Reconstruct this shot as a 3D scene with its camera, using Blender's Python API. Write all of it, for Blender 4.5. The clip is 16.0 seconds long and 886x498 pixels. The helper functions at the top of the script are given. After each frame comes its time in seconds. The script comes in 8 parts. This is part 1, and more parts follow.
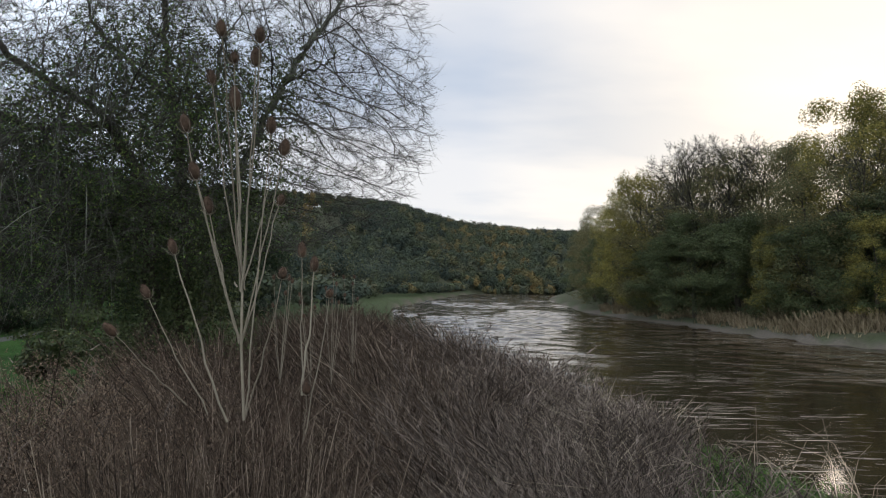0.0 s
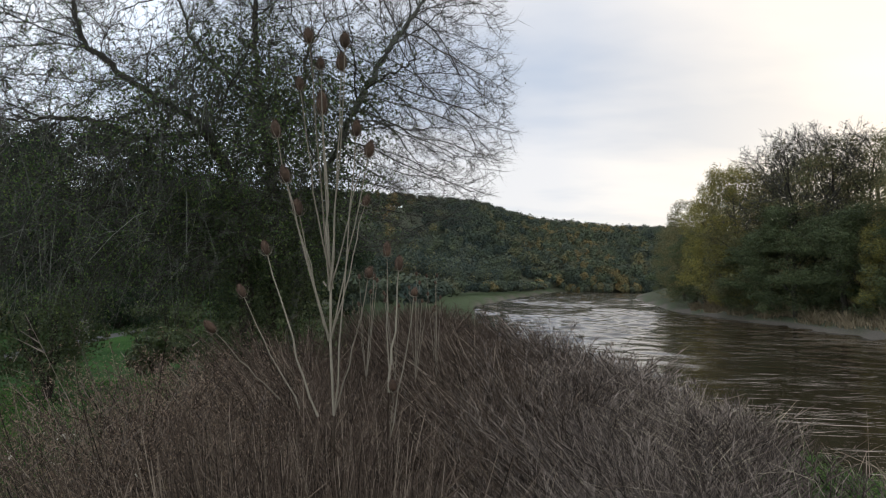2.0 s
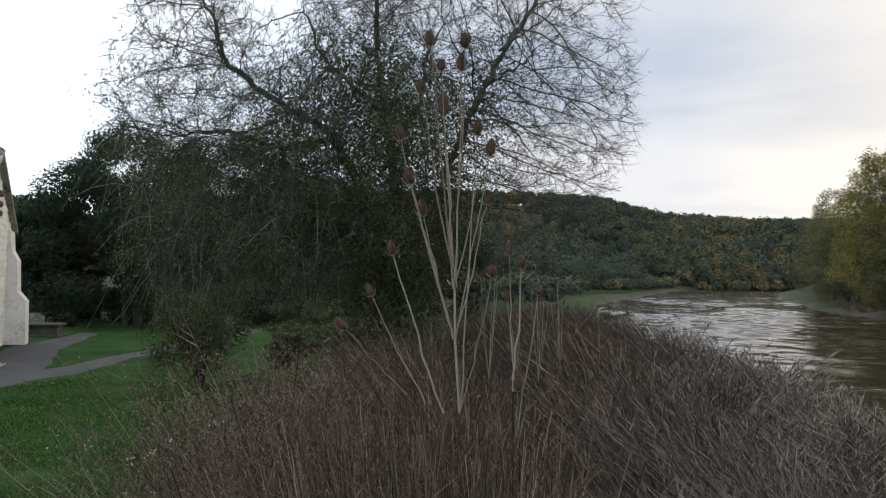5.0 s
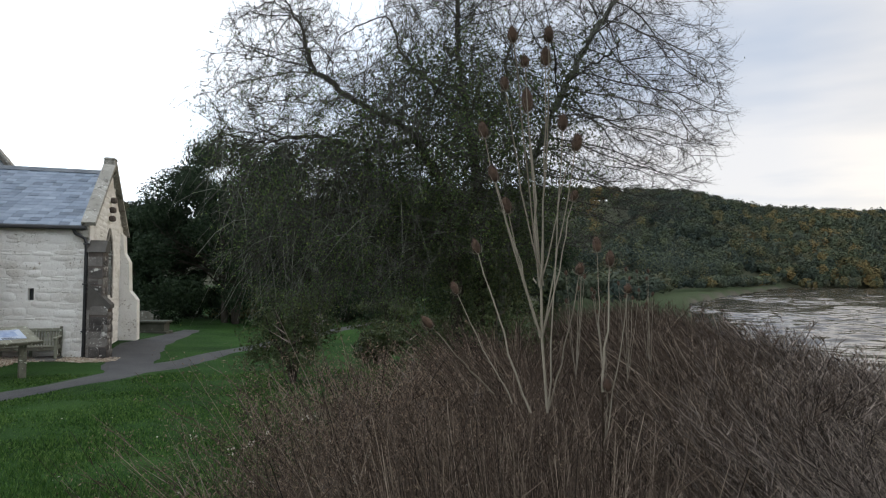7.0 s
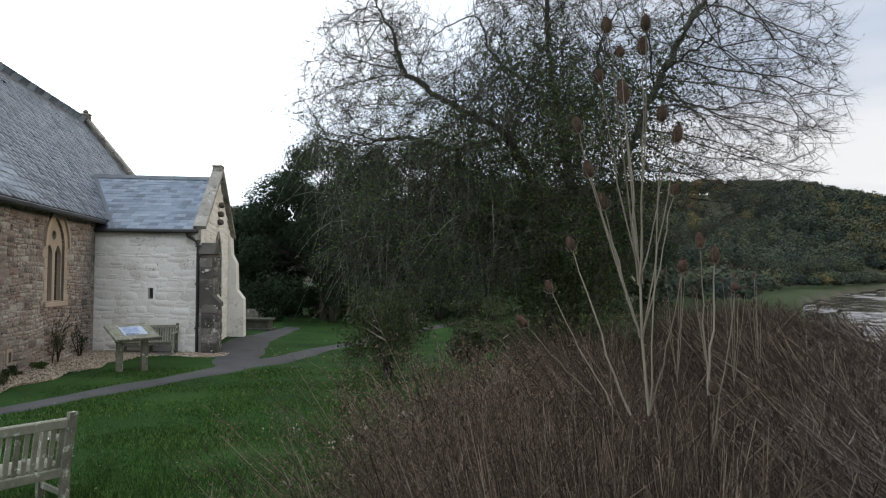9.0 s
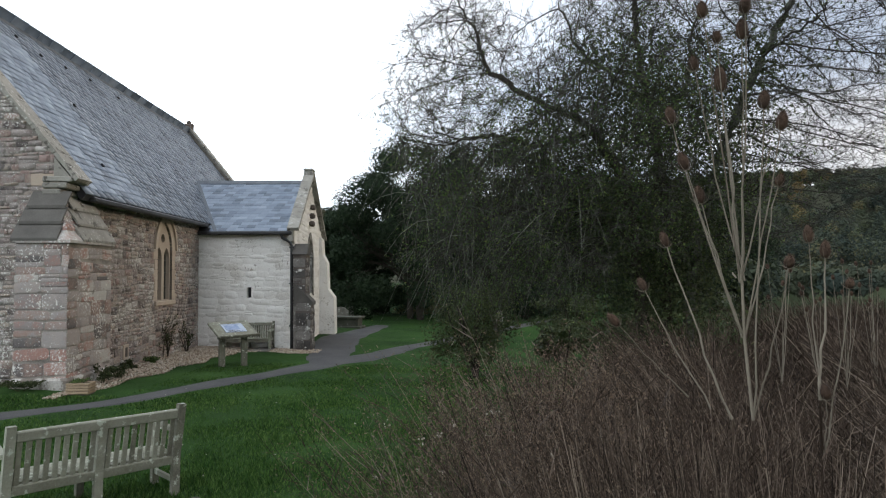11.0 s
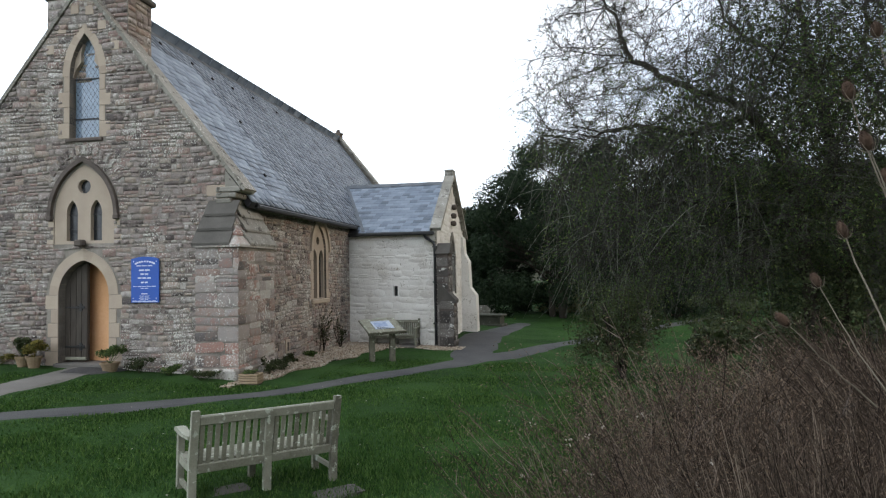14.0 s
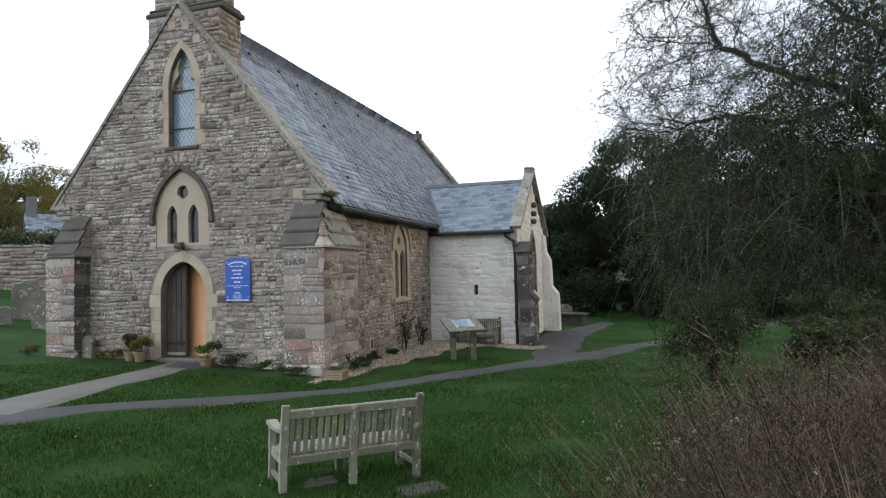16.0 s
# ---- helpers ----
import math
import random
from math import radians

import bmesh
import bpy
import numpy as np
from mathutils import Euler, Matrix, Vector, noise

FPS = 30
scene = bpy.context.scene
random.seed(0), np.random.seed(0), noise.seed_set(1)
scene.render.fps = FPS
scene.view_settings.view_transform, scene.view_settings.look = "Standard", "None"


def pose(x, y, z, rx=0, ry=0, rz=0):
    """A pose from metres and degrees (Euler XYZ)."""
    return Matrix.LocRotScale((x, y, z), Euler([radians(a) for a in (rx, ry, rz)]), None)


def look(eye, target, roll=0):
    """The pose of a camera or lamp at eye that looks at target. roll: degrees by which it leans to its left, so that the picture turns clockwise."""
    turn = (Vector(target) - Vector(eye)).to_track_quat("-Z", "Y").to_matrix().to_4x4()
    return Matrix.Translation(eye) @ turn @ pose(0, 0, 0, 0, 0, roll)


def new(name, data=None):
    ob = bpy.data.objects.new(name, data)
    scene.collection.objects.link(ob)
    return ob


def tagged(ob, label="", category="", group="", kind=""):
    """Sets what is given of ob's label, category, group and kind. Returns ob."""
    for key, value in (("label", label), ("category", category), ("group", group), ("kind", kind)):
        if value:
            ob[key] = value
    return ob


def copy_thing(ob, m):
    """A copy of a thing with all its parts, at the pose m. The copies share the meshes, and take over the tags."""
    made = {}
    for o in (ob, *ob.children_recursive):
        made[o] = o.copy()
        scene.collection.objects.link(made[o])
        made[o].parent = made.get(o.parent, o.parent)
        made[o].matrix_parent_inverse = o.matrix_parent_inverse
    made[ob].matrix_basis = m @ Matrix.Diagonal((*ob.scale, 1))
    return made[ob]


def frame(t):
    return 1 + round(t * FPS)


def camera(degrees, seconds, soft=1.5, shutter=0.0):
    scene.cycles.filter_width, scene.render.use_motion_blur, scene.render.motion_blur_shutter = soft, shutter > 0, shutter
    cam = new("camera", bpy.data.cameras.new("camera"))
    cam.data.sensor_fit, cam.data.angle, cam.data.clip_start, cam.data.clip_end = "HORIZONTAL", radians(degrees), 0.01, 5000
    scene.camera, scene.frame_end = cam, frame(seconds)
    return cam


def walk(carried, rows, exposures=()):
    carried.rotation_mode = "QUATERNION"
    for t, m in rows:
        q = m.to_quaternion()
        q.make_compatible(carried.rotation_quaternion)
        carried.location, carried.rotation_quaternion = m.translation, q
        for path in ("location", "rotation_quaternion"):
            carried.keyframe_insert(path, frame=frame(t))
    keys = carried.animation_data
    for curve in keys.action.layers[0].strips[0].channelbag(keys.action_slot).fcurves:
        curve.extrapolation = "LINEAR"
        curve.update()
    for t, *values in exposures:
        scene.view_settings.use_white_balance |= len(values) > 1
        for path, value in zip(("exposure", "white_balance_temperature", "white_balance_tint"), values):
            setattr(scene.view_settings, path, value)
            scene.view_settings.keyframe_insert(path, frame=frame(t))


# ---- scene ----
cam = camera(70.06, 16.0, soft=1.15)
EYE = 2.2
PATH = [
    (0, 0.000, 0.000, 93.309, -1.148, -0.066),
    (0.5, -0.002, 0.001, 93.242, -1.214, 1.593),
    (1, -0.004, 0.003, 93.197, -1.040, 3.461),
    (1.5, -0.006, 0.004, 93.118, -0.982, 5.519),
    (2, -0.008, 0.005, 93.043, -0.933, 7.314),
    (2.5, -0.010, 0.006, 93.011, -0.883, 9.188),
    (3, -0.012, 0.007, 92.940, -0.817, 11.023),
    (3.5, -0.014, 0.008, 92.865, -0.774, 12.925),
    (4, -0.016, 0.009, 92.832, -0.767, 14.641),
    (6.5, -0.026, 0.013, 92.589, -0.396, 23.811),
    (7, -0.028, 0.013, 92.543, -0.337, 25.707),
    (7.5, -0.031, 0.014, 92.501, -0.279, 27.560),
    (8, -0.033, 0.014, 92.470, -0.175, 29.724),
    (8.5, -0.036, 0.014, 92.417, -0.077, 31.898),
    (9, -0.038, 0.014, 92.385, -0.005, 33.970),
    (11.5, -0.050, 0.014, 92.270, 0.454, 43.753),
    (12, -0.053, 0.014, 92.275, 0.523, 45.896),
    (12.5, -0.056, 0.013, 92.230, 0.701, 47.958),
    (13, -0.058, 0.013, 92.239, 0.767, 50.058),
    (13.5, -0.060, 0.012, 92.239, 0.855, 52.092),
    (14, -0.063, 0.012, 92.238, 1.001, 54.407),
    (14.5, -0.065, 0.011, 92.231, 1.109, 56.375),
    (15, -0.068, 0.010, 92.233, 1.228, 58.380),
    (15.5, -0.070, 0.009, 92.236, 1.261, 60.024),
    (16, -0.071, 0.009, 92.266, 1.317, 61.638),
]
walk(cam, [(t, pose(x, y, EYE, rx, ry, rz)) for t, x, y, rx, ry, rz in PATH])

# ---- sky and sun: low sun behind thin evening cloud across the river ----
SUN_AZ, SUN_EL = -34.0, 11.0
SUN_DIR = Vector((-math.sin(radians(SUN_AZ)) * math.cos(radians(SUN_EL)), math.cos(radians(SUN_AZ)) * math.cos(radians(SUN_EL)), math.sin(radians(SUN_EL))))


def make_world():
    world = bpy.data.worlds.new("evening_sky")
    scene.world = world
    world.use_nodes = True
    nt = world.node_tree
    nt.nodes.clear()
    N, L = nt.nodes.new, nt.links.new
    out, bg = N("ShaderNodeOutputWorld"), N("ShaderNodeBackground")
    L(bg.outputs[0], out.inputs[0])
    sky = N("ShaderNodeTexSky")
    sky.sky_type, sky.sun_disc = "NISHITA", False
    sky.sun_elevation, sky.sun_rotation = radians(SUN_EL), radians(-SUN_AZ)
    skys = N("ShaderNodeVectorMath")
    skys.operation = "SCALE"
    skys.inputs[3].default_value = 0.11
    L(sky.outputs[0], skys.inputs[0])
    co = N("ShaderNodeTexCoord")
    sep = N("ShaderNodeSeparateXYZ")
    L(co.outputs["Generated"], sep.inputs[0])
    zz = N("ShaderNodeMath")
    zz.operation, zz.inputs[1].default_value = "MAXIMUM", 0.0
    L(sep.outputs[2], zz.inputs[0])
    za = N("ShaderNodeMath")
    za.operation, za.inputs[1].default_value = "ADD", 0.16
    L(zz.outputs[0], za.inputs[0])
    div = N("ShaderNodeVectorMath")
    div.operation = "DIVIDE"
    L(co.outputs["Generated"], div.inputs[0])
    L(za.outputs[0], div.inputs[1])
    mp = N("ShaderNodeMapping")
    mp.inputs["Rotation"].default_value = (0, 0, radians(25))
    mp.inputs["Scale"].default_value = (0.55, 1.0, 0.2)
    L(div.outputs[0], mp.inputs[0])
    ns = N("ShaderNodeTexNoise")
    ns.inputs["Scale"].default_value, ns.inputs["Detail"].default_value, ns.inputs["Roughness"].default_value = 0.9, 5, 0.5
    L(mp.outputs[0], ns.inputs[0])
    ramp = N("ShaderNodeValToRGB")
    ramp.color_ramp.elements[0].position, ramp.color_ramp.elements[0].color = 0.40, (0.58, 0.66, 0.80, 1)
    ramp.color_ramp.elements[1].position, ramp.color_ramp.elements[1].color = 0.60, (0.92, 0.92, 0.95, 1)
    L(ns.outputs[0], ramp.inputs[0])
    dot = N("ShaderNodeVectorMath")
    dot.operation = "DOT_PRODUCT"
    dot.inputs[1].default_value = SUN_DIR
    nrm = N("ShaderNodeVectorMath")
    nrm.operation = "NORMALIZE"
    L(co.outputs["Generated"], nrm.inputs[0])
    L(nrm.outputs[0], dot.inputs[0])
    glow = N("ShaderNodeValToRGB")
    glow.color_ramp.elements[0].position, glow.color_ramp.elements[0].color = 0.86, (0, 0, 0, 1)
    glow.color_ramp.elements[1].position, glow.color_ramp.elements[1].color = 1.0, (0.34, 0.22, 0.04, 1)
    L(dot.outputs["Value"], glow.inputs[0])
    # sky raised in brightness away from the sun, to light the church walls
    far = N("ShaderNodeMapRange")
    far.inputs[1].default_value, far.inputs[2].default_value = 0.72, -0.5
    far.inputs[3].default_value, far.inputs[4].default_value = 0.0, 1.65
    L(dot.outputs["Value"], far.inputs[0])
    mix = N("ShaderNodeMix")
    mix.data_type, mix.inputs[0].default_value = "RGBA", 0.9
    L(skys.outputs[0], mix.inputs[6])
    L(ramp.outputs[0], mix.inputs[7])
    add = N("ShaderNodeVectorMath")
    add.operation = "ADD"
    L(mix.outputs[2], add.inputs[0])
    L(glow.outputs[0], add.inputs[1])
    add2 = N("ShaderNodeVectorMath")
    add2.operation = "ADD"
    L(add.outputs[0], add2.inputs[0])
    tint = N("ShaderNodeVectorMath")
    tint.operation = "SCALE"
    tint.inputs[0].default_value = (0.88, 1.0, 1.12)
    L(far.outputs[0], tint.inputs[3])
    L(tint.outputs[0], add2.inputs[1])
    L(add2.outputs[0], bg.inputs[0])
    bg.inputs[1].default_value = 1.0


make_world()
sun_data = bpy.data.lights.new("sun", "SUN")
sun_data.energy, sun_data.angle, sun_data.color = 1.0, radians(14), (1.0, 0.86, 0.68)
sun = new("sun", sun_data)
sun.matrix_world = look(SUN_DIR * 50, (0, 0, 0))

# ---- materials ----
def srgb(r, g, b):
    return tuple(((c / 255) / 12.92 if c / 255 <= 0.04045 else ((c / 255 + 0.055) / 1.055) ** 2.4) for c in (r, g, b)) + (1,)


def material(name, cols, scale=2.0, fine=30.0, rough=0.85, bump=0.3, island=0.0, metal=0.0, stretch=(1, 1, 1), spots=None, spot_scale=6.0, spot_at=0.62, bump_dist=0.01, two_sided=0.0, spec=0.3, fleck=None):
    """cols: colours from dark to light along a noise; island: how far each piece shifts along it."""
    m = bpy.data.materials.new(name)
    m.use_nodes = True
    nt = m.node_tree
    N, L = nt.nodes.new, nt.links.new
    bsdf = nt.nodes["Principled BSDF"]
    bsdf.inputs["Roughness"].default_value, bsdf.inputs["Metallic"].default_value = rough, metal
    bsdf.inputs["Specular IOR Level"].default_value = spec
    geo = N("ShaderNodeNewGeometry")
    mp = N("ShaderNodeMapping")
    mp.inputs["Scale"].default_value = stretch
    L(geo.outputs["Position"], mp.inputs[0])
    big, small = N("ShaderNodeTexNoise"), N("ShaderNodeTexNoise")
    big.inputs["Scale"].default_value, big.inputs["Detail"].default_value = scale, 4
    small.inputs["Scale"].default_value, small.inputs["Detail"].default_value, small.inputs["Roughness"].default_value = fine, 5, 0.65
    L(mp.outputs[0], big.inputs[0])
    L(mp.outputs[0], small.inputs[0])
    mixv = N("ShaderNodeMath")
    mixv.operation, mixv.inputs[1].default_value = "MULTIPLY", 0.45
    L(small.outputs[0], mixv.inputs[0])
    mixb = N("ShaderNodeMath")
    mixb.operation, mixb.inputs[1].default_value = "MULTIPLY_ADD", 0.55
    L(big.outputs[0], mixb.inputs[0])
    L(mixv.outputs[0], mixb.inputs[2])
    fac = mixb.outputs[0]
    if island:
        info = N("ShaderNodeObjectInfo")
        a = N("ShaderNodeMath")
        a.operation = "ADD"
        L(geo.outputs["Random Per Island"], a.inputs[0])
        L(info.outputs["Random"], a.inputs[1])
        fr = N("ShaderNodeMath")
        fr.operation = "FRACT"
        L(a.outputs[0], fr.inputs[0])
        ce = N("ShaderNodeMath")
        ce.operation, ce.inputs[1].default_value = "SUBTRACT", 0.5
        L(fr.outputs[0], ce.inputs[0])
        ad = N("ShaderNodeMath")
        ad.operation, ad.inputs[1].default_value = "MULTIPLY_ADD", island
        L(ce.outputs[0], ad.inputs[0])
        L(fac, ad.inputs[2])
        fac = ad.outputs[0]
    ramp = N("ShaderNodeValToRGB")
    els = ramp.color_ramp.elements
    lo, hi = (0.32, 0.68) if not island else (0.5 - 0.18 - island * 0.4, 0.5 + 0.18 + island * 0.4)
    lo, hi = max(lo, 0.0), min(hi, 1.0)
    els[0].position, els[0].color = lo, (*cols[0][:3], 1)
    els[1].position, els[1].color = hi, (*cols[-1][:3], 1)
    for k, c in enumerate(cols[1:-1]):
        e = els.new(lo + (hi - lo) * (k + 1) / (len(cols) - 1))
        e.color = (*c[:3], 1)
    L(fac, ramp.inputs[0])
    col = ramp.outputs[0]
    if spots:
        sp = N("ShaderNodeTexNoise")
        sp.inputs["Scale"].default_value, sp.inputs["Detail"].default_value, sp.inputs["Roughness"].default_value = spot_scale, 6, 0.6
        L(geo.outputs["Position"], sp.inputs[0])
        sr = N("ShaderNodeMapRange")
        sr.inputs[1].default_value, sr.inputs[2].default_value = spot_at, spot_at + 0.06
        L(sp.outputs[0], sr.inputs[0])
        mx = N("ShaderNodeMix")
        mx.data_type = "RGBA"
        L(sr.outputs[0], mx.inputs[0])
        L(col, mx.inputs[6])
        mx.inputs[7].default_value = (*spots[:3], 1)
        col = mx.outputs[2]
    if fleck:
        # small crusts of lichen, in patches
        vo, pa = N("ShaderNodeTexNoise"), N("ShaderNodeTexNoise")
        vo.inputs["Scale"].default_value, vo.inputs["Detail"].default_value, vo.inputs["Roughness"].default_value = fleck[1], 3, 0.7
        pa.inputs["Scale"].default_value, pa.inputs["Detail"].default_value = 1.3, 3
        L(geo.outputs["Position"], vo.inputs[0])
        L(geo.outputs["Position"], pa.inputs[0])
        su = N("ShaderNodeMath")
        su.operation, su.inputs[1].default_value = "MULTIPLY_ADD", 0.45
        L(pa.outputs[0], su.inputs[0])
        L(vo.outputs[0], su.inputs[2])
        fr2 = N("ShaderNodeMapRange")
        fr2.inputs[1].default_value, fr2.inputs[2].default_value = fleck[2], fleck[2] + 0.05
        L(su.outputs[0], fr2.inputs[0])
        mf = N("ShaderNodeMix")
        mf.data_type = "RGBA"
        L(fr2.outputs[0], mf.inputs[0])
        L(col, mf.inputs[6])
        mf.inputs[7].default_value = (*fleck[0][:3], 1)
        col = mf.outputs[2]
    L(col, bsdf.inputs["Base Color"])
    if bump:
        b = N("ShaderNodeBump")
        b.inputs["Strength"].default_value, b.inputs["Distance"].default_value = bump, bump_dist
        L(small.outputs[0], b.inputs["Height"])
        L(b.outputs[0], bsdf.inputs["Normal"])
    if two_sided:
        tr, ms = N("ShaderNodeBsdfTranslucent"), N("ShaderNodeMixShader")
        L(col, tr.inputs[0])
        ms.inputs[0].default_value = two_sided
        L(bsdf.outputs[0], ms.inputs[1])
        L(tr.outputs[0], ms.inputs[2])
        L(ms.outputs[0], nt.nodes["Material Output"].inputs[0])
    return m


def rgb(*c):
    return (*c, 1)


M_STONE = material("rubble_stone", [rgb(0.11, 0.092, 0.085), rgb(0.27, 0.218, 0.195), rgb(0.34, 0.3, 0.27), rgb(0.27, 0.18, 0.155), rgb(0.385, 0.325, 0.265), rgb(0.23, 0.195, 0.18), rgb(0.46, 0.42, 0.375)], 7, 55, 0.9, 1.0, island=1.0, bump_dist=0.025, spots=rgb(0.13, 0.112, 0.1), spot_scale=3.5, spot_at=0.61, fleck=(rgb(0.64, 0.62, 0.56), 30, 0.81))
M_MORTAR = material("lime_mortar", [rgb(0.1, 0.088, 0.075), rgb(0.4, 0.36, 0.31)], 2.2, 60, 0.95, 0.8)
M_PIER = material("pier_stone", [rgb(0.13, 0.115, 0.108), rgb(0.3, 0.2, 0.16), rgb(0.31, 0.28, 0.26), rgb(0.36, 0.305, 0.27), rgb(0.25, 0.225, 0.21), rgb(0.34, 0.185, 0.145), rgb(0.43, 0.4, 0.36)], 4, 45, 0.9, 0.7, island=1.1, bump_dist=0.015, spots=rgb(0.17, 0.15, 0.135), spot_scale=4, spot_at=0.62, fleck=(rgb(0.66, 0.64, 0.58), 22, 0.81))
M_DRESSED = material("dressed_limestone", [rgb(0.36, 0.285, 0.22), rgb(0.51, 0.425, 0.335)], 3, 50, 0.85, 0.3, island=0.35)
M_HOOD = material("dark_hood_stone", [rgb(0.06, 0.05, 0.045), rgb(0.16, 0.13, 0.11)], 4, 40, 0.9, 0.4)
M_WEATHER = material("weathering_slab", [rgb(0.055, 0.05, 0.045), rgb(0.13, 0.12, 0.105)], 3, 40, 0.9, 0.4, island=0.2)
M_MOTTLED = material("mottled_buttress_stone", [rgb(0.04, 0.036, 0.034), rgb(0.12, 0.108, 0.098), rgb(0.24, 0.22, 0.2)], 3, 30, 0.9, 0.5, island=0.5, spots=rgb(0.55, 0.53, 0.48), spot_scale=4, spot_at=0.60, fleck=(rgb(0.6, 0.58, 0.53), 20, 0.86))
M_COPING = material("lichened_coping", [rgb(0.17, 0.157, 0.132), rgb(0.36, 0.34, 0.295)], 3, 30, 0.9, 0.5, island=0.3, spots=rgb(0.1, 0.09, 0.075), spot_scale=5, spot_at=0.57, fleck=(rgb(0.56, 0.55, 0.5), 18, 0.84))
M_SLATE = material("blue_grey_slate", [rgb(0.06, 0.075, 0.1), rgb(0.135, 0.17, 0.22), rgb(0.18, 0.22, 0.275), rgb(0.25, 0.295, 0.355)], 1.5, 40, 0.5, 0.25, island=0.7, spec=0.5)
M_RIDGE = material("ridge_tile", [rgb(0.09, 0.1, 0.115), rgb(0.17, 0.185, 0.2)], 3, 30, 0.7, 0.3, island=0.2)
M_WHITE = material("whitewashed_stone", [rgb(0.5, 0.46, 0.4), rgb(0.74, 0.71, 0.66), rgb(0.84, 0.82, 0.775)], 1.4, 22, 0.9, 0.9, island=0.18, spots=rgb(0.42, 0.37, 0.3), spot_scale=2.6, spot_at=0.64, fleck=(rgb(0.3, 0.26, 0.21), 16, 0.88))
M_LIMEW = material("worn_limewash", [rgb(0.26, 0.23, 0.2), rgb(0.62, 0.59, 0.54)], 5, 30, 0.9, 0.8, spots=rgb(0.17, 0.145, 0.12), spot_scale=4, spot_at=0.47)
M_WOOD = material("weathered_oak", [rgb(0.075, 0.068, 0.05), rgb(0.2, 0.195, 0.148), rgb(0.31, 0.31, 0.245)], 6, 45, 0.85, 0.7, island=0.4, spots=rgb(0.43, 0.45, 0.37), spot_scale=13, spot_at=0.59)
M_DOOR = material("dark_door_oak", [rgb(0.042, 0.035, 0.029), rgb(0.11, 0.093, 0.076)], 4, 50, 0.8, 0.3, island=0.2, stretch=(4, 4, 0.6))
M_IRON = material("black_iron", [rgb(0.012, 0.012, 0.013), rgb(0.03, 0.03, 0.03)], 8, 60, 0.5, 0.2, spec=0.5)
# ochre plaster, brighter in colour in place of a lamp inside
M_OCHRE = material("warm_lit_ochre_plaster", [rgb(0.66, 0.34, 0.15), rgb(0.76, 0.44, 0.24)], 1.5, 20, 0.9, 0.2)
M_BLUE = material("blue_sign_paint", [rgb(0.018, 0.085, 0.4), rgb(0.028, 0.11, 0.48)], 2, 30, 0.4, 0.05, spec=0.5)
M_INK = material("white_lettering", [rgb(0.6, 0.65, 0.75), rgb(0.75, 0.78, 0.85)], 5, 40, 0.5, 0)
M_ASPHALT = material("worn_asphalt", [rgb(0.042, 0.041, 0.042), rgb(0.082, 0.079, 0.077)], 1.2, 90, 0.85, 0.4, spots=rgb(0.12, 0.115, 0.105), spot_scale=3, spot_at=0.66)
M_PAVING = material("stone_paving", [rgb(0.1, 0.093, 0.084), rgb(0.19, 0.176, 0.158)], 2, 60, 0.85, 0.4, island=0.3)
M_GRAVEL = material("flint_gravel", [rgb(0.16, 0.11, 0.075), rgb(0.33, 0.26, 0.19), rgb(0.48, 0.43, 0.36)], 6, 60, 0.85, 0.3, island=0.9)
M_LEAD = material("grey_downpipe", [rgb(0.02, 0.02, 0.022), rgb(0.05, 0.05, 0.055)], 4, 40, 0.5, 0.2)
M_TERRA = material("clay_pot", [rgb(0.22, 0.15, 0.09), rgb(0.34, 0.26, 0.17)], 5, 40, 0.85, 0.3)
M_GRAVE = material("lichened_headstone", [rgb(0.12, 0.11, 0.095), rgb(0.24, 0.225, 0.19)], 3, 30, 0.9, 0.5, spots=rgb(0.42, 0.41, 0.36), spot_scale=7, spot_at=0.58)
M_TOMB = material("mossy_tomb_stone", [rgb(0.04, 0.042, 0.03), rgb(0.1, 0.1, 0.078)], 3, 30, 0.9, 0.5, spots=rgb(0.2, 0.2, 0.17), spot_scale=6, spot_at=0.64)
M_PANEL = material("info_panel", [rgb(0.3, 0.35, 0.44), rgb(0.42, 0.47, 0.55)], 5, 40, 0.3, 0)
M_PICTURE = material("panel_picture", [rgb(0.1, 0.16, 0.3), rgb(0.32, 0.38, 0.5)], 9, 40, 0.3, 0)
M_BLADE = material("grass_blade", [rgb(0.014, 0.037, 0.007), rgb(0.031, 0.078, 0.014), rgb(0.06, 0.118, 0.026), rgb(0.115, 0.175, 0.048)], 0.8, 10, 0.8, 0, island=0.95, two_sided=0.3, spec=0.15)
M_TUSSOCK = material("tussock_blade", [rgb(0.035, 0.085, 0.012), rgb(0.08, 0.16, 0.03), rgb(0.16, 0.22, 0.06)], 0.8, 10, 0.8, 0, island=0.7, two_sided=0.35, spec=0.15)
M_PALE = material("pale_straw", [rgb(0.15, 0.12, 0.085), rgb(0.36, 0.3, 0.22)], 3, 30, 0.8, 0, island=0.6)
M_WEEDG = material("grey_weed_stem", [rgb(0.02, 0.015, 0.012), rgb(0.06, 0.046, 0.037), rgb(0.105, 0.083, 0.069), rgb(0.21, 0.17, 0.14)], 1.2, 20, 0.9, 0, island=1.1, spec=0.1)
# stems darker than their shoots, standing in for shade low in the patch
M_WEED = material("dry_weed_stem", [rgb(0.011, 0.008, 0.006), rgb(0.031, 0.022, 0.016), rgb(0.07, 0.05, 0.037), rgb(0.21, 0.165, 0.125)], 1.2, 20, 0.9, 0, island=1.1, spec=0.1)
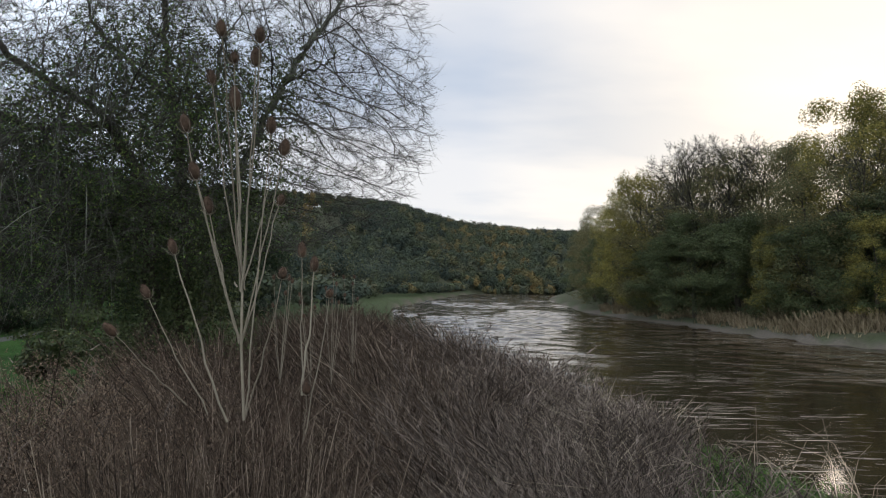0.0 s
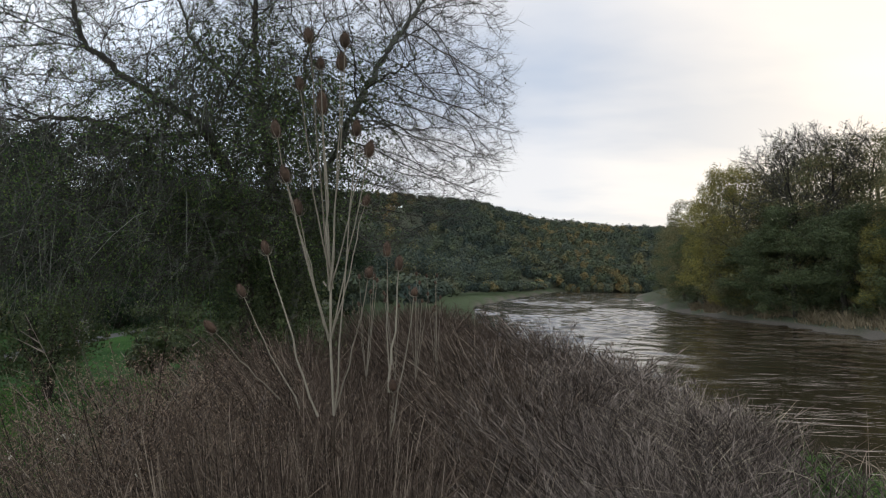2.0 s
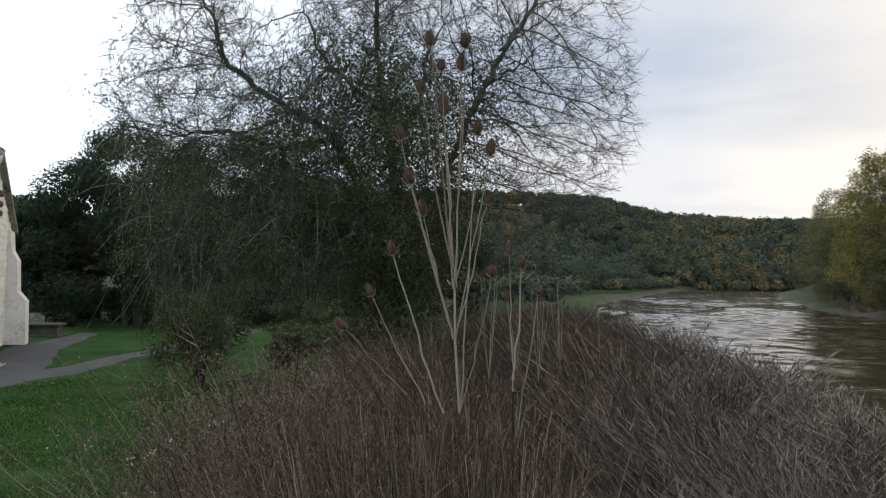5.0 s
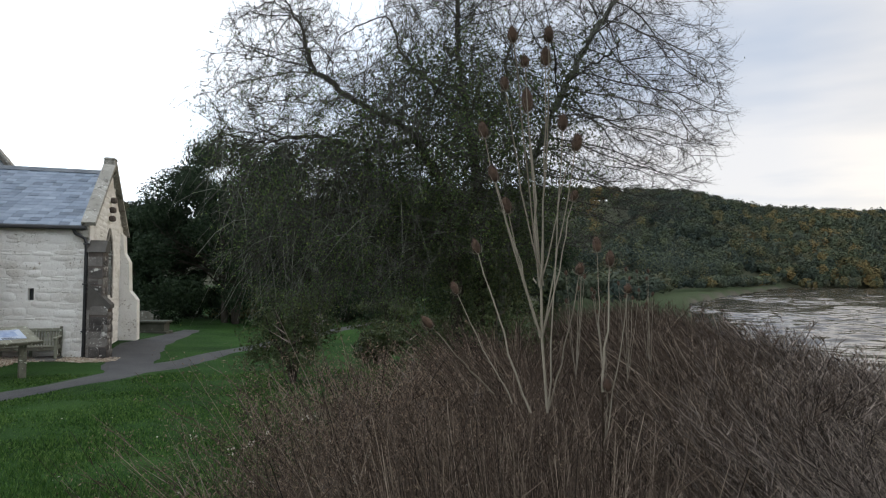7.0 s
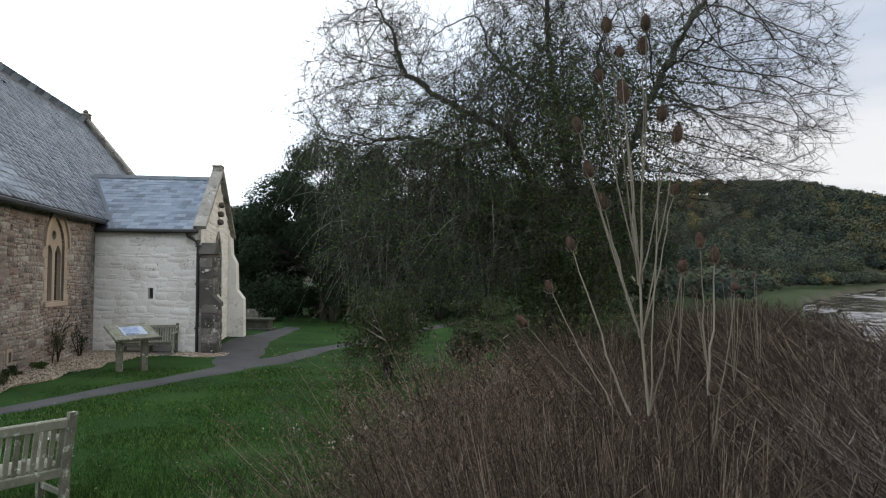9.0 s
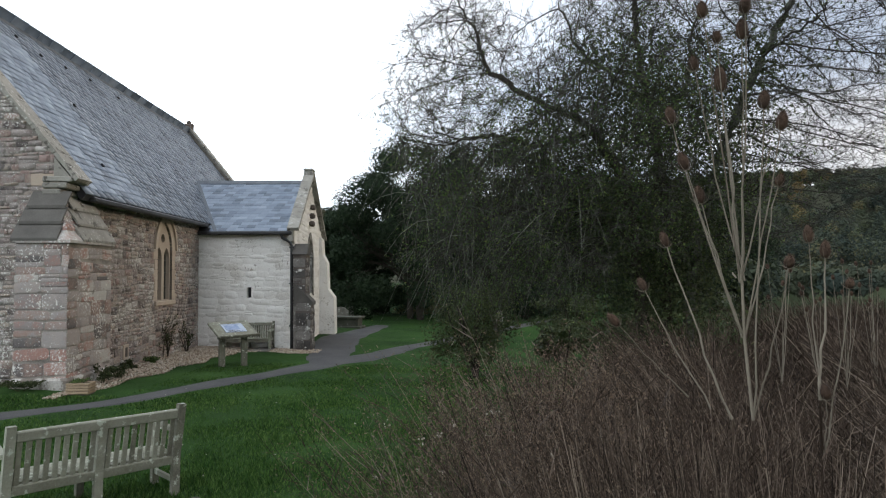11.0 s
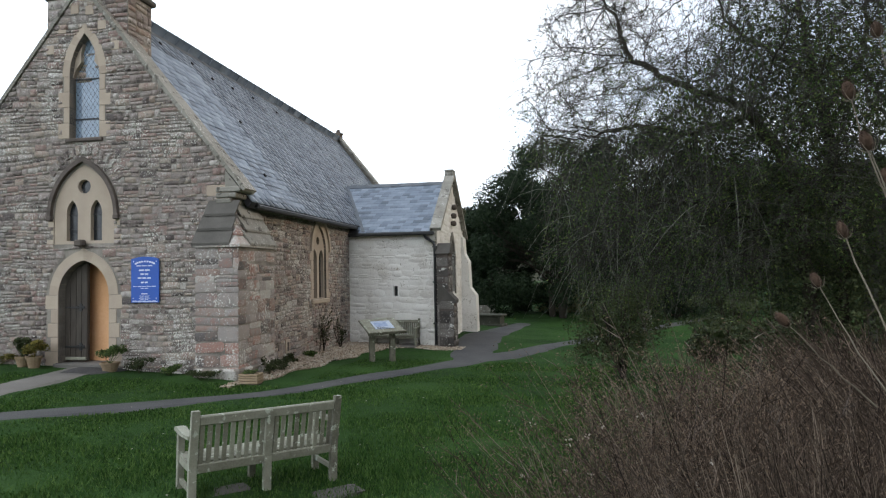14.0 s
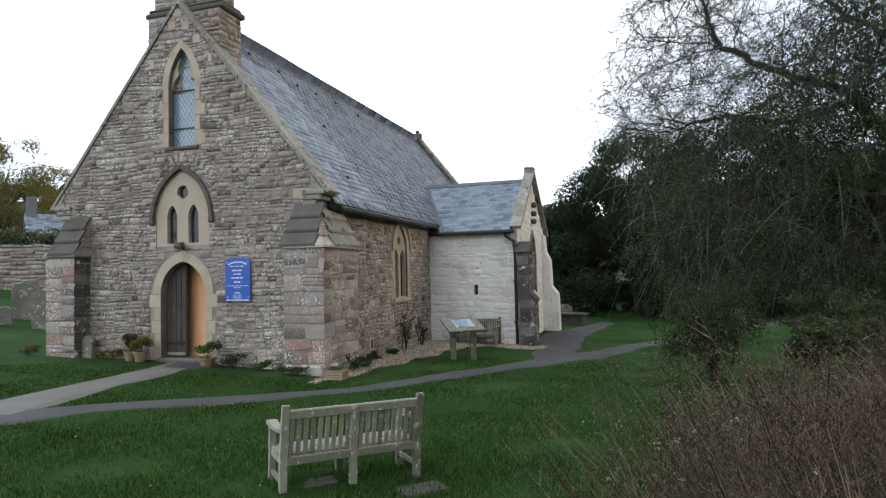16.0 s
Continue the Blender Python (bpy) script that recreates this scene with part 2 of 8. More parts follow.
M_SEED = material("brown_seed_head", [rgb(0.03, 0.021, 0.015), rgb(0.068, 0.049, 0.036), rgb(0.125, 0.094, 0.072)], 1.0, 20, 0.95, 0, island=0.8, two_sided=0.2, spec=0.05)
M_PLUME = material("rust_brown_plume", [rgb(0.07, 0.05, 0.035), rgb(0.165, 0.117, 0.082), rgb(0.27, 0.208, 0.155)], 1.0, 20, 0.95, 0, island=0.8, two_sided=0.3, spec=0.05)
M_FLUFF = material("pale_seed_fluff", [rgb(0.25, 0.22, 0.18), rgb(0.42, 0.38, 0.32)], 3, 20, 0.95, 0, island=0.6, two_sided=0.3)
M_STRAW = material("straw_stem", [rgb(0.09, 0.072, 0.052), rgb(0.21, 0.18, 0.135)], 3, 30, 0.8, 0.2, island=0.4)
M_TEASEL = material("teasel_head", [rgb(0.03, 0.018, 0.012), rgb(0.1, 0.06, 0.038)], 20, 90, 0.9, 0.4)
M_BARK = material("grey_lichened_bark", [rgb(0.02, 0.017, 0.014), rgb(0.045, 0.041, 0.034), rgb(0.14, 0.138, 0.12)], 4, 30, 0.95, 0.6, island=0.5, spec=0.1)
M_LIMB = material("pale_lichened_bark", [rgb(0.05, 0.051, 0.042), rgb(0.13, 0.132, 0.108), rgb(0.25, 0.255, 0.215)], 4, 30, 0.95, 0.6, island=0.5, spec=0.1)
M_BARKD = material("dark_bark", [rgb(0.02, 0.017, 0.013), rgb(0.055, 0.047, 0.037)], 4, 30, 0.95, 0.6, island=0.2, spec=0.1)
M_LEAF = material("hawthorn_leaf", [rgb(0.026, 0.046, 0.016), rgb(0.052, 0.09, 0.028), rgb(0.1, 0.155, 0.044), rgb(0.2, 0.22, 0.065)], 0.7, 8, 0.7, 0, island=0.8, two_sided=0.4, spec=0.2)
M_YEW = material("yew_needles", [rgb(0.009, 0.016, 0.009), rgb(0.019, 0.032, 0.015), rgb(0.034, 0.052, 0.024)], 0.6, 6, 0.8, 0, island=0.7, two_sided=0.15, spec=0.15)
M_GOLD = material("autumn_leaf", [rgb(0.07, 0.08, 0.026), rgb(0.16, 0.145, 0.042), rgb(0.29, 0.225, 0.06)], 0.35, 4, 0.75, 0, island=0.7, two_sided=0.4, spec=0.15)
M_OAK = material("oak_leaf", [rgb(0.05, 0.058, 0.028), rgb(0.105, 0.104, 0.048), rgb(0.18, 0.135, 0.064)], 0.35, 4, 0.75, 0, island=0.7, two_sided=0.35, spec=0.15)
M_IVY = material("ivy_leaf", [rgb(0.02, 0.031, 0.012), rgb(0.046, 0.06, 0.022), rgb(0.088, 0.1, 0.038)], 0.5, 6, 0.6, 0, island=0.7, two_sided=0.25, spec=0.25)
# distance haze is put into these greyed base colours, beside the autumn tones
M_WOODS = material("hazed_woodland", [rgb(0.034, 0.046, 0.038), rgb(0.05, 0.062, 0.044), rgb(0.074, 0.084, 0.046), rgb(0.062, 0.072, 0.056), rgb(0.12, 0.108, 0.05), rgb(0.165, 0.118, 0.05)], 0.075, 0.5, 0.9, 0, two_sided=0.2, spec=0.1)


def tone_by_tree(m):
    """Lets each tree of the woodland keep one tone, autumn colour or haze-greyed green."""
    nt = m.node_tree
    ramp = next(n for n in nt.nodes if n.type == "VALTORGB")
    noise = ramp.inputs[0].links[0].from_socket
    att, mx = nt.nodes.new("ShaderNodeAttribute"), nt.nodes.new("ShaderNodeMix")
    att.attribute_name = "tone"
    mx.inputs[0].default_value = 0.25
    nt.links.new(att.outputs["Fac"], mx.inputs[2])
    nt.links.new(noise, mx.inputs[3])
    nt.links.new(mx.outputs[0], ramp.inputs[0])


tone_by_tree(M_WOODS)
M_REED = material("dry_reed", [rgb(0.1, 0.075, 0.045), rgb(0.19, 0.15, 0.095), rgb(0.27, 0.22, 0.15)], 0.5, 6, 0.9, 0, island=0.6, two_sided=0.2, spec=0.1)


def ground_material():
    m = material("earth_and_turf", [rgb(0.012, 0.029, 0.007), rgb(0.023, 0.057, 0.012), rgb(0.042, 0.088, 0.02)], 0.6, 24, 0.95, 0.9, bump_dist=0.04, spec=0.1)
    nt = m.node_tree
    N, L = nt.nodes.new, nt.links.new
    bsdf = nt.nodes["Principled BSDF"]
    turf = bsdf.inputs["Base Color"].links[0].from_socket
    att = N("ShaderNodeVertexColor")
    att.layer_name = "cover"
    sep = N("ShaderNodeSeparateColor")
    L(att.outputs[0], sep.inputs[0])
    nz = N("ShaderNodeTexNoise")
    nz.inputs["Scale"].default_value, nz.inputs["Detail"].default_value = 5, 6
    geo = N("ShaderNodeNewGeometry")
    L(geo.outputs["Position"], nz.inputs[0])
    col = turf
    for k, (a, b) in enumerate((((0.018, 0.015, 0.011), (0.045, 0.036, 0.027)), ((0.05, 0.043, 0.036), (0.115, 0.1, 0.083)), ((0.026, 0.03, 0.018), (0.062, 0.062, 0.036)))):
        r = N("ShaderNodeMix")
        r.data_type = "RGBA"
        r.inputs[6].default_value, r.inputs[7].default_value = (*a, 1), (*b, 1)
        L(nz.outputs[0], r.inputs[0])
        mx = N("ShaderNodeMix")
        mx.data_type = "RGBA"
        L(sep.outputs[k], mx.inputs[0])
        L(col, mx.inputs[6])
        L(r.outputs[2], mx.inputs[7])
        col = mx.outputs[2]
    L(col, bsdf.inputs["Base Color"])
    return m


def water_material():
    m = bpy.data.materials.new("river_water")
    m.use_nodes = True
    nt = m.node_tree
    N, L = nt.nodes.new, nt.links.new
    bsdf = nt.nodes["Principled BSDF"]
    bsdf.inputs["Specular IOR Level"].default_value = 0.5
    bsdf.inputs["Roughness"].default_value = 0.06
    bsdf.inputs["IOR"].default_value = 1.33
    geo = N("ShaderNodeNewGeometry")
    mp = N("ShaderNodeMapping")
    mp.inputs["Rotation"].default_value = (0, 0, radians(6))
    mp.inputs["Scale"].default_value = (0.42, 0.6, 1)
    L(geo.outputs["Position"], mp.inputs[0])
    a, b, c = N("ShaderNodeTexNoise"), N("ShaderNodeTexNoise"), N("ShaderNodeTexNoise")
    a.inputs["Scale"].default_value, a.inputs["Detail"].default_value, a.inputs["Distortion"].default_value = 1.0, 2, 0.5
    b.inputs["Scale"].default_value, b.inputs["Detail"].default_value = 4.5, 3
    c.inputs["Scale"].default_value, c.inputs["Detail"].default_value, c.inputs["Distortion"].default_value = 1.0, 5, 0.8
    mp3 = N("ShaderNodeMapping")
    mp3.inputs["Scale"].default_value = (0.30, 0.11, 1)
    L(geo.outputs["Position"], mp3.inputs[0])
    for n in (a, b):
        L(mp.outputs[0], n.inputs[0])
    L(mp3.outputs[0], c.inputs[0])
    # smooth slicks between rippled water
    cr = N("ShaderNodeMapRange")
    cr.inputs[1].default_value, cr.inputs[2].default_value = 0.38, 0.5
    cr.inputs[3].default_value, cr.inputs[4].default_value = 0.25, 1.0
    L(c.outputs[0], cr.inputs[0])
    s = N("ShaderNodeMath")
    s.operation, s.inputs[1].default_value = "MULTIPLY_ADD", 0.10
    L(b.outputs[0], s.inputs[0])
    L(a.outputs[0], s.inputs[2])
    # thin foam lines drawn out along the current
    mp2 = N("ShaderNodeMapping")
    mp2.inputs["Rotation"].default_value = (0, 0, radians(-14))
    mp2.inputs["Scale"].default_value = (0.13, 2.1, 1)
    L(geo.outputs["Position"], mp2.inputs[0])
    fo, fm = N("ShaderNodeTexNoise"), N("ShaderNodeTexNoise")
    fo.inputs["Scale"].default_value, fo.inputs["Detail"].default_value, fo.inputs["Distortion"].default_value = 2.6, 8, 2.2
    fm.inputs["Scale"].default_value, fm.inputs["Detail"].default_value = 0.16, 3
    L(mp2.outputs[0], fo.inputs[0])
    L(geo.outputs["Position"], fm.inputs[0])
    fa = N("ShaderNodeMath")
    fa.operation, fa.inputs[1].default_value = "MULTIPLY_ADD", 0.35
    L(fm.outputs[0], fa.inputs[0])
    L(fo.outputs[0], fa.inputs[2])
    fr = N("ShaderNodeMapRange")
    fr.inputs[1].default_value, fr.inputs[2].default_value = 0.79, 0.86
    L(fa.outputs[0], fr.inputs[0])
    fc = N("ShaderNodeMix")
    fc.data_type = "RGBA"
    fc.inputs[6].default_value, fc.inputs[7].default_value = (0.021, 0.0145, 0.0085, 1), (0.24, 0.2, 0.16, 1)
    L(fr.outputs[0], fc.inputs[0])
    L(fc.outputs[2], bsdf.inputs["Base Color"])
    rr = N("ShaderNodeMapRange")
    rr.inputs[3].default_value, rr.inputs[4].default_value = 0.1, 0.6
    L(fr.outputs[0], rr.inputs[0])
    L(rr.outputs[0], bsdf.inputs["Roughness"])
    big = N("ShaderNodeTexNoise")
    big.inputs["Scale"].default_value, big.inputs["Detail"].default_value, big.inputs["Distortion"].default_value = 1.0, 3, 0.6
    mp4 = N("ShaderNodeMapping")
    mp4.inputs["Scale"].default_value = (0.15, 0.24, 1)
    L(geo.outputs["Position"], mp4.inputs[0])
    L(mp4.outputs[0], big.inputs[0])
    s2 = N("ShaderNodeMath")
    s2.operation, s2.inputs[1].default_value = "MULTIPLY_ADD", 1.6
    L(big.outputs[0], s2.inputs[0])
    L(s.outputs[0], s2.inputs[2])
    run, sp = N("ShaderNodeMapRange"), N("ShaderNodeSeparateXYZ")
    L(geo.outputs["Position"], sp.inputs[0])
    run.inputs[1].default_value, run.inputs[2].default_value = 18.0, 36.0
    run.inputs[3].default_value, run.inputs[4].default_value = 0.04, 0.8
    L(sp.outputs[1], run.inputs[0])
    st = N("ShaderNodeMath")
    st.operation = "MULTIPLY"
    L(cr.outputs[0], st.inputs[0])
    L(run.outputs[0], st.inputs[1])
    bp = N("ShaderNodeBump")
    bp.inputs["Distance"].default_value = 0.06
    L(st.outputs[0], bp.inputs["Strength"])
    L(s2.outputs[0], bp.inputs["Height"])
    L(bp.outputs[0], bsdf.inputs["Normal"])
    return m


def glass_material(name, col, rough=0.12):
    m = bpy.data.materials.new(name)
    m.use_nodes = True
    nt = m.node_tree
    N, L = nt.nodes.new, nt.links.new
    bsdf = nt.nodes["Principled BSDF"]
    geo, nz = N("ShaderNodeNewGeometry"), N("ShaderNodeTexNoise")
    nz.inputs["Scale"].default_value = 7
    L(geo.outputs["Position"], nz.inputs[0])
    mx = N("ShaderNodeMix")
    mx.data_type = "RGBA"
    mx.inputs[6].default_value, mx.inputs[7].default_value = (*[c * 0.6 for c in col], 1), (*col, 1)
    L(nz.outputs[0], mx.inputs[0])
    L(mx.outputs[2], bsdf.inputs["Base Color"])
    bsdf.inputs["Roughness"].default_value = rough
    bsdf.inputs["Specular IOR Level"].default_value = 0.8
    bp = N("ShaderNodeBump")
    bp.inputs["Strength"].default_value, bp.inputs["Distance"].default_value = 0.25, 0.02
    L(nz.outputs[0], bp.inputs["Height"])
    L(bp.outputs[0], bsdf.inputs["Normal"])
    return m


M_GLASS = glass_material("leaded_glass", (0.03, 0.035, 0.04))
# upper window: the sky's reflection is put into the pale blue base colour
M_GLASS_SKY = glass_material("sky_tinted_glass", (0.34, 0.44, 0.56))


# ---- building helpers ----
def mesh_from(name, verts, faces, mat=None):
    """A mesh from an array of points and an array of equal-sided faces."""
    verts, faces = np.asarray(verts, np.float32), np.asarray(faces, np.int32)
    k = faces.shape[1]
    me = bpy.data.meshes.new(name)
    me.vertices.add(len(verts))
    me.vertices.foreach_set("co", verts.ravel())
    me.loops.add(faces.size)
    me.loops.foreach_set("vertex_index", faces.ravel())
    me.polygons.add(len(faces))
    me.polygons.foreach_set("loop_start", np.arange(0, faces.size, k, dtype=np.int32))
    me.update(calc_edges=True)
    me.validate()
    if mat:
        me.materials.append(mat)
    return me


def mesh_bm(name, bm, mat=None):
    me = bpy.data.meshes.new(name)
    bmesh.ops.recalc_face_normals(bm, faces=bm.faces)
    bm.to_mesh(me)
    bm.free()
    if mat:
        me.materials.append(mat)
    return me


def part(name, shape, mat, parent, label="", m=None):
    """Links a bmesh or a mesh as one part under a thing or a part."""
    me = mesh_bm(name, shape, mat) if isinstance(shape, bmesh.types.BMesh) else shape
    ob = new(name, me)
    ob.parent = parent
    if m is not None:
        ob.matrix_basis = m
    if label:
        ob["label"] = label
    return ob


def thing(name, label, category, m=None, group="", kind=""):
    ob = new(name)
    ob.empty_display_size = 0.2
    if m is not None:
        ob.matrix_basis = m
    return tagged(ob, label, category, group, kind)


def solo(name, shape, mat, label, category, group="", kind="", m=None):
    me = mesh_bm(name, shape, mat) if isinstance(shape, bmesh.types.BMesh) else shape
    ob = new(name, me)
    if m is not None:
        ob.matrix_basis = m
    return tagged(ob, label, category, group, kind)


def add_box(bm, lo, hi, bevel=0.0, m=None):
    lo, hi = Vector(lo), Vector(hi)
    mat = Matrix.Translation((lo + hi) / 2) @ Matrix.Diagonal((*(hi - lo), 1))
    if m is not None:
        mat = m @ mat
    made = bmesh.ops.create_cube(bm, size=1, matrix=mat)["verts"]
    if bevel:
        edges = list({e for v in made for e in v.link_edges})
        bmesh.ops.bevel(bm, geom=edges, offset=bevel, segments=1, affect="EDGES")
    return bm


def box(lo, hi, bevel=0.0, m=None):
    return add_box(bmesh.new(), lo, hi, bevel, m)


def prism(poly, axis_from, axis_to, to3d):
    """A solid from a closed outline of (s, z), between two depths."""
    bm = bmesh.new()
    a = [bm.verts.new(to3d(s, z, axis_from)) for s, z in poly]
    b = [bm.verts.new(to3d(s, z, axis_to)) for s, z in poly]
    bm.faces.new(a), bm.faces.new(list(reversed(b)))
    for i in range(len(poly)):
        j = (i + 1) % len(poly)
        bm.faces.new((a[i], b[i], b[j], a[j]))
    return bm


def holed(outline, holes, d0, d1, to3d):
    """A slab with openings right through it."""
    from mathutils.geometry import tessellate_polygon
    loops = [outline] + holes
    flat = [p for lp in loops for p in lp]
    tris = tessellate_polygon([[Vector((p[0], p[1], 0)) for p in lp] for lp in loops])
    bm = bmesh.new()
    a = [bm.verts.new(to3d(s, z, d0)) for s, z in flat]
    b = [bm.verts.new(to3d(s, z, d1)) for s, z in flat]
    for t in tris:
        for ring, order in ((a, t), (b, tuple(reversed(t)))):
            try:
                bm.faces.new([ring[i] for i in order])
            except ValueError:
                pass
    k = 0
    for lp in loops:
        n = len(lp)
        for i in range(n):
            j = (i + 1) % n
            bm.faces.new((a[k + i], b[k + i], b[k + j], a[k + j]))
        k += n
    return bm


def arch(cx, hw, z0, zs, za, n=9):
    """A pointed arch: outline from the lower left round the point to the lower right."""
    rise = za - zs
    c = max((rise * rise - hw * hw) / (2 * hw), 0.0)
    rad = hw + c
    top = math.acos(min(c / rad, 1.0))
    left = [(cx + c - rad * math.cos(top * i / n), zs + rad * math.sin(top * i / n)) for i in range(n + 1)]
    right = [(2 * cx - s, z) for s, z in reversed(left[:-1])]
    pts = left + right
    return ([(cx - hw, z0)] if z0 < zs else []) + pts + ([(cx + hw, z0)] if z0 < zs else [])


def circle(cx, cz, r, n=16):
    return [(cx + r * math.cos(2 * math.pi * i / n), cz + r * math.sin(2 * math.pi * i / n)) for i in range(n)]


def tubes(lines, sides=4):
    """lines: (points, radii) each; open tubes, as points and quads."""
    V, F, k = [], [], 0
    ang = np.arange(sides) * 2 * np.pi / sides
    ca, sa = np.cos(ang)[None, :, None], np.sin(ang)[None, :, None]
    for pts, rad in lines:
        pts, rad = np.asarray(pts, float), np.asarray(rad, float)
        n = len(pts)
        t = np.gradient(pts, axis=0)
        t /= np.linalg.norm(t, axis=1)[:, None] + 1e-9
        ref = np.where(np.abs(t[:, 2:3]) > 0.9, [[1.0, 0, 0]], [[0, 0, 1.0]])
        a = np.cross(t, ref)
        a /= np.linalg.norm(a, axis=1)[:, None] + 1e-9
        b = np.cross(t, a)
        V.append((pts[:, None, :] + rad[:, None, None] * (ca * a[:, None, :] + sa * b[:, None, :])).reshape(-1, 3))
        i = np.arange(n - 1)[:, None] * sides + k
        s = np.arange(sides)[None, :]
        s2 = (s + 1) % sides
        F.append(np.stack([i + s, i + s2, i + sides + s2, i + sides + s], -1).reshape(-1, 4))
        k += n * sides
    return np.concatenate(V), np.concatenate(F)


def blades(rng, pos, size, aspect=0.6, flat=0.0, facing=None, tri=False):
    """Small leaf-shaped quads at the given places, turned at random, or roughly facing the way given."""
    n = len(pos)
    a = rng.normal(size=(n, 3))
    if facing is not None:
        f = facing + rng.normal(size=(n, 3)) * 0.45
        a = np.cross(f, a)
    a[:, 2] *= 1 - flat
    a /= np.linalg.norm(a, axis=1)[:, None]
    b = np.cross(a, rng.normal(size=(n, 3)) if facing is None else f)
    b /= np.linalg.norm(b, axis=1)[:, None]
    s = np.asarray(size)[:, None] if np.ndim(size) else size
    a, b = a * s * 0.5, b * s * 0.5 * aspect
    if tri:
        return np.stack([pos - a - b * 0.4, pos + a, pos + b], 1).reshape(-1, 3), np.arange(3 * n).reshape(-1, 3)
    V = np.stack([pos - a, pos + b * 0.9 - a * 0.1, pos + a, pos - b * 0.9 - a * 0.1], 1).reshape(-1, 3)
    return V, np.arange(4 * n).reshape(-1, 4)


# stones: prototypes on a unit square, chamfered towards the front
def stone_protos(count, rng, cut=(0.03, 0.24), inset=0.035):
    out = []
    for _ in range(count):
        ring = []
        for cx, cy, dx, dy in ((0, 0, 1, 1), (1, 0, -1, 1), (1, 1, -1, -1), (0, 1, 1, -1)):
            a, b = rng.uniform(*cut), rng.uniform(*cut)
            p, q = (cx + dx * a, cy), (cx, cy + dy * b)
            ring += [q, p] if (cx, cy) in ((0, 0), (1, 1)) else [p, q]
        ring = np.array(ring)
        mid = ring.mean(0)
        front = mid + (ring - mid) * (1 - 2 * inset)
        lift = rng.uniform(0.75, 1.0, 8)
        V = np.zeros((16, 3))
        V[:8, 0], V[:8, 1] = ring[:, 0], ring[:, 1]
        V[8:, 0], V[8:, 1], V[8:, 2] = front[:, 0], front[:, 1], lift
        F = []
        for i in range(8):
            j = (i + 1) % 8
            F += [(i, j, 8 + j), (i, 8 + j, 8 + i)]
        F += [(8, 8 + i, 9 + i) for i in range(1, 7)]
        out.append((V, np.array(F)))
    return out


STONES = stone_protos(14, np.random.default_rng(5))


def spans(poly, z):
    xs = []
    for (s0, z0), (s1, z1) in zip(poly, poly[1:] + poly[:1]):
        if (z0 <= z) != (z1 <= z):
            xs.append(s0 + (s1 - s0) * (z - z0) / (z1 - z0))
    xs.sort()
    return list(zip(xs[::2], xs[1::2]))


def minus(keep, cuts):
    for c0, c1 in cuts:
        keep = [q for a, b in keep for q in ((a, min(b, c0)), (max(a, c1), b)) if q[1] - q[0] > 0.03]
    return keep


def rubble(rng, poly, holes, courses=(0.08, 0.2), lengths=(0.16, 0.55), joint=0.014):
    """Courses of stones inside an outline, as (s, z, width, height)."""
    out, z, top = [], min(p[1] for p in poly), max(p[1] for p in poly)
    while z < top - 0.04:
        h = rng.uniform(*courses)
        zm = z + h / 2
        keep = spans(poly, zm)
        for zc in (z + 0.02, zm, z + h - 0.02):
            keep = minus(keep, [c for hole in holes for c in spans(hole, zc)])
        for a, b in keep:
            s = a
            while s < b - 0.03:
                w = min(rng.uniform(*lengths) * (1.2 if h > 0.14 else 0.85), b - s)
                if b - s - w < 0.1:
                    w = b - s
                if h > 0.13 and w < 0.6 and rng.random() < 0.33:
                    k = rng.uniform(0.4, 0.6)
                    out.append((s, z, w - joint, h * k - joint))
                    out.append((s, z + h * k, w - joint, h * (1 - k) - joint))
                else:
                    out.append((s, z, w - joint, h - joint + rng.uniform(-0.012, 0.006)))
                s += w
        z += h
    wave = lambda s, y: 0.045 * math.sin(1.1 * s + 1.3 * y) + 0.025 * math.sin(2.7 * s - 2.0 * y)
    return [(s, y + wave(s + w / 2, y) * min(1, max(0, (y - out[0][1]) / 0.5, 0)) * (top - y > 0.4), w, h) for s, y, w, h in out]


PIECES = []


def lay(parent, name, stones, frame_m, mat, rng, proud=(0.012, 0.03), near=None, cap=300, protos=None):
    """Sets stones on a wall whose plane is x, y of frame_m and whose front is its z. The chosen ones become parts, later in the file; the rest is joined."""
    protos = protos or STONES
    V, F, k, chosen = [], [], 0, []
    idx = [i for i, s in enumerate(stones) if near and near(s) and s[2] > 0.1]
    idx = set(idx[:: max(1, math.ceil(len(idx) / cap))]) if len(idx) > cap else set(idx)
    for i, (s, z, w, h) in enumerate(stones):
        d = rng.uniform(*proud)
        p = int(rng.integers(len(protos)))
        if i in idx:
            chosen.append((p, frame_m @ Matrix.Translation((s, z + 0.0, 0)) @ Matrix.Rotation(rng.normal() * 0.03, 4, "Z") @ Matrix.Diagonal((w, h, d, 1))))
            continue
        v, f = protos[p]
        a = rng.normal() * 0.03
        v = v * (w, h, d)
        V.append(np.stack([v[:, 0] - a * v[:, 1], v[:, 1] + a * v[:, 0], v[:, 2]], 1) + (s, z, 0))
        F.append(f + k)
        k += 16
    if V:
        pts = np.concatenate(V)
        mm = np.array(frame_m)
        pts = pts @ mm[:3, :3].T + mm[:3, 3]
        ob = part(name + "work", mesh_from(name + "work", pts, np.concatenate(F), mat), mat, parent)
        tagged(ob, kind="stuff")
    if chosen:
        PIECES.append((parent, name, chosen, mat, protos))


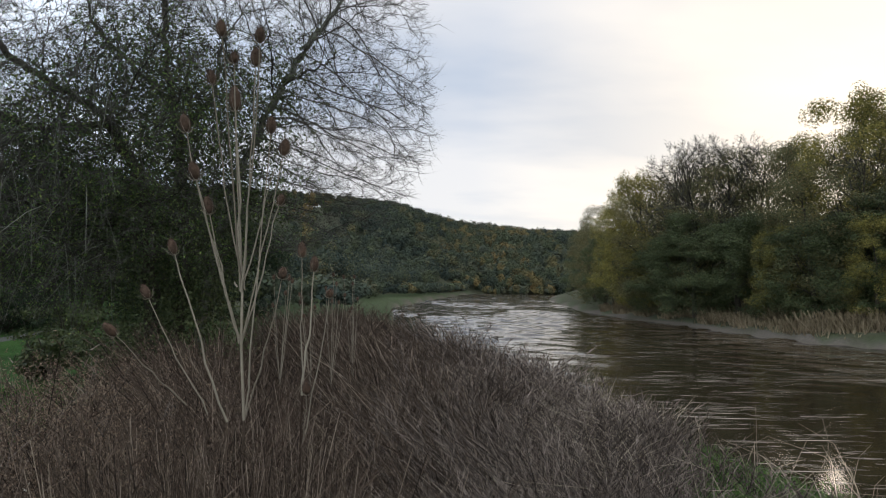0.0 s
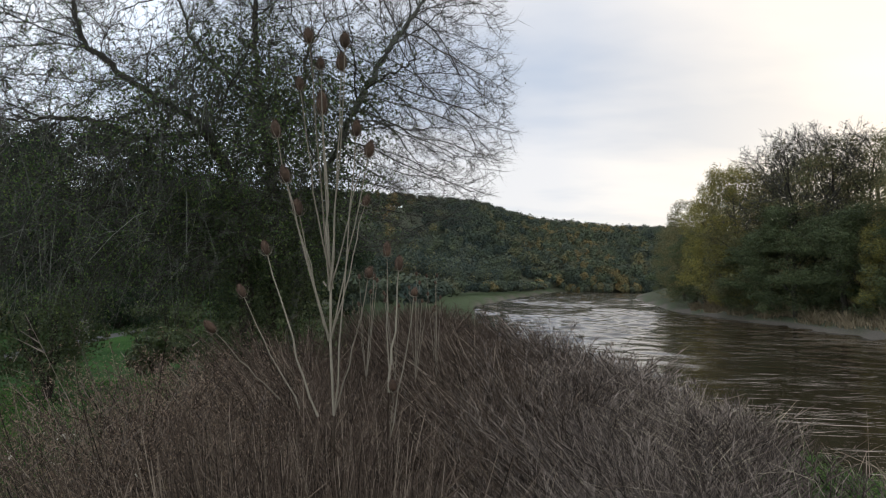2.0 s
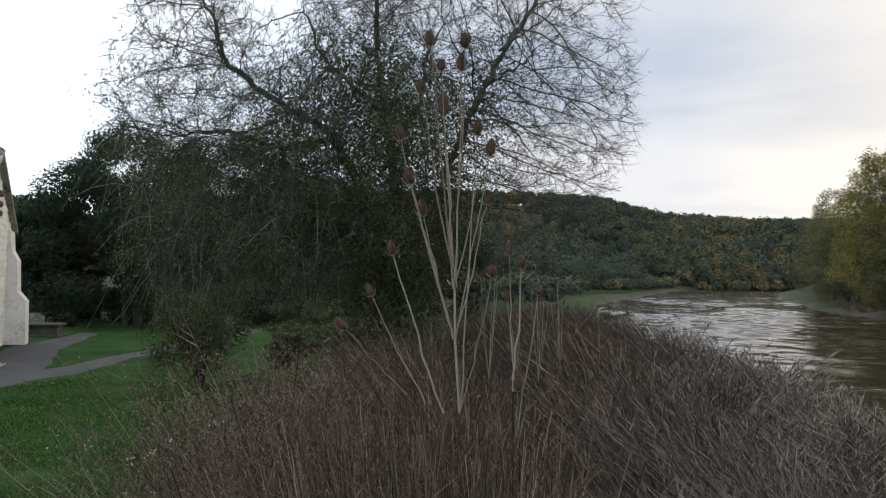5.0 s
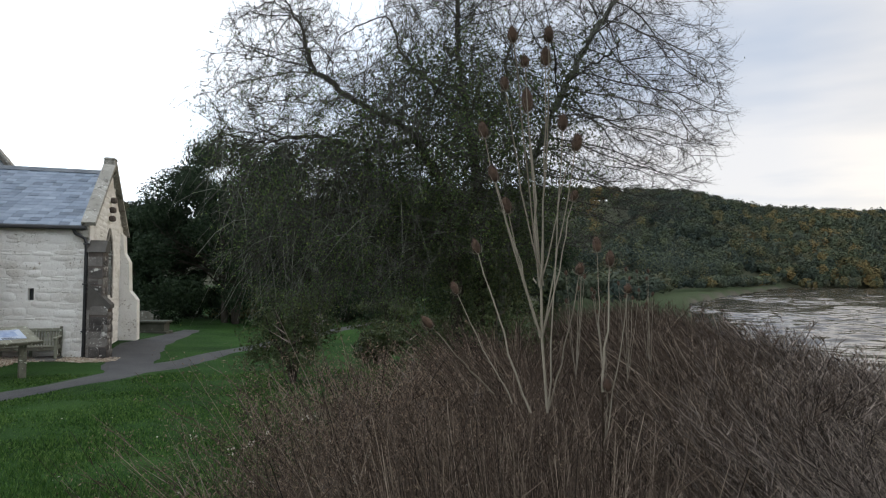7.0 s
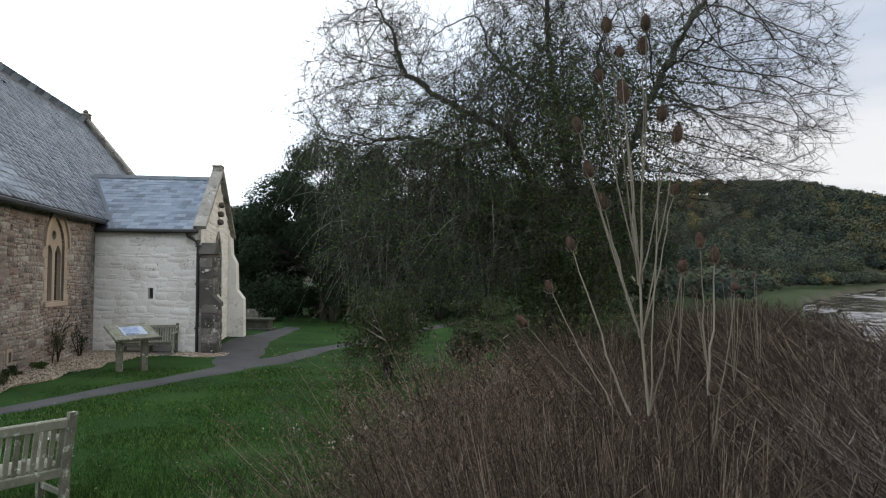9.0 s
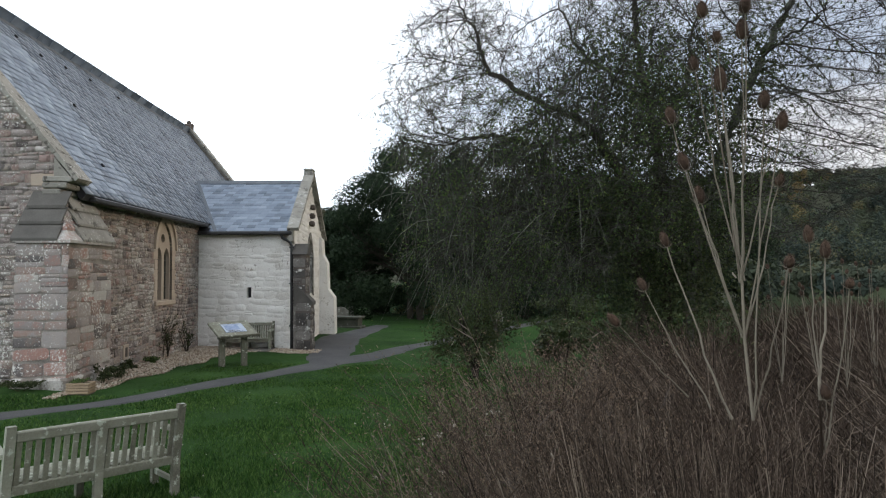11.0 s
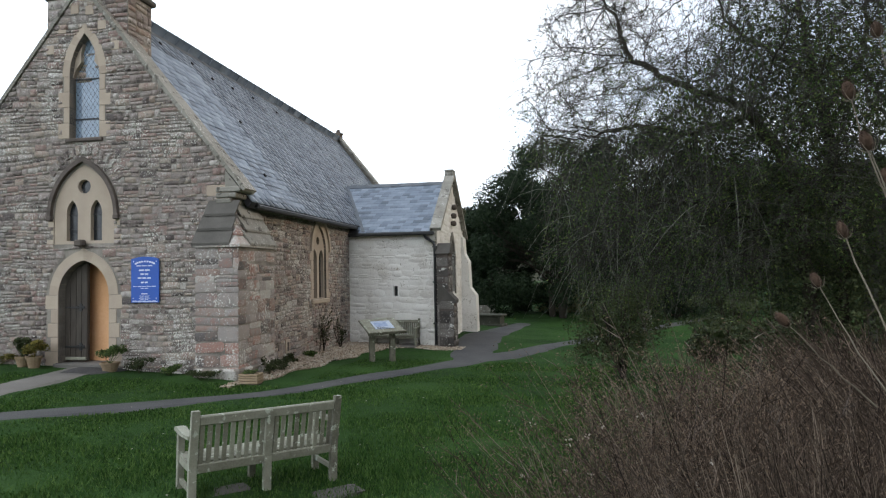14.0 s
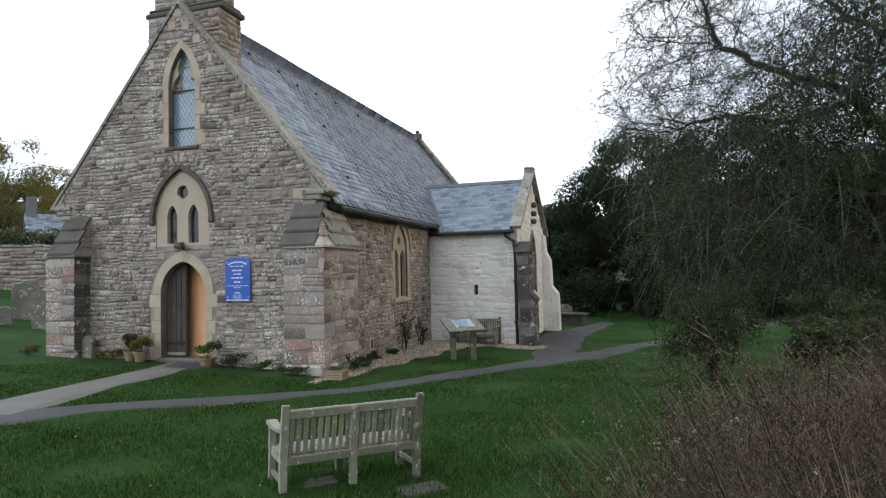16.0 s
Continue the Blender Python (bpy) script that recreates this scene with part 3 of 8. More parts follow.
def set_pieces():
    cache = {}
    for parent, name, chosen, mat, protos in PIECES:
        for p, m in chosen:
            key = (name, mat.name, id(protos), p)
            if key not in cache:
                cache[key] = mesh_from(name, protos[p][0], protos[p][1], mat)
            part(name, cache[key], mat, parent, m=m)


def wall_frame(origin, along, out):
    """Pose with x along the wall, y up and z out of it."""
    x, z = Vector(along).normalized(), Vector(out).normalized()
    y = Vector((0, 0, 1))
    m = Matrix((x, y, z)).transposed().to_4x4()
    m.translation = origin
    return m


# ---- the lie of the land ----
CHURCH = Vector((-13.65, 4.35, 0.0))
CH_TURN = 44.0
CA, SA = math.cos(radians(CH_TURN)), math.sin(radians(CH_TURN))
MC = Matrix.Translation(CHURCH) @ Matrix.Rotation(radians(CH_TURN), 4, "Z")


def smooth(a, b, x):
    t = np.clip((np.asarray(x, float) - a) / (b - a), 0, 1)
    return t * t * (3 - 2 * t)


LEFT_Y = [-80, -20, 0, 4.2, 6, 10, 19, 63, 100, 155, 311, 340]
LEFT_X = [10, 7.4, 6.0, 5.3, 4.6, 2.8, 0.2, -5, -8, -3, 14.6, 20]
RIGHT_Y = [-80, 25, 41.5, 48, 59.6, 97.7, 180, 271, 340]
RIGHT_X = [40, 32, 29, 26.3, 24.8, 21.3, 30, 47, 70]
RIDGE_A = [-40, -20, -8, -1, 4, 15, 30, 48, 52, 62, 85, 92, 110]
RIDGE_E = [6, 5.2, 5.6, 6.3, 7.6, 8.5, 8, 6.0, 6.0, 5, 6, 7.5, 7]
WATER = -1.5


def land(x, y):
    """Height of the ground."""
    x, y = np.asarray(x, float), np.asarray(y, float)
    dx, dy = x - CHURCH.x, y - CHURCH.y
    u, v = -(dx * CA + dy * SA), -dx * SA + dy * CA
    lawn = 0.04 * np.clip(u, -7, 8.5) + 0.12 * np.clip(u - 8.5, 0, 18) - 0.02 * np.clip(v, -8, 8)
    xb, xr = np.interp(y, LEFT_Y, LEFT_X), np.interp(y, RIGHT_Y, RIGHT_X)
    s = x - xb
    lawn = lawn * (1 - smooth(-9, -3, s) * (1 - smooth(60, 90, y)) * 0.6)
    lawn = lawn + 0.52 * np.exp(-((s + 3.2) / 2.3) ** 2) * (1 - smooth(14, 40, np.abs(y)))
    r = np.hypot(x, y)
    az = np.degrees(np.arctan2(-x, np.where(np.abs(y) < 1e-6, 1e-6, y)))
    top = 2.2 + 480 * np.tan(np.radians(np.interp(az, RIDGE_A, RIDGE_E))) - 13
    hill = top * smooth(np.interp(az, [-14, -2, 7], [335, 290, 200]), 490, r)
    left = lawn + hill
    z = left + (WATER - 1.4 - left) * smooth(-1.2, 2.0, s)
    q = x - xr
    bank = -2.6 + 2.0 * smooth(-1.5, 2.5, q) + 1.5 * smooth(3, 9, q) + 0.22 * np.clip(q - 8, 0, 120) * (q > 0)
    bank = bank + np.where(r > 260, hill * 0.5, 0)
    z = np.where(q > -3, np.maximum(z, bank), z)
    z = np.where(y > 300, z + (left + 0.3 - z) * smooth(322, 338, y), z)
    return z


def ground_at(x, y):
    return float(land(x, y))


def build_ground():
    radii = np.concatenate([np.linspace(0.05, 12, 60), np.geomspace(12.3, 4000, 170)])
    turns = np.radians(np.linspace(0, 360, 361)[:-1])
    R, A = np.meshgrid(radii, turns, indexing="ij")
    x, y = -R * np.sin(A), R * np.cos(A)
    z = land(x, y) + np.where(R < 60, 0.02 * np.sin(x * 2.1) * np.cos(y * 1.7), 0)
    V = np.stack([x, y, z], -1).reshape(-1, 3)
    V = np.concatenate([V, [[0, 0, ground_at(0, 0)]]])
    nr, nt = R.shape
    i, j = np.meshgrid(np.arange(nr - 1), np.arange(nt), indexing="ij")
    j2 = (j + 1) % nt
    F = np.stack([i * nt + j, i * nt + j2, (i + 1) * nt + j2, (i + 1) * nt + j], -1).reshape(-1, 4)
    me = mesh_from("ground", V, F, ground_material())
    me.polygons.foreach_set("use_smooth", np.ones(len(me.polygons), bool))
    # cover: red bare earth under the weeds, green mud by the water, blue woodland floor
    s = V[:, 0] - np.interp(V[:, 1], LEFT_Y, LEFT_X)
    q = V[:, 0] - np.interp(V[:, 1], RIGHT_Y, RIGHT_X)
    rr = np.hypot(V[:, 0], V[:, 1])
    azz = np.degrees(np.arctan2(-V[:, 0], V[:, 1]))
    earth = in_weeds(V[:, 0], V[:, 1]) * 0.85
    mud = ((V[:, 2] < -0.75) & (s > -3)).astype(float)
    wood = np.maximum(((rr > 60) & (s < -14) & (azz < 21) & (azz > -20) | (rr > 170) & (s < -26) | (rr > 230) & (s < -5) | (V[:, 1] > 316)).astype(float), (q > 1.5).astype(float)) * (rr > 32)
    wood = np.maximum(wood, 0.55 * ((rr > 30) & (s < 0) & (azz < 20) & (azz > -20)))
    cover = np.stack([earth, mud, wood, np.ones(len(V))], -1).astype(np.float32)
    lay_col = me.color_attributes.new("cover", "FLOAT_COLOR", "POINT")
    lay_col.data.foreach_set("color", cover.ravel())
    return solo("ground", me, None, "short green lawn running into bank and wooded valley", "ground", kind="structure")


# outline of the dry weed patch on the bank, as turn and distance from where one stands
WEED_A = [-60, -40, -30, -20, -12, -6, 0, 4, 8, 15, 22, 28, 33, 38, 41, 43, 45, 48, 52]
WEED_R = [3.6, 5.4, 6.6, 7.8, 9.2, 11.5, 14.5, 20, 24, 20, 13, 9.0, 6.2, 4.9, 4.2, 3.2, 2.2, 1.4, 0.8]


def in_weeds(x, y):
    r, az = np.hypot(x, y), np.degrees(np.arctan2(-x, y))
    lim = np.interp(az, WEED_A, WEED_R, left=0, right=0) + 0.01
    return (1 - smooth(lim * 0.9, lim * 1.05, r)) * (np.abs(az) < 70)


build_ground()


def build_river():
    """Sheet of water from bank to bank, with short wind waves."""
    rng = np.random.default_rng(15)
    ys = [-60.0]
    while ys[-1] < 345:
        ys.append(ys[-1] + (3.0 if ys[-1] < 8 else max(0.25, 0.0062 * ys[-1])))
    ys = np.array(ys)
    k = 96
    xl, xr = np.interp(ys, LEFT_Y, LEFT_X) - 3.5, np.interp(ys, RIGHT_Y, RIGHT_X) + 3.5
    x = xl[:, None] + (xr - xl)[:, None] * np.linspace(0, 1, k)[None]
    y = np.repeat(ys[:, None], k, 1)
    gap = np.maximum(np.gradient(ys)[:, None], ((xr - xl) / k)[:, None])
    calm = smooth(17, 34, y) * (0.35 + 0.65 * smooth(-0.5, 0.5, np.sin(x * 0.23 + 1.4 * np.sin(y * 0.05)) + np.sin(y * 0.11 + 0.8 * np.sin(x * 0.31))))
    z = np.full_like(x, WATER)
    for _ in range(34):
        wave = 0.8 * 8.0 ** rng.random()
        turn = rng.normal() * 0.65 + 1.3
        f = 2 * np.pi / wave
        amp = 0.0052 * wave ** 0.9 * np.clip(wave / (2.2 * gap) - 0.3, 0, 1)
        z += calm * amp * np.sin(f * (x * math.cos(turn) + y * math.sin(turn)) + rng.uniform(0, 6.28) + 0.9 * np.sin(x * 0.4 * rng.random() + y * 0.3 * rng.random()))
    V = np.stack([x, y, z], -1).reshape(-1, 3)
    i, j = np.meshgrid(np.arange(len(ys) - 1), np.arange(k - 1), indexing="ij")
    F = np.stack([i * k + j, i * k + j + 1, (i + 1) * k + j + 1, (i + 1) * k + j], -1).reshape(-1, 4)
    me = mesh_from("water", V, F, water_material())
    me.polygons.foreach_set("use_smooth", np.ones(len(me.polygons), bool))
    return solo("water", me, None, "brown rippling tidal river water", "river", kind="structure")


build_river()


def strip(name, mat, centre, widths, label, category, lift=0.012, kind="structure", sub=6):
    """A path draped on the ground along a centre line."""
    pts = [Vector((*p, 0)) for p in centre]
    fine, wid = [], []
    for i in range(len(pts) - 1):
        p0, p1, p2, p3 = pts[max(i - 1, 0)], pts[i], pts[i + 1], pts[min(i + 2, len(pts) - 1)]
        for k in range(sub):
            t = k / sub
            fine.append(0.5 * ((2 * p1) + (p2 - p0) * t + (2 * p0 - 5 * p1 + 4 * p2 - p3) * t * t + (3 * p1 - p0 - 3 * p2 + p3) * t ** 3))
            wid.append(widths[i] + (widths[i + 1] - widths[i]) * t)
    fine.append(pts[-1]), wid.append(widths[-1])
    bm = bmesh.new()
    rows = []
    rng = np.random.default_rng(len(fine))
    for i, p in enumerate(fine):
        d = (fine[min(i + 1, len(fine) - 1)] - fine[max(i - 1, 0)]).normalized()
        side = Vector((-d.y, d.x, 0))
        row = []
        for k in range(7):
            f = k / 6 - 0.5
            q = p + side * (f * wid[i] + (rng.uniform(-0.035, 0.035) if k in (0, 6) else 0))
            drop = -0.05 if k in (0, 6) else lift + 0.015 * (1 - (2 * f) ** 2)
            row.append(bm.verts.new((q.x, q.y, ground_at(q.x, q.y) + drop + (0.0 if k not in (0, 6) else 0.03))))
        rows.append(row)
    for a, b in zip(rows, rows[1:]):
        for k in range(6):
            bm.faces.new((a[k], a[k + 1], b[k + 1], b[k]))
    return solo(name, bm, mat, label, category, kind=kind)


# ---- the church: local x to the right along the west front, y back along the ridge ----
church = thing("church", "small stone church with steep slate roof and whitewashed side chapel", "church", MC)
SIDE_L, SIDE_R, MID, FRONT, BACK = -8.06, -0.5, -4.28, 0.5, 18.2
EAVE, APEX = 4.15, 9.12
RIDGE = APEX - 0.06
OC = -4.2  # the line on which door and windows stand
W_RNG = np.random.default_rng(11)


def front3(s, z, d):
    return (s, FRONT + d, z)


DOOR_O = arch(OC, 0.67, 0.22, 1.85, 2.66)
DOOR_X = arch(OC, 0.98, -0.6, 1.85, 2.96)
LWIN_X = arch(OC, 0.80, 3.05, 3.70, 4.92)
HOOD_X = arch(OC, 0.93, 3.62, 3.70, 5.06)
UWIN_O = arch(OC, 0.40, 5.56, 7.05, 8.06)
UWIN_X = arch(OC, 0.58, 5.50, 7.05, 8.28)
LANCETS = [arch(OC - 0.32, 0.15, 3.12, 3.78, 4.08, 5), arch(OC + 0.32, 0.15, 3.12, 3.78, 4.08, 5)]
ROUNDEL = circle(OC, 4.40, 0.17)

front_line = [(SIDE_L, -0.6), (SIDE_R, -0.6), (SIDE_R, EAVE + 0.4), (MID, APEX + 0.06), (SIDE_L, EAVE + 0.4)]
front_wall = part("wall", holed(front_line, [DOOR_O[::-1], LWIN_X[::-1], UWIN_O[::-1]], 0.0, 0.6, front3), M_MORTAR, church, "coursed rubble west front with gable")
front_stones = rubble(W_RNG, front_line, [DOOR_X, LWIN_X, HOOD_X, UWIN_X], (0.06, 0.2), (0.1, 0.38), 0.01)
lay(front_wall, "stone", front_stones, wall_frame((0, FRONT, 0), (1, 0, 0), (0, -1, 0)), M_STONE, W_RNG, (0.005, 0.022), near=lambda s: -3.4 < s[0] < -1.0 and 0.1 < s[1] < 5.2)


def ring(parent, name, cx, hw, z0, zs, za, widths, depth, back, mat, block=0.3, label=""):
    """Dressed stones round a pointed opening, each a part."""
    inner = arch(cx, hw, zs, zs, za, 24)
    side_n = max(1, round((zs - z0) / block))
    made = []
    for sgn in (-1, 1):
        for k in range(side_n):
            a, b = z0 + (zs - z0) * k / side_n + 0.004, z0 + (zs - z0) * (k + 1) / side_n - 0.004
            w = widths[k % len(widths)]
            x0, x1 = sorted((cx + sgn * hw, cx + sgn * (hw + w)))
            made.append(part(name, box((x0, FRONT - depth, a), (x1, FRONT + back, b), 0.008), mat, parent, label))
    w = min(widths) + 0.04
    outer = []
    for i, p in enumerate(inner):
        a, b = inner[max(i - 1, 0)], inner[min(i + 1, len(inner) - 1)]
        t = Vector((b[0] - a[0], b[1] - a[1])).normalized()
        outer.append((p[0] - t.y * w, p[1] + t.x * w))
    mid = len(inner) // 2
    outer[mid] = (cx, za + w * 1.25)
    step = 4
    for i in range(0, len(inner) - 1, step):
        j = min(i + step, len(inner) - 1)
        poly = inner[i:j + 1] + outer[i:j + 1][::-1]
        made.append(part(name, prism(poly, -depth, back, front3), mat, parent, label))
    return made


def leaded(parent, outline, depth, glass, lead, bars):
    xs, zs = [p[0] for p in outline], [p[1] for p in outline]
    part("pane", prism(outline, depth, depth + 0.012, front3), glass, parent, "dark leaded glass")
    bm = bmesh.new()
    x0, x1, z0, z1 = min(xs), max(xs), min(zs), max(zs)
    for k in range(-40, 60):
        for sgn in (1, -1):
            # slanting leads cut to the opening
            pts = []
            for t in np.linspace(0, 1, 60):
                x = x0 + (x1 - x0) * t
                z = z0 + k * lead + sgn * (x - x0) * 1.45
                sp = spans(outline, z) if z0 < z < z1 else []
                if sp and sp[0][0] < x < sp[-1][1]:
                    pts.append((x, z))
            if len(pts) > 1:
                (xa, za), (xb, zb) = pts[0], pts[-1]
                n = Vector((-(zb - za), xb - xa)).normalized() * 0.004
                vs = [bm.verts.new(front3(x + ox, z + oz, depth - 0.006)) for x, z, ox, oz in ((xa, za, n.x, n.y), (xb, zb, n.x, n.y), (xb, zb, -n.x, -n.y), (xa, za, -n.x, -n.y))]
                bm.faces.new(vs)
    tagged(part("leading", bm, M_LEAD, parent), kind="stuff")
    for z in bars:
        a, b = spans(outline, z)[0]
        part("saddle_bar", box((a, FRONT + depth - 0.03, z - 0.014), (b, FRONT + depth - 0.012, z + 0.014)), M_LEAD, parent)


def window_thing(label):
    ob = new("window")
    ob.parent = church
    ob["label"] = label
    return ob


# upper gable window
upper = window_thing("tall pointed leaded window in pale dressed stone")
ring(upper, "jamb_stone", OC, 0.40, 5.56, 7.05, 8.06, [0.30, 0.15], 0.012, 0.25, M_DRESSED, 0.34)
leaded(upper, UWIN_O, 0.2, M_GLASS_SKY, 0.17, [6.05, 7.02])
for sgn in (-1, 1):
    part("cusp", prism([(OC + sgn * 0.40, 7.05), (OC + sgn * 0.31, 7.25), (OC + sgn * 0.17, 7.42), (OC + sgn * 0.2, 7.6), (OC + sgn * 0.13, 7.85), (OC + sgn * 0.33, 7.5)][::sgn], 0.1, 0.2, front3), M_DRESSED, upper)
part("sill", box((OC - 0.5, FRONT - 0.05, 5.46), (OC + 0.5, FRONT + 0.3, 5.555), 0.02), M_HOOD, upper, "dark lichened stone sill")

# paired lancets with a round light above
lower = window_thing("pair of lancets and a round light in a pointed pale stone panel")
part("tracery_panel", holed(LWIN_X, [LANCETS[0][::-1], LANCETS[1][::-1], ROUNDEL[::-1]], 0.01, 0.16, front3), M_DRESSED, lower)
for lc in LANCETS:
    leaded(lower, lc, 0.12, M_GLASS, 0.1, [3.4, 3.75])
leaded(lower, ROUNDEL, 0.12, M_GLASS, 0.1, [])
for k in range(3):
    for sgn in (-1, 1):
        w = (0.2, 0.08, 0.16)[k]
        x0, x1 = sorted((OC + sgn * 0.80, OC + sgn * (0.80 + w)))
        part("jamb_stone", box((x0 + 0.004, FRONT - 0.012, 3.06 + k * 0.2), (x1, FRONT + 0.2, 3.25 + k * 0.2), 0.008), M_DRESSED, lower)
hood_in, hood_out = arch(OC, 0.84, 3.70, 3.70, 4.98, 16), arch(OC, 0.93, 3.70, 3.70, 5.10, 16)
part("hood_mould", prism(hood_in + hood_out[::-1], -0.09, 0.05, front3), M_HOOD, lower, "dark projecting hood mould")
for sgn in (-1, 1):
    part("label_stop", box((OC + sgn * 0.885 - 0.07, FRONT - 0.1, 3.6), (OC + sgn * 0.885 + 0.07, FRONT + 0.03, 3.72), 0.02), M_HOOD, lower)
# rough relieving arch stones above the hood
for k in range(15):
    a = radians(32 + k * 116 / 14)
    c, s = math.cos(a), math.sin(a)
    x, z = OC - 1.1 * c * 1.02, 3.85 + 1.42 * s
    mrot = Matrix.Translation((x, FRONT - 0.012, z)) @ Matrix.Rotation(a - math.pi / 2, 4, "Y")
    part("stone", box((-0.055, -0.02, -0.11), (0.055, 0.04, 0.11), 0.015, m=mrot), M_STONE, front_wall)

# the doorway
door = new("door")
door.parent = church
door["label"] = "dark oak plank door in a pointed pale stone arch, standing half open"
ring(door, "jamb_stone", OC, 0.67, 0.2, 1.85, 2.66, [0.35, 0.2, 0.28, 0.2], 0.014, 0.3, M_DRESSED, 0.33)
leaf = [p for p in DOOR_O if p[0] <= OC - 0.06]
leaf_line = [(OC - 0.67, 0.3)] + [p for p in leaf if p[1] >= 1.85] + [(OC - 0.06, 2.6), (OC - 0.06, 0.3)]
door_leaf = part("door_leaf", prism(leaf_line, 0.22, 0.28, front3), M_DOOR, door, "dark closed leaf of oak planks")
for k in range(4):
    x0 = OC - 0.66 + k * 0.149
    zt = spans([(p[1], p[0]) for p in leaf_line], x0 + 0.07)
    hi = max(b for a, b in zt) - 0.02 if zt else 1.8
    part("plank", box((x0, FRONT + 0.2, 0.32), (x0 + 0.14, FRONT + 0.22, hi), 0.006), M_DOOR, door_leaf)
for z in (0.62, 1.55):
    bm = box((OC - 0.66, FRONT + 0.182, z - 0.022), (OC - 0.2, FRONT + 0.2, z + 0.022), 0.006)
    for ddx, ddz in ((-0.16, 0), (-0.23, 0.055), (-0.23, -0.055), (-0.32, 0.0)):
        bmesh.ops.create_cone(bm, segments=10, radius1=0.042, radius2=0.042, depth=0.018, cap_ends=True, matrix=Matrix.Translation((OC + ddx, FRONT + 0.19, z + ddz)) @ Matrix.Rotation(math.pi / 2, 4, "X"))
    part("strap_hinge", bm, M_IRON, door_leaf, "black iron strap hinge")
part("weather_board", box((OC - 0.64, FRONT + 0.17, 0.3), (OC - 0.08, FRONT + 0.21, 0.38), 0.01), M_WOOD, door_leaf, "pale weather board")
part("door_step", box((OC - 0.72, FRONT - 0.12, 0.0), (OC + 0.72, FRONT + 0.62, 0.26), 0.02), M_PAVING, door, "worn stone step")
# ochre lobby behind the open half, its colour raised to stand for lamplight inside
lobby = bmesh.new()
add_box(lobby, (OC + 0.05, FRONT + 0.75, 0.2), (OC + 0.95, FRONT + 0.8, 2.9))
part("reveal", prism([(OC + 0.78, FRONT + 0.40), (OC - 0.3, FRONT + 0.52), (OC - 0.3, FRONT + 0.56), (OC + 0.78, FRONT + 0.46)], 0.22, 2.9, lambda s, z, d: (s, z, d)), M_OCHRE, door, "ochre painted splayed reveal, lamplight in its colour")
part("lobby_wall", lobby, M_OCHRE, door, "ochre painted lobby wall, lamplight in its colour")
# lantern over the arch, built as one plain dark block
part("lantern", box((OC - 0.12, FRONT - 0.2, 2.98), (OC + 0.1, FRONT - 0.02, 3.14), 0.03), M_HOOD, door, "dark lantern above the door arch")

# side walls, east gable
side_line = [(FRONT + 0.6, -0.8), (BACK, -0.8), (BACK, EAVE), (FRONT + 0.6, EAVE)]
SWIN_C = 5.95
SW_O = arch(SWIN_C, 0.52, 1.50, 2.95, 3.75)
SW_X = arch(SWIN_C, 0.74, 1.36, 2.95, 3.98)


def side3(s, z, d):
    return (SIDE_R - d, s, z)


side_wall = part("wall", holed(side_line, [SW_O[::-1]], 0.0, 0.6, side3), M_MORTAR, church, "rubble side wall below the eaves")
side_stones = rubble(W_RNG, [(FRONT + 1.2, -0.7), (8.74, -0.7), (8.74, EAVE - 0.05), (FRONT + 1.2, EAVE - 0.05)], [SW_X], (0.06, 0.2), (0.1, 0.38), 0.01)
lay(side_wall, "stone", side_stones, wall_frame((SIDE_R, 0, 0), (0, 1, 0), (1, 0, 0)), M_STONE, W_RNG, (0.005, 0.02), near=lambda s: s[0] < 5.2 and s[1] < 2.6)
part("wall", box((SIDE_L, FRONT + 0.6, -0.8), (SIDE_L + 0.6, BACK, EAVE)), M_MORTAR, church, "far side wall")
east_line = [(SIDE_L, -0.8), (SIDE_R, -0.8), (SIDE_R, EAVE + 0.38), (MID, APEX + 0.19), (SIDE_L, EAVE + 0.38)]
part("wall", prism(east_line, BACK - FRONT, BACK - FRONT + 0.5, front3), M_MORTAR, church, "east gable")

# two-light side window
swin = window_thing("two-light pointed window in pale dressed stone")
LIGHTS = [arch(SWIN_C - 0.27, 0.19, 1.52, 2.7, 3.02, 5), arch(SWIN_C + 0.27, 0.19, 1.52, 2.7, 3.02, 5)]
EYE_L = circle(SWIN_C, 3.28, 0.13, 10)
part("tracery_panel", holed(SW_O, [LIGHTS[0][::-1], LIGHTS[1][::-1], EYE_L[::-1]], 0.06, 0.2, side3), M_DRESSED, swin)
for lc in LIGHTS + [EYE_L]:
    part("pane", prism(lc, 0.16, 0.175, side3), M_GLASS, swin, "dark leaded glass")
for z in (1.9, 2.3, 2.65):
    for a in (-0.27, 0.27):
        part("saddle_bar", box((SIDE_R - 0.155, SWIN_C + a - 0.19, z - 0.012), (SIDE_R - 0.14, SWIN_C + a + 0.19, z + 0.012)), M_LEAD, swin)
for k in range(5):
    for sgn in (-1, 1):
        w = (0.3, 0.2)[k % 2]
        y0, y1 = sorted((SWIN_C + sgn * 0.52, SWIN_C + sgn * (0.52 + w)))
        part("jamb_stone", box((SIDE_R - 0.2, y0, 1.5 + k * 0.29 + 0.004), (SIDE_R + 0.012, y1, 1.79 + k * 0.29 - 0.004), 0.008), M_DRESSED, swin)
s_in, s_out = arch(SWIN_C, 0.52, 2.95, 2.95, 3.75, 12), arch(SWIN_C, 0.72, 2.95, 2.95, 3.97, 12)
for i in range(0, 24, 4):
    part("jamb_stone", prism(s_in[i:i + 5] + s_out[i:i + 5][::-1], -0.012, 0.2, side3), M_DRESSED, swin)
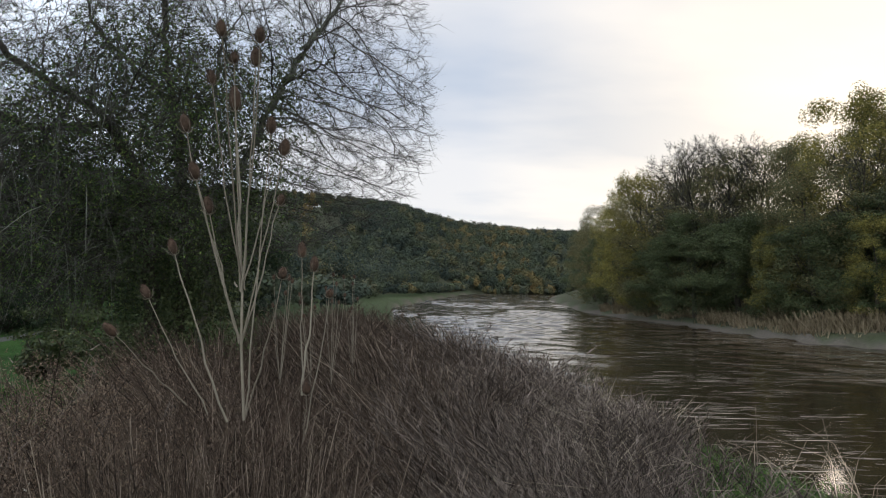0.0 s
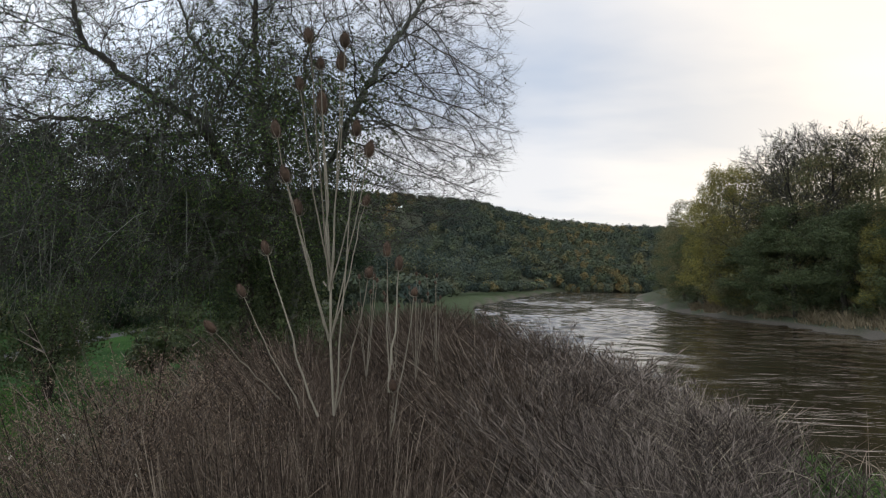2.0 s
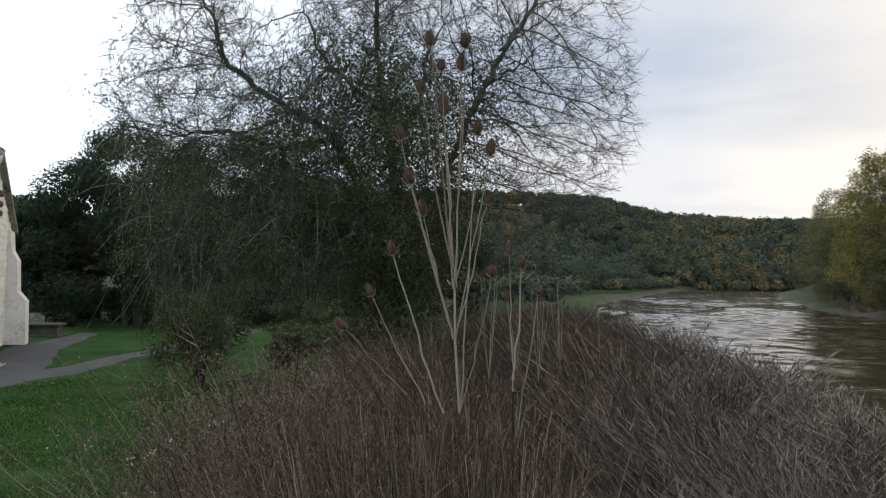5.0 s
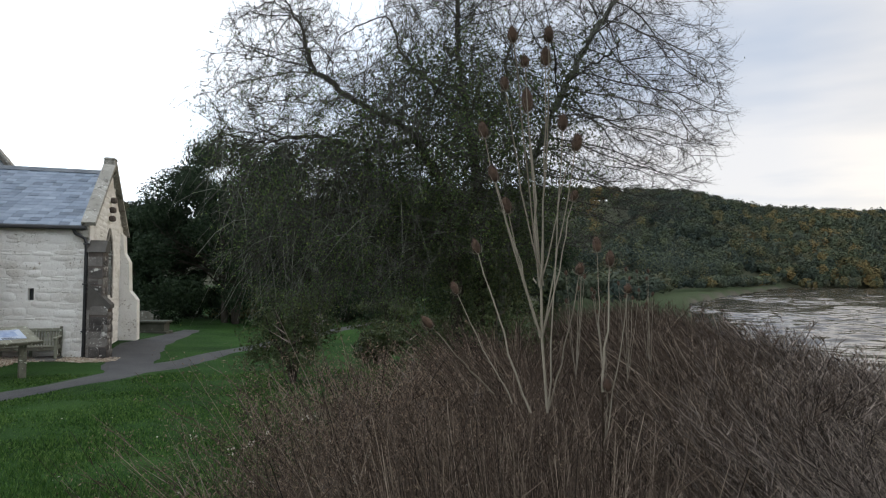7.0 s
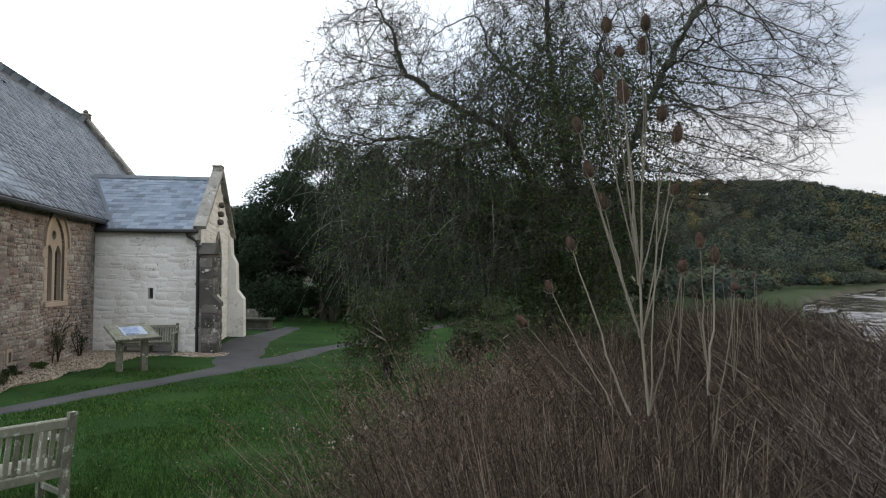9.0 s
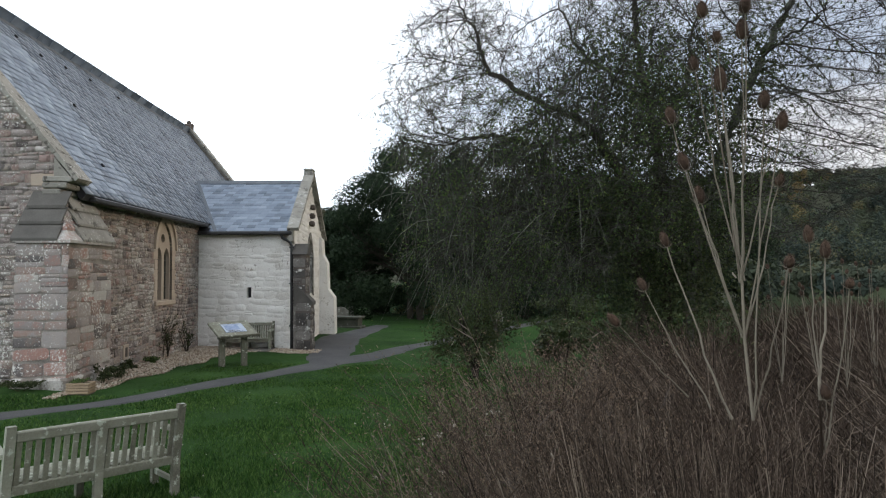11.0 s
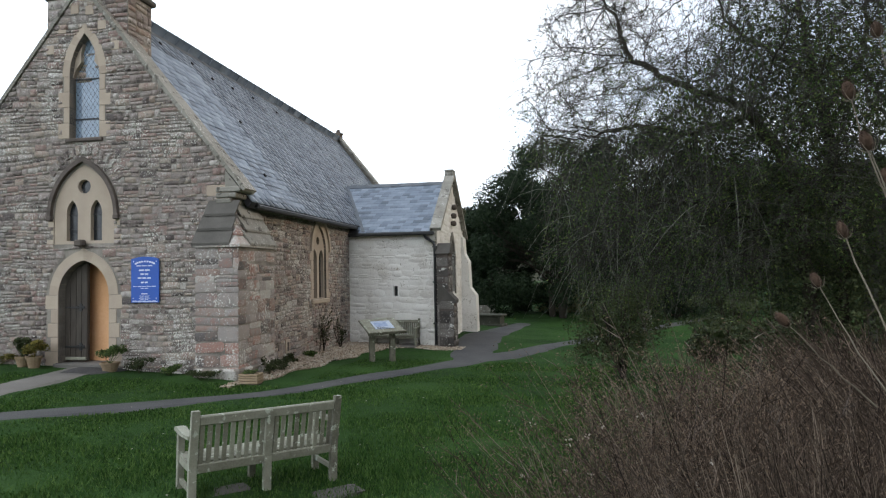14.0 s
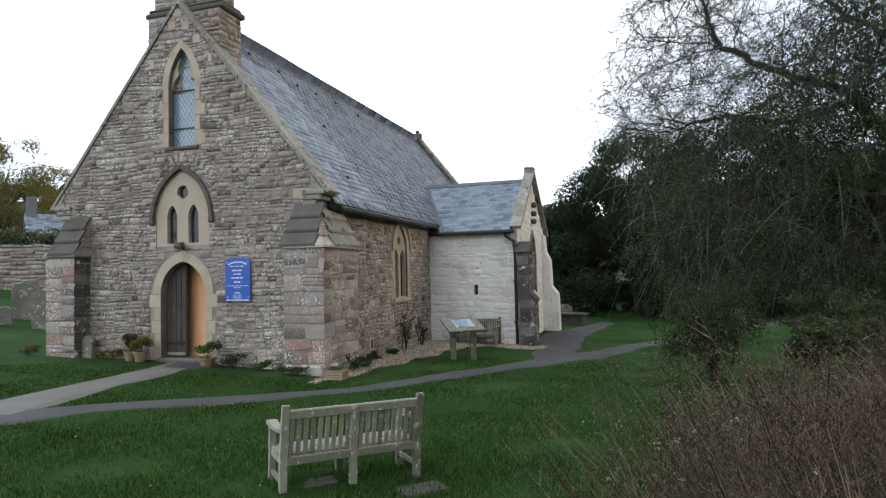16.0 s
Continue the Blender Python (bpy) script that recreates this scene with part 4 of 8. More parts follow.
hs_in, hs_out = arch(SWIN_C, 0.72, 2.95, 2.95, 3.97, 12), arch(SWIN_C, 0.79, 2.95, 2.95, 4.06, 12)
part("hood_mould", prism(hs_in + hs_out[::-1], -0.07, 0.02, side3), M_DRESSED, swin)
part("sill", box((SIDE_R - 0.2, SWIN_C - 0.7, 1.36), (SIDE_R + 0.06, SWIN_C + 0.7, 1.495), 0.02), M_DRESSED, swin)

# corner piers with stepped weathering
def pier(x0, x1, y1, mirror=False):
    ob = new("buttress")
    ob.parent = church
    ob["label"] = "square corner buttress with stepped stone weathering"
    out = x1 if not mirror else x0
    shaft = part("shaft", box((x0 + 0.02, 0.02, -0.6), (x1 - 0.02, y1 - 0.02, 2.86)), M_MORTAR, ob)
    rng = np.random.default_rng(3 if mirror else 4)
    st = rubble(rng, [(x0, -0.5), (x1, -0.5), (x1, 2.84), (x0, 2.84)], [], (0.14, 0.34), (0.25, 0.6), 0.012)
    lay(shaft, "stone", st, wall_frame((0, 0.02, 0), (1, 0, 0), (0, -1, 0)), M_PIER, rng, (0.015, 0.025), near=lambda s: True)
    sx = x1 - 0.02 if not mirror else x0 + 0.02
    st = rubble(rng, [(0, -0.5), (y1, -0.5), (y1, 2.84), (0, 2.84)], [], (0.14, 0.34), (0.2, 0.5), 0.012)
    if mirror:
        lay(shaft, "stone", st, wall_frame((x1 - 0.02, 0, 0), (0, 1, 0), (1, 0, 0)), M_MOTTLED, rng, (0.015, 0.025), near=lambda s: True)
    if not mirror:
        lay(shaft, "stone", st, wall_frame((sx, 0, 0), (0, 1, 0), (1, 0, 0)), M_PIER, rng, (0.015, 0.025), near=lambda s: True)
    # plinth
    part("plinth", box((x0 - 0.03, -0.05, -0.6), (x1 + 0.05, y1 + 0.02, 0.16 if mirror else 0.24), 0.04), M_COPING if mirror else M_LIMEW, ob, "limewashed plinth stone")
    # weathering courses shrink towards the walls
    n = 4
    for k in range(n):
        f0, f1 = k / n, (k + 1) / n
        z0, z1 = 2.86 + 1.02 * f0, 2.86 + 1.02 * f1
        lip = 0.045 if k == 0 else 0.014
        ins = lambda f: 0.5 * f
        bm = bmesh.new()
        lo, hi = [], []
        for f, z, l, store in ((f0, z0, lip, lo), (f1, z1, 0.0, hi)):
            xa = x0 - l + (ins(f) if mirror else 0.05 * f)
            xb = x1 + l - (ins(f) if not mirror else 0.05 * f)
            ya, yb = ins(f) - l, y1 + l * 0.5 - 0.12 * f
            for x, y in ((xa, ya), (xb, ya), (xb, yb), (xa, yb)):
                store.append(bm.verts.new((x, y, z)))
        mid_ring = [bm.verts.new((v.co.x, v.co.y, v.co.z + 0.055)) for v in lo]
        for r0, r1 in ((lo, mid_ring), (mid_ring, hi)):
            for i in range(4):
                j = (i + 1) % 4
                bm.faces.new((r0[i], r0[j], r1[j], r1[i]))
        bm.faces.new(lo[::-1]), bm.faces.new(hi)
        part("weathering", bm, M_PIER, ob, "sloping weathered course")
    # flat stone slabs on the front slope, and on the side slope of the near pier
    for k in range(3):
        f0, f1 = k / 3, (k + 1) / 3
        for side in ((False,) if mirror else (False, True)):
            if not side:
                xa, xb = (x0 - 0.05, x1 - 0.2) if not mirror else (x0 + 0.12, x1 + 0.04)
                prof = [(0.5 * f0 - 0.06, 2.9 + 1.0 * f0), (0.5 * f0 - 0.06, 2.955 + 1.0 * f0), (0.5 * f1 - 0.012, 2.93 + 1.0 * f1), (0.5 * f1 + 0.02, 2.9 + 1.0 * f1)]
                sh = 0.05 * k
                part("weathering_slab", prism(prof, -(xa + sh), -(xb - sh * 0.3), lambda s, z, d: (-d, s, z)), M_WEATHER, ob, "dark weathered sloping slab")
            else:
                prof = [(x1 - 0.5 * f0 + 0.06, 2.9 + 1.0 * f0), (x1 - 0.5 * f0 + 0.06, 2.955 + 1.0 * f0), (x1 - 0.5 * f1 + 0.012, 2.93 + 1.0 * f1), (x1 - 0.5 * f1 - 0.02, 2.9 + 1.0 * f1)]
                part("weathering_slab", prism(prof, 0.42 + 0.1 * k, y1 + 0.03 - 0.04 * k, lambda s, z, d: (s, d, z)), M_COPING, ob, "pale weathered sloping slab")
    return ob


pier(-1.04, 0.0, 1.75)
pier(-8.1, -7.12, 1.75, True)
# kneelers and moulded corbels under the coping
for sgn, xe in ((1, SIDE_R), (-1, SIDE_L)):
    for k in range(3):
        x0, x1 = sorted((xe - sgn * 0.3, xe + sgn * (0.08 + 0.11 * k)))
        part("kneeler", box((x0, FRONT - 0.06, 3.86 + k * 0.13), (x1, FRONT + 0.62, 3.975 + k * 0.13), 0.02), M_COPING, church)
    part("kneeler", prism([(xe - sgn * 0.08, 4.2), (xe + sgn * 0.27, 4.2), (xe - sgn * 0.08, 4.62)][::sgn], -0.03, 0.56, front3), M_COPING, church)
# quoins
for k in range(5):
    w = (0.55, 0.32)[k % 2]
    part("quoin", box((SIDE_R - w, FRONT - 0.014, 3.0 + k * 0.26), (SIDE_R + 0.012, FRONT + 0.4, 3.25 + k * 0.26), 0.01), M_DRESSED, church)

# coping on the gable, in lengths
for sgn, xe in ((1, SIDE_R), (-1, SIDE_L)):
    a, b = Vector((xe + sgn * 0.36, 0, EAVE - 0.02)), Vector((MID, 0, APEX + 0.08))
    L = (b - a).length
    d = (b - a).normalized()
    nrm = Vector((abs(d.z) * sgn, 0, abs(d.x)))
    n = 9
    for k in range(n):
        p, q = a + d * (L * k / n + 0.006), a + d * (L * (k + 1) / n - 0.006)
        bm = bmesh.new()
        vs = []
        for y in (FRONT - 0.045, FRONT + 0.5):
            vs.append([bm.verts.new((c.x, y, c.z)) for c in (p, q, q + nrm * 0.085, p + nrm * 0.085)])
        bm.faces.new(vs[0]), bm.faces.new(vs[1][::-1])
        for i in range(4):
            j = (i + 1) % 4
            bm.faces.new((vs[0][i], vs[1][i], vs[1][j], vs[0][j]))
        part("coping_stone", bm, M_COPING, church, "grey lichened coping")
# pale quoins under the coping at the gable's head
for k, (dx, z) in enumerate(((-0.28, 8.55), (0.12, 8.5), (-0.62, 8.1), (0.45, 8.12), (-0.95, 7.62), (0.8, 7.6), (-0.1, 8.85))):
    part("quoin", box((MID + dx - 0.02, FRONT - 0.016, z), (MID + dx + 0.2, FRONT + 0.1, z + 0.22), 0.01), M_DRESSED, church)

# bellcote on the gable
bell = new("bellcote")
bell.parent = church
bell["label"] = "square stone bellcote rising from the gable"
bx0, bx1, by0, by1 = -5.42, -3.22, 0.72, 1.6
shaft = part("shaft", box((bx0, by0, 6.6), (bx1, by1, 9.05)), M_MORTAR, bell)
upper_shaft = part("shaft", box((bx0 + 0.12, by0 + 0.1, 9.05), (bx1 - 0.12, by1 - 0.1, 12.4)), M_MORTAR, bell)
for z0, z1, ins, host in ((6.8, 9.02, 0.0, shaft), (9.3, 12.3, 0.12, upper_shaft)):
    st = rubble(W_RNG, [(bx0 + ins, z0), (bx1 - ins, z0), (bx1 - ins, z1), (bx0 + ins, z1)], [], (0.12, 0.28), (0.2, 0.55))
    lay(host, "stone", st, wall_frame((0, by0 + ins * 0.8, 0), (1, 0, 0), (0, -1, 0)), M_STONE, W_RNG, (0.01, 0.03))
    st = rubble(W_RNG, [(by0 + ins, z0), (by1 - ins, z0), (by1 - ins, z1), (by0 + ins, z1)], [], (0.12, 0.28), (0.2, 0.55))
    lay(host, "stone", st, wall_frame((bx1 - ins, 0, 0), (0, 1, 0), (1, 0, 0)), M_STONE, W_RNG, (0.01, 0.03))
part("string_course", box((bx0 - 0.1, by0 - 0.02, 9.05), (bx1 + 0.1, by1 + 0.1, 9.2), 0.04), M_WEATHER, bell)
part("string_course", box((bx0 - 0.03, by0 + 0.02, 9.2), (bx1 + 0.03, by1 + 0.03, 9.3), 0.04), M_WEATHER, bell)
bm = bmesh.new()
base = [bm.verts.new(p) for p in ((bx0, by0, 12.4), (bx1, by0, 12.4), (bx1, by1, 12.4), (bx0, by1, 12.4))]
tip = bm.verts.new(((bx0 + bx1) / 2, (by0 + by1) / 2, 14.2))
for i in range(4):
    bm.faces.new((base[i], base[(i + 1) % 4], tip))
bm.faces.new(base[::-1])
part("cap", bm, M_SLATE, bell)


# ---- slate roofs ----
def slate_proto():
    V = np.array([(0, 0, 0), (1, 0, 0), (1, 1, 0), (0, 1, 0), (0.01, 0.0, 1), (0.99, 0.02, 1), (1, 1, 0.2), (0, 1, 0.2)], float)
    F = np.array([(4, 5, 6), (4, 6, 7), (0, 1, 5), (0, 5, 4), (1, 2, 6), (1, 6, 5), (3, 0, 4), (3, 4, 7)])
    return [(V, F)]


SLATES = slate_proto()


def slate_roof(parent, frame_m, poly, rng, gauge=0.21, width=0.3, near=None, cap=300):
    """Courses of slates on a slope whose plane is x, y of frame_m, from the eave up."""
    V, F, k, chosen, zmin, zmax = [], [], 0, [], min(p[1] for p in poly), max(p[1] for p in poly)
    row, z = 0, zmin
    while z < zmax - 0.02:
        for a, b in spans(poly, z + gauge * 0.5):
            s = a - (width / 2 if row % 2 else 0)
            while s < b:
                x0, x1 = max(s, a), min(s + width - 0.006, b)
                if x1 - x0 > 0.03:
                    sc = (x1 - x0, gauge * 1.35, rng.uniform(0.016, 0.032))
                    off = (x0, z + rng.uniform(-0.006, 0.006), 0.004 + rng.uniform(0, 0.004))
                    if near and near(x0, z) and len(chosen) < cap:
                        chosen.append((0, frame_m @ Matrix.Translation(off) @ Matrix.Diagonal((*sc, 1))))
                    else:
                        V.append(SLATES[0][0] * sc + off)
                        F.append(SLATES[0][1] + k)
                        k += 8
                s += width
        z += gauge
        row += 1
    if V:
        mm = np.array(frame_m)
        pts = np.concatenate(V) @ mm[:3, :3].T + mm[:3, 3]
        tagged(part("slating", mesh_from("slating", pts, np.concatenate(F), M_SLATE), M_SLATE, parent), kind="stuff")
    if chosen:
        PIECES.append((parent, "slate", chosen, M_SLATE, SLATES))


def slope_frame(eave, ridge, along):
    y = (Vector(ridge) - Vector(eave)).normalized()
    x = Vector(along).normalized()
    z = x.cross(y)
    m = Matrix((x, y, z)).transposed().to_4x4()
    m.translation = eave
    return m


ROOF_Y0, ROOF_Y1 = FRONT + 0.45, BACK + 0.1
e_r, r_r = Vector((SIDE_R + 0.32, 0, EAVE - 0.22)), Vector((MID, 0, RIDGE))
roof_len = (r_r - e_r).length
roof = part("roof", prism([(e_r.x, e_r.z), (MID, RIDGE), (2 * MID - e_r.x, e_r.z), (2 * MID - e_r.x + 0.1, e_r.z - 0.12), (MID, RIDGE - 0.2), (e_r.x - 0.1, e_r.z - 0.12)], ROOF_Y0, ROOF_Y1, lambda s, z, d: (s, d, z)), M_LEAD, church, "steep blue-grey slate nave roof")
rm = slope_frame(e_r, r_r, (0, 1, 0))
rng_s = np.random.default_rng(21)
slate_roof(roof, rm, [(ROOF_Y0, 0), (ROOF_Y1, 0), (ROOF_Y1, roof_len), (ROOF_Y0, roof_len)], rng_s, near=lambda s, z: s < 4.2 and 0.1 < z < 6)
slate_roof(roof, slope_frame((2 * MID - e_r.x, 0, e_r.z), r_r, (0, -1, 0)), [(-ROOF_Y1, 0), (-ROOF_Y0, 0), (-ROOF_Y0, roof_len), (-ROOF_Y1, roof_len)], rng_s, 0.42, 0.6)
for k in range(36):
    y0 = ROOF_Y0 + 1.05 + k * 0.45
    if y0 + 0.45 > ROOF_Y1:
        break
    part("ridge_tile", prism([(MID - 0.1, RIDGE - 0.07), (MID, RIDGE + 0.06), (MID + 0.1, RIDGE - 0.07), (MID + 0.1, RIDGE - 0.11), (MID, RIDGE + 0.01), (MID - 0.1, RIDGE - 0.11)], y0 + 0.004, y0 + 0.446, lambda s, z, d: (s, d, z)), M_RIDGE, roof)
# small roof hooks and vents
for k, (y, up) in enumerate(((2.3, 6.0), (3.0, 6.05), (4.4, 5.9), (5.2, 5.6), (6.6, 5.75), (8.2, 5.9), (10, 5.8), (3.1, 1.2), (4.6, 3.6))):
    part("roof_hook", box((-0.035, -0.03, 0.0), (0.035, 0.06, 0.05), 0.01, m=rm @ Matrix.Translation((y, up, 0.03))), M_LEAD, roof)
# east coping and finial
for sgn in (1,):
    a, b = Vector((SIDE_R + 0.4, 0, EAVE - 0.1)), Vector((MID, 0, APEX + 0.2))
    d, L = (b - a).normalized(), (b - a).length
    nrm = Vector((abs(d.z), 0, abs(d.x)))
    for k in range(9):
        p, q = a + d * (L * k / 9 + 0.006), a + d * (L * (k + 1) / 9 - 0.006)
        bm = bmesh.new()
        vs = [[bm.verts.new((c.x, y, c.z)) for c in (p, q, q + nrm * 0.1, p + nrm * 0.1)] for y in (BACK - 0.1, BACK + 0.45)]
        bm.faces.new(vs[0]), bm.faces.new(vs[1][::-1])
        for i in range(4):
            j = (i + 1) % 4
            bm.faces.new((vs[0][i], vs[1][i], vs[1][j], vs[0][j]))
        part("coping_stone", bm, M_COPING, church)
bm = box((MID - 0.19, BACK - 0.05, APEX + 0.12), (MID + 0.19, BACK + 0.27, APEX + 0.34), 0.03)
add_box(bm, (MID - 0.24, BACK - 0.02, APEX + 0.3), (MID + 0.24, BACK + 0.24, APEX + 0.43), 0.05)
add_box(bm, (MID - 0.1, BACK + 0.02, APEX + 0.41), (MID + 0.1, BACK + 0.2, APEX + 0.6), 0.06)
part("finial", bm, M_HOOD, church, "carved stone finial on the east gable")


# ---- gutters ----
def pipe_run(parent, name, pts, r, mat, label=""):
    V, F = tubes([(pts, [r] * len(pts))], 8)
    me = mesh_from(name, V, F, mat)
    me.polygons.foreach_set("use_smooth", np.ones(len(me.polygons), bool))
    return part(name, me, mat, parent, label)


part("gutter", box((SIDE_R + 0.24, FRONT + 0.7, EAVE - 0.36), (SIDE_R + 0.38, 8.6, EAVE - 0.24), 0.03), M_IRON, church, "black half-round gutter")
part("fascia", box((SIDE_R, FRONT + 0.6, EAVE - 0.3), (SIDE_R + 0.24, 8.8, EAVE - 0.2), 0.01), M_IRON, church)

# ---- the whitewashed side chapel ----
chapel = new("side_chapel")
chapel.parent = church
chapel["label"] = "low whitewashed side chapel with slate roof"
CY0, CY1, CX0, CX1 = 8.75, 14.75, SIDE_R, 2.66
C_EAVE, C_APEX, CYM = 3.72, 5.72, 11.75


def chap3(s, z, d):
    return (s, CY0 + d, z)


SLIT = [(1.09, 1.45), (1.24, 1.45), (1.24, 1.8), (1.09, 1.8)]
cwall = part("wall", holed([(CX0, -0.8), (CX1, -0.8), (CX1, C_EAVE), (CX0, C_EAVE)], [SLIT[::-1]], 0.0, 0.5, chap3), M_WHITE, chapel, "uneven whitewashed rubble wall")
c_rng = np.random.default_rng(8)
SOFT = stone_protos(14, np.random.default_rng(9), (0.1, 0.4), 0.16)
st = rubble(c_rng, [(CX0, -0.7), (CX1 - 0.02, -0.7), (CX1 - 0.02, C_EAVE - 0.05), (CX0, C_EAVE - 0.05)], [[(1.05, 1.4), (1.28, 1.4), (1.28, 1.85), (1.05, 1.85)]], (0.13, 0.3), (0.2, 0.62), 0.0)
lay(cwall, "stone", st, wall_frame((0, CY0, 0), (1, 0, 0), (0, -1, 0)), M_WHITE, c_rng, (0.004, 0.03), near=lambda s: True, cap=90, protos=SOFT)
part("pane", box((1.08, CY0 + 0.2, 1.44), (1.25, CY0 + 0.22, 1.81)), M_GLASS, cwall, "dark slit window")
# gable wall facing the lawn
GW = arch(11.75, 0.5, 1.5, 2.6, 3.6)
gl = [(CY0 + 0.5, -0.8), (CY1, -0.8), (CY1, C_EAVE), (CYM, C_APEX + 0.1), (CY0 + 0.5, C_EAVE + 0.35)]


def gab3(s, z, d):
    return (CX1 - d, s, z)


gwall = part("wall", holed(gl, [GW[::-1]], 0.0, 0.18, gab3), M_WHITE, chapel, "whitewashed gable with a pointed window")
st = rubble(c_rng, gl, [arch(11.75, 0.72, 1.3, 2.6, 3.9)], (0.14, 0.3), (0.3, 0.8), 0.0)
lay(gwall, "stone", st, wall_frame((CX1, 0, 0), (0, 1, 0), (1, 0, 0)), M_WHITE, c_rng, (0.006, 0.03), protos=SOFT)
part("pane", prism(GW, 0.12, 0.14, gab3), M_GLASS, gwall, "dark leaded glass")
gi, go = arch(11.75, 0.5, 1.5, 2.6, 3.6, 10), arch(11.75, 0.68, 1.4, 2.6, 3.82, 10)
part("window_surround", prism(gi + go[::-1], -0.05, 0.12, gab3), M_COPING, gwall, "worn carved stone surround")
for z, y in ((4.7, 11.9), (4.35, 11.75), (4.05, 11.7)):
    part("carved_corbel", box((CX1, y - 0.14, z), (CX1 + 0.2, y + 0.14, z + 0.2), 0.05), M_HOOD, gwall, "weathered carved stone corbel")
# buttress at the chapel's corner
cb = new("buttress")
cb.parent = church
cb["label"] = "dark weathered buttress at the chapel corner"
cbs = part("shaft", box((CX1 + 0.02, CY0 - 0.28, -0.8), (CX1 + 0.42, CY0 + 0.52, 2.9)), M_HOOD, cb)
st = rubble(c_rng, [(CX1 + 0.02, -0.7), (CX1 + 0.42, -0.7), (CX1 + 0.42, 2.85), (CX1 + 0.02, 2.85)], [], (0.16, 0.32), (0.22, 0.5))
lay(cbs, "stone", st, wall_frame((0, CY0 - 0.28, 0), (1, 0, 0), (0, -1, 0)), M_MOTTLED, c_rng, (0.01, 0.03), near=lambda s: True)
st = rubble(c_rng, [(CY0 - 0.28, -0.7), (CY0 + 0.52, -0.7), (CY0 + 0.52, 2.85), (CY0 - 0.28, 2.85)], [], (0.16, 0.32), (0.22, 0.5))
lay(cbs, "stone", st, wall_frame((CX1 + 0.42, 0, 0), (0, 1, 0), (1, 0, 0)), M_MOTTLED, c_rng, (0.01, 0.03))
part("weathering", prism([(CY0 - 0.34, 2.88), (CY0 + 0.55, 2.88), (CY0 + 0.55, 3.25), (CY0 + 0.1, 3.25)], -(CX1 - 0.02), -(CX1 + 0.47), lambda s, z, d: (-d, s, z)), M_WEATHER, cb)
part("weathering", prism([(CX1 + 0.05, 1.95), (CX1 + 0.66, 1.32), (CX1 + 0.66, 1.2), (CX1 + 0.05, 1.2)], CY0 - 0.34, CY0 + 0.3, lambda s, z, d: (s, d, z)), M_WEATHER, cb)
lower_stage = part("shaft", box((CX1 + 0.1, CY0 - 0.32, -0.8), (CX1 + 0.6, CY0 + 0.4, 1.22), 0.02), M_HOOD, cb)
st = rubble(c_rng, [(CX1 + 0.1, -0.7), (CX1 + 0.6, -0.7), (CX1 + 0.6, 1.2), (CX1 + 0.1, 1.2)], [], (0.16, 0.32), (0.22, 0.5))
lay(lower_stage, "stone", st, wall_frame((0, CY0 - 0.32, 0), (1, 0, 0), (0, -1, 0)), M_MOTTLED, c_rng, (0.01, 0.03), near=lambda s: True)
st = rubble(c_rng, [(CY0 - 0.32, -0.7), (CY0 + 0.4, -0.7), (CY0 + 0.4, 1.2), (CY0 - 0.32, 1.2)], [], (0.16, 0.32), (0.22, 0.5))
lay(lower_stage, "stone", st, wall_frame((CX1 + 0.6, 0, 0), (0, 1, 0), (1, 0, 0)), M_MOTTLED, c_rng, (0.01, 0.03))
# second, lower buttress on the far corner of the gable
part("buttress", prism([(CX1 - 0.1, -0.8), (CX1 + 0.66, -0.8), (CX1 + 0.62, 1.25), (CX1 + 0.36, 1.6), (CX1 + 0.32, 2.7), (CX1 + 0.14, 3.05), (CX1 + 0.1, 3.7), (CX1 - 0.1, 3.9)], CY1 - 0.7, CY1 + 0.1, lambda s, z, d: (s, d, z)), M_WHITE, church, "whitewashed stepped buttress")
# roof and stack
ce, cr = Vector((0, CY0 - 0.16, C_EAVE - 0.06)), Vector((0, CYM, C_APEX))
c_len = (cr - ce).length
nave_x = lambda z: e_r.x + (MID - e_r.x) * (z - e_r.z) / (RIDGE - e_r.z)
croof = part("roof", prism([(ce.y, ce.z - 0.01), (CYM, C_APEX), (2 * CYM - ce.y, ce.z), (2 * CYM - ce.y, ce.z - 0.12), (CYM, C_APEX - 0.14), (ce.y, ce.z - 0.12)], 1.9, -(CX1 - 0.17), lambda s, z, d: (-d, s, z)), M_LEAD, chapel, "blue-grey slate chapel roof")
cm = slope_frame(ce, cr, (1, 0, 0))
slate_roof(croof, cm, [(nave_x(ce.z) - 0.1, 0), (CX1 - 0.16, 0), (CX1 - 0.16, c_len), (nave_x(C_APEX) - 0.1, c_len)], rng_s, 0.2, 0.28, near=lambda s, z: True, cap=290)
slate_roof(croof, slope_frame((0, 2 * CYM - ce.y, ce.z), cr, (-1, 0, 0)), [(-(CX1 - 0.16), 0), (1.0, 0), (1.9, c_len), (-(CX1 - 0.16), c_len)], rng_s, 0.4, 0.5)
for k in range(9):
    x1 = CX1 - 0.2 - k * 0.45
    part("ridge_tile", prism([(CYM - 0.14, C_APEX - 0.04), (CYM, C_APEX + 0.1), (CYM + 0.14, C_APEX - 0.04)], -x1, -(x1 - 0.446), lambda s, z, d: (-d, s, z)), M_RIDGE, croof)
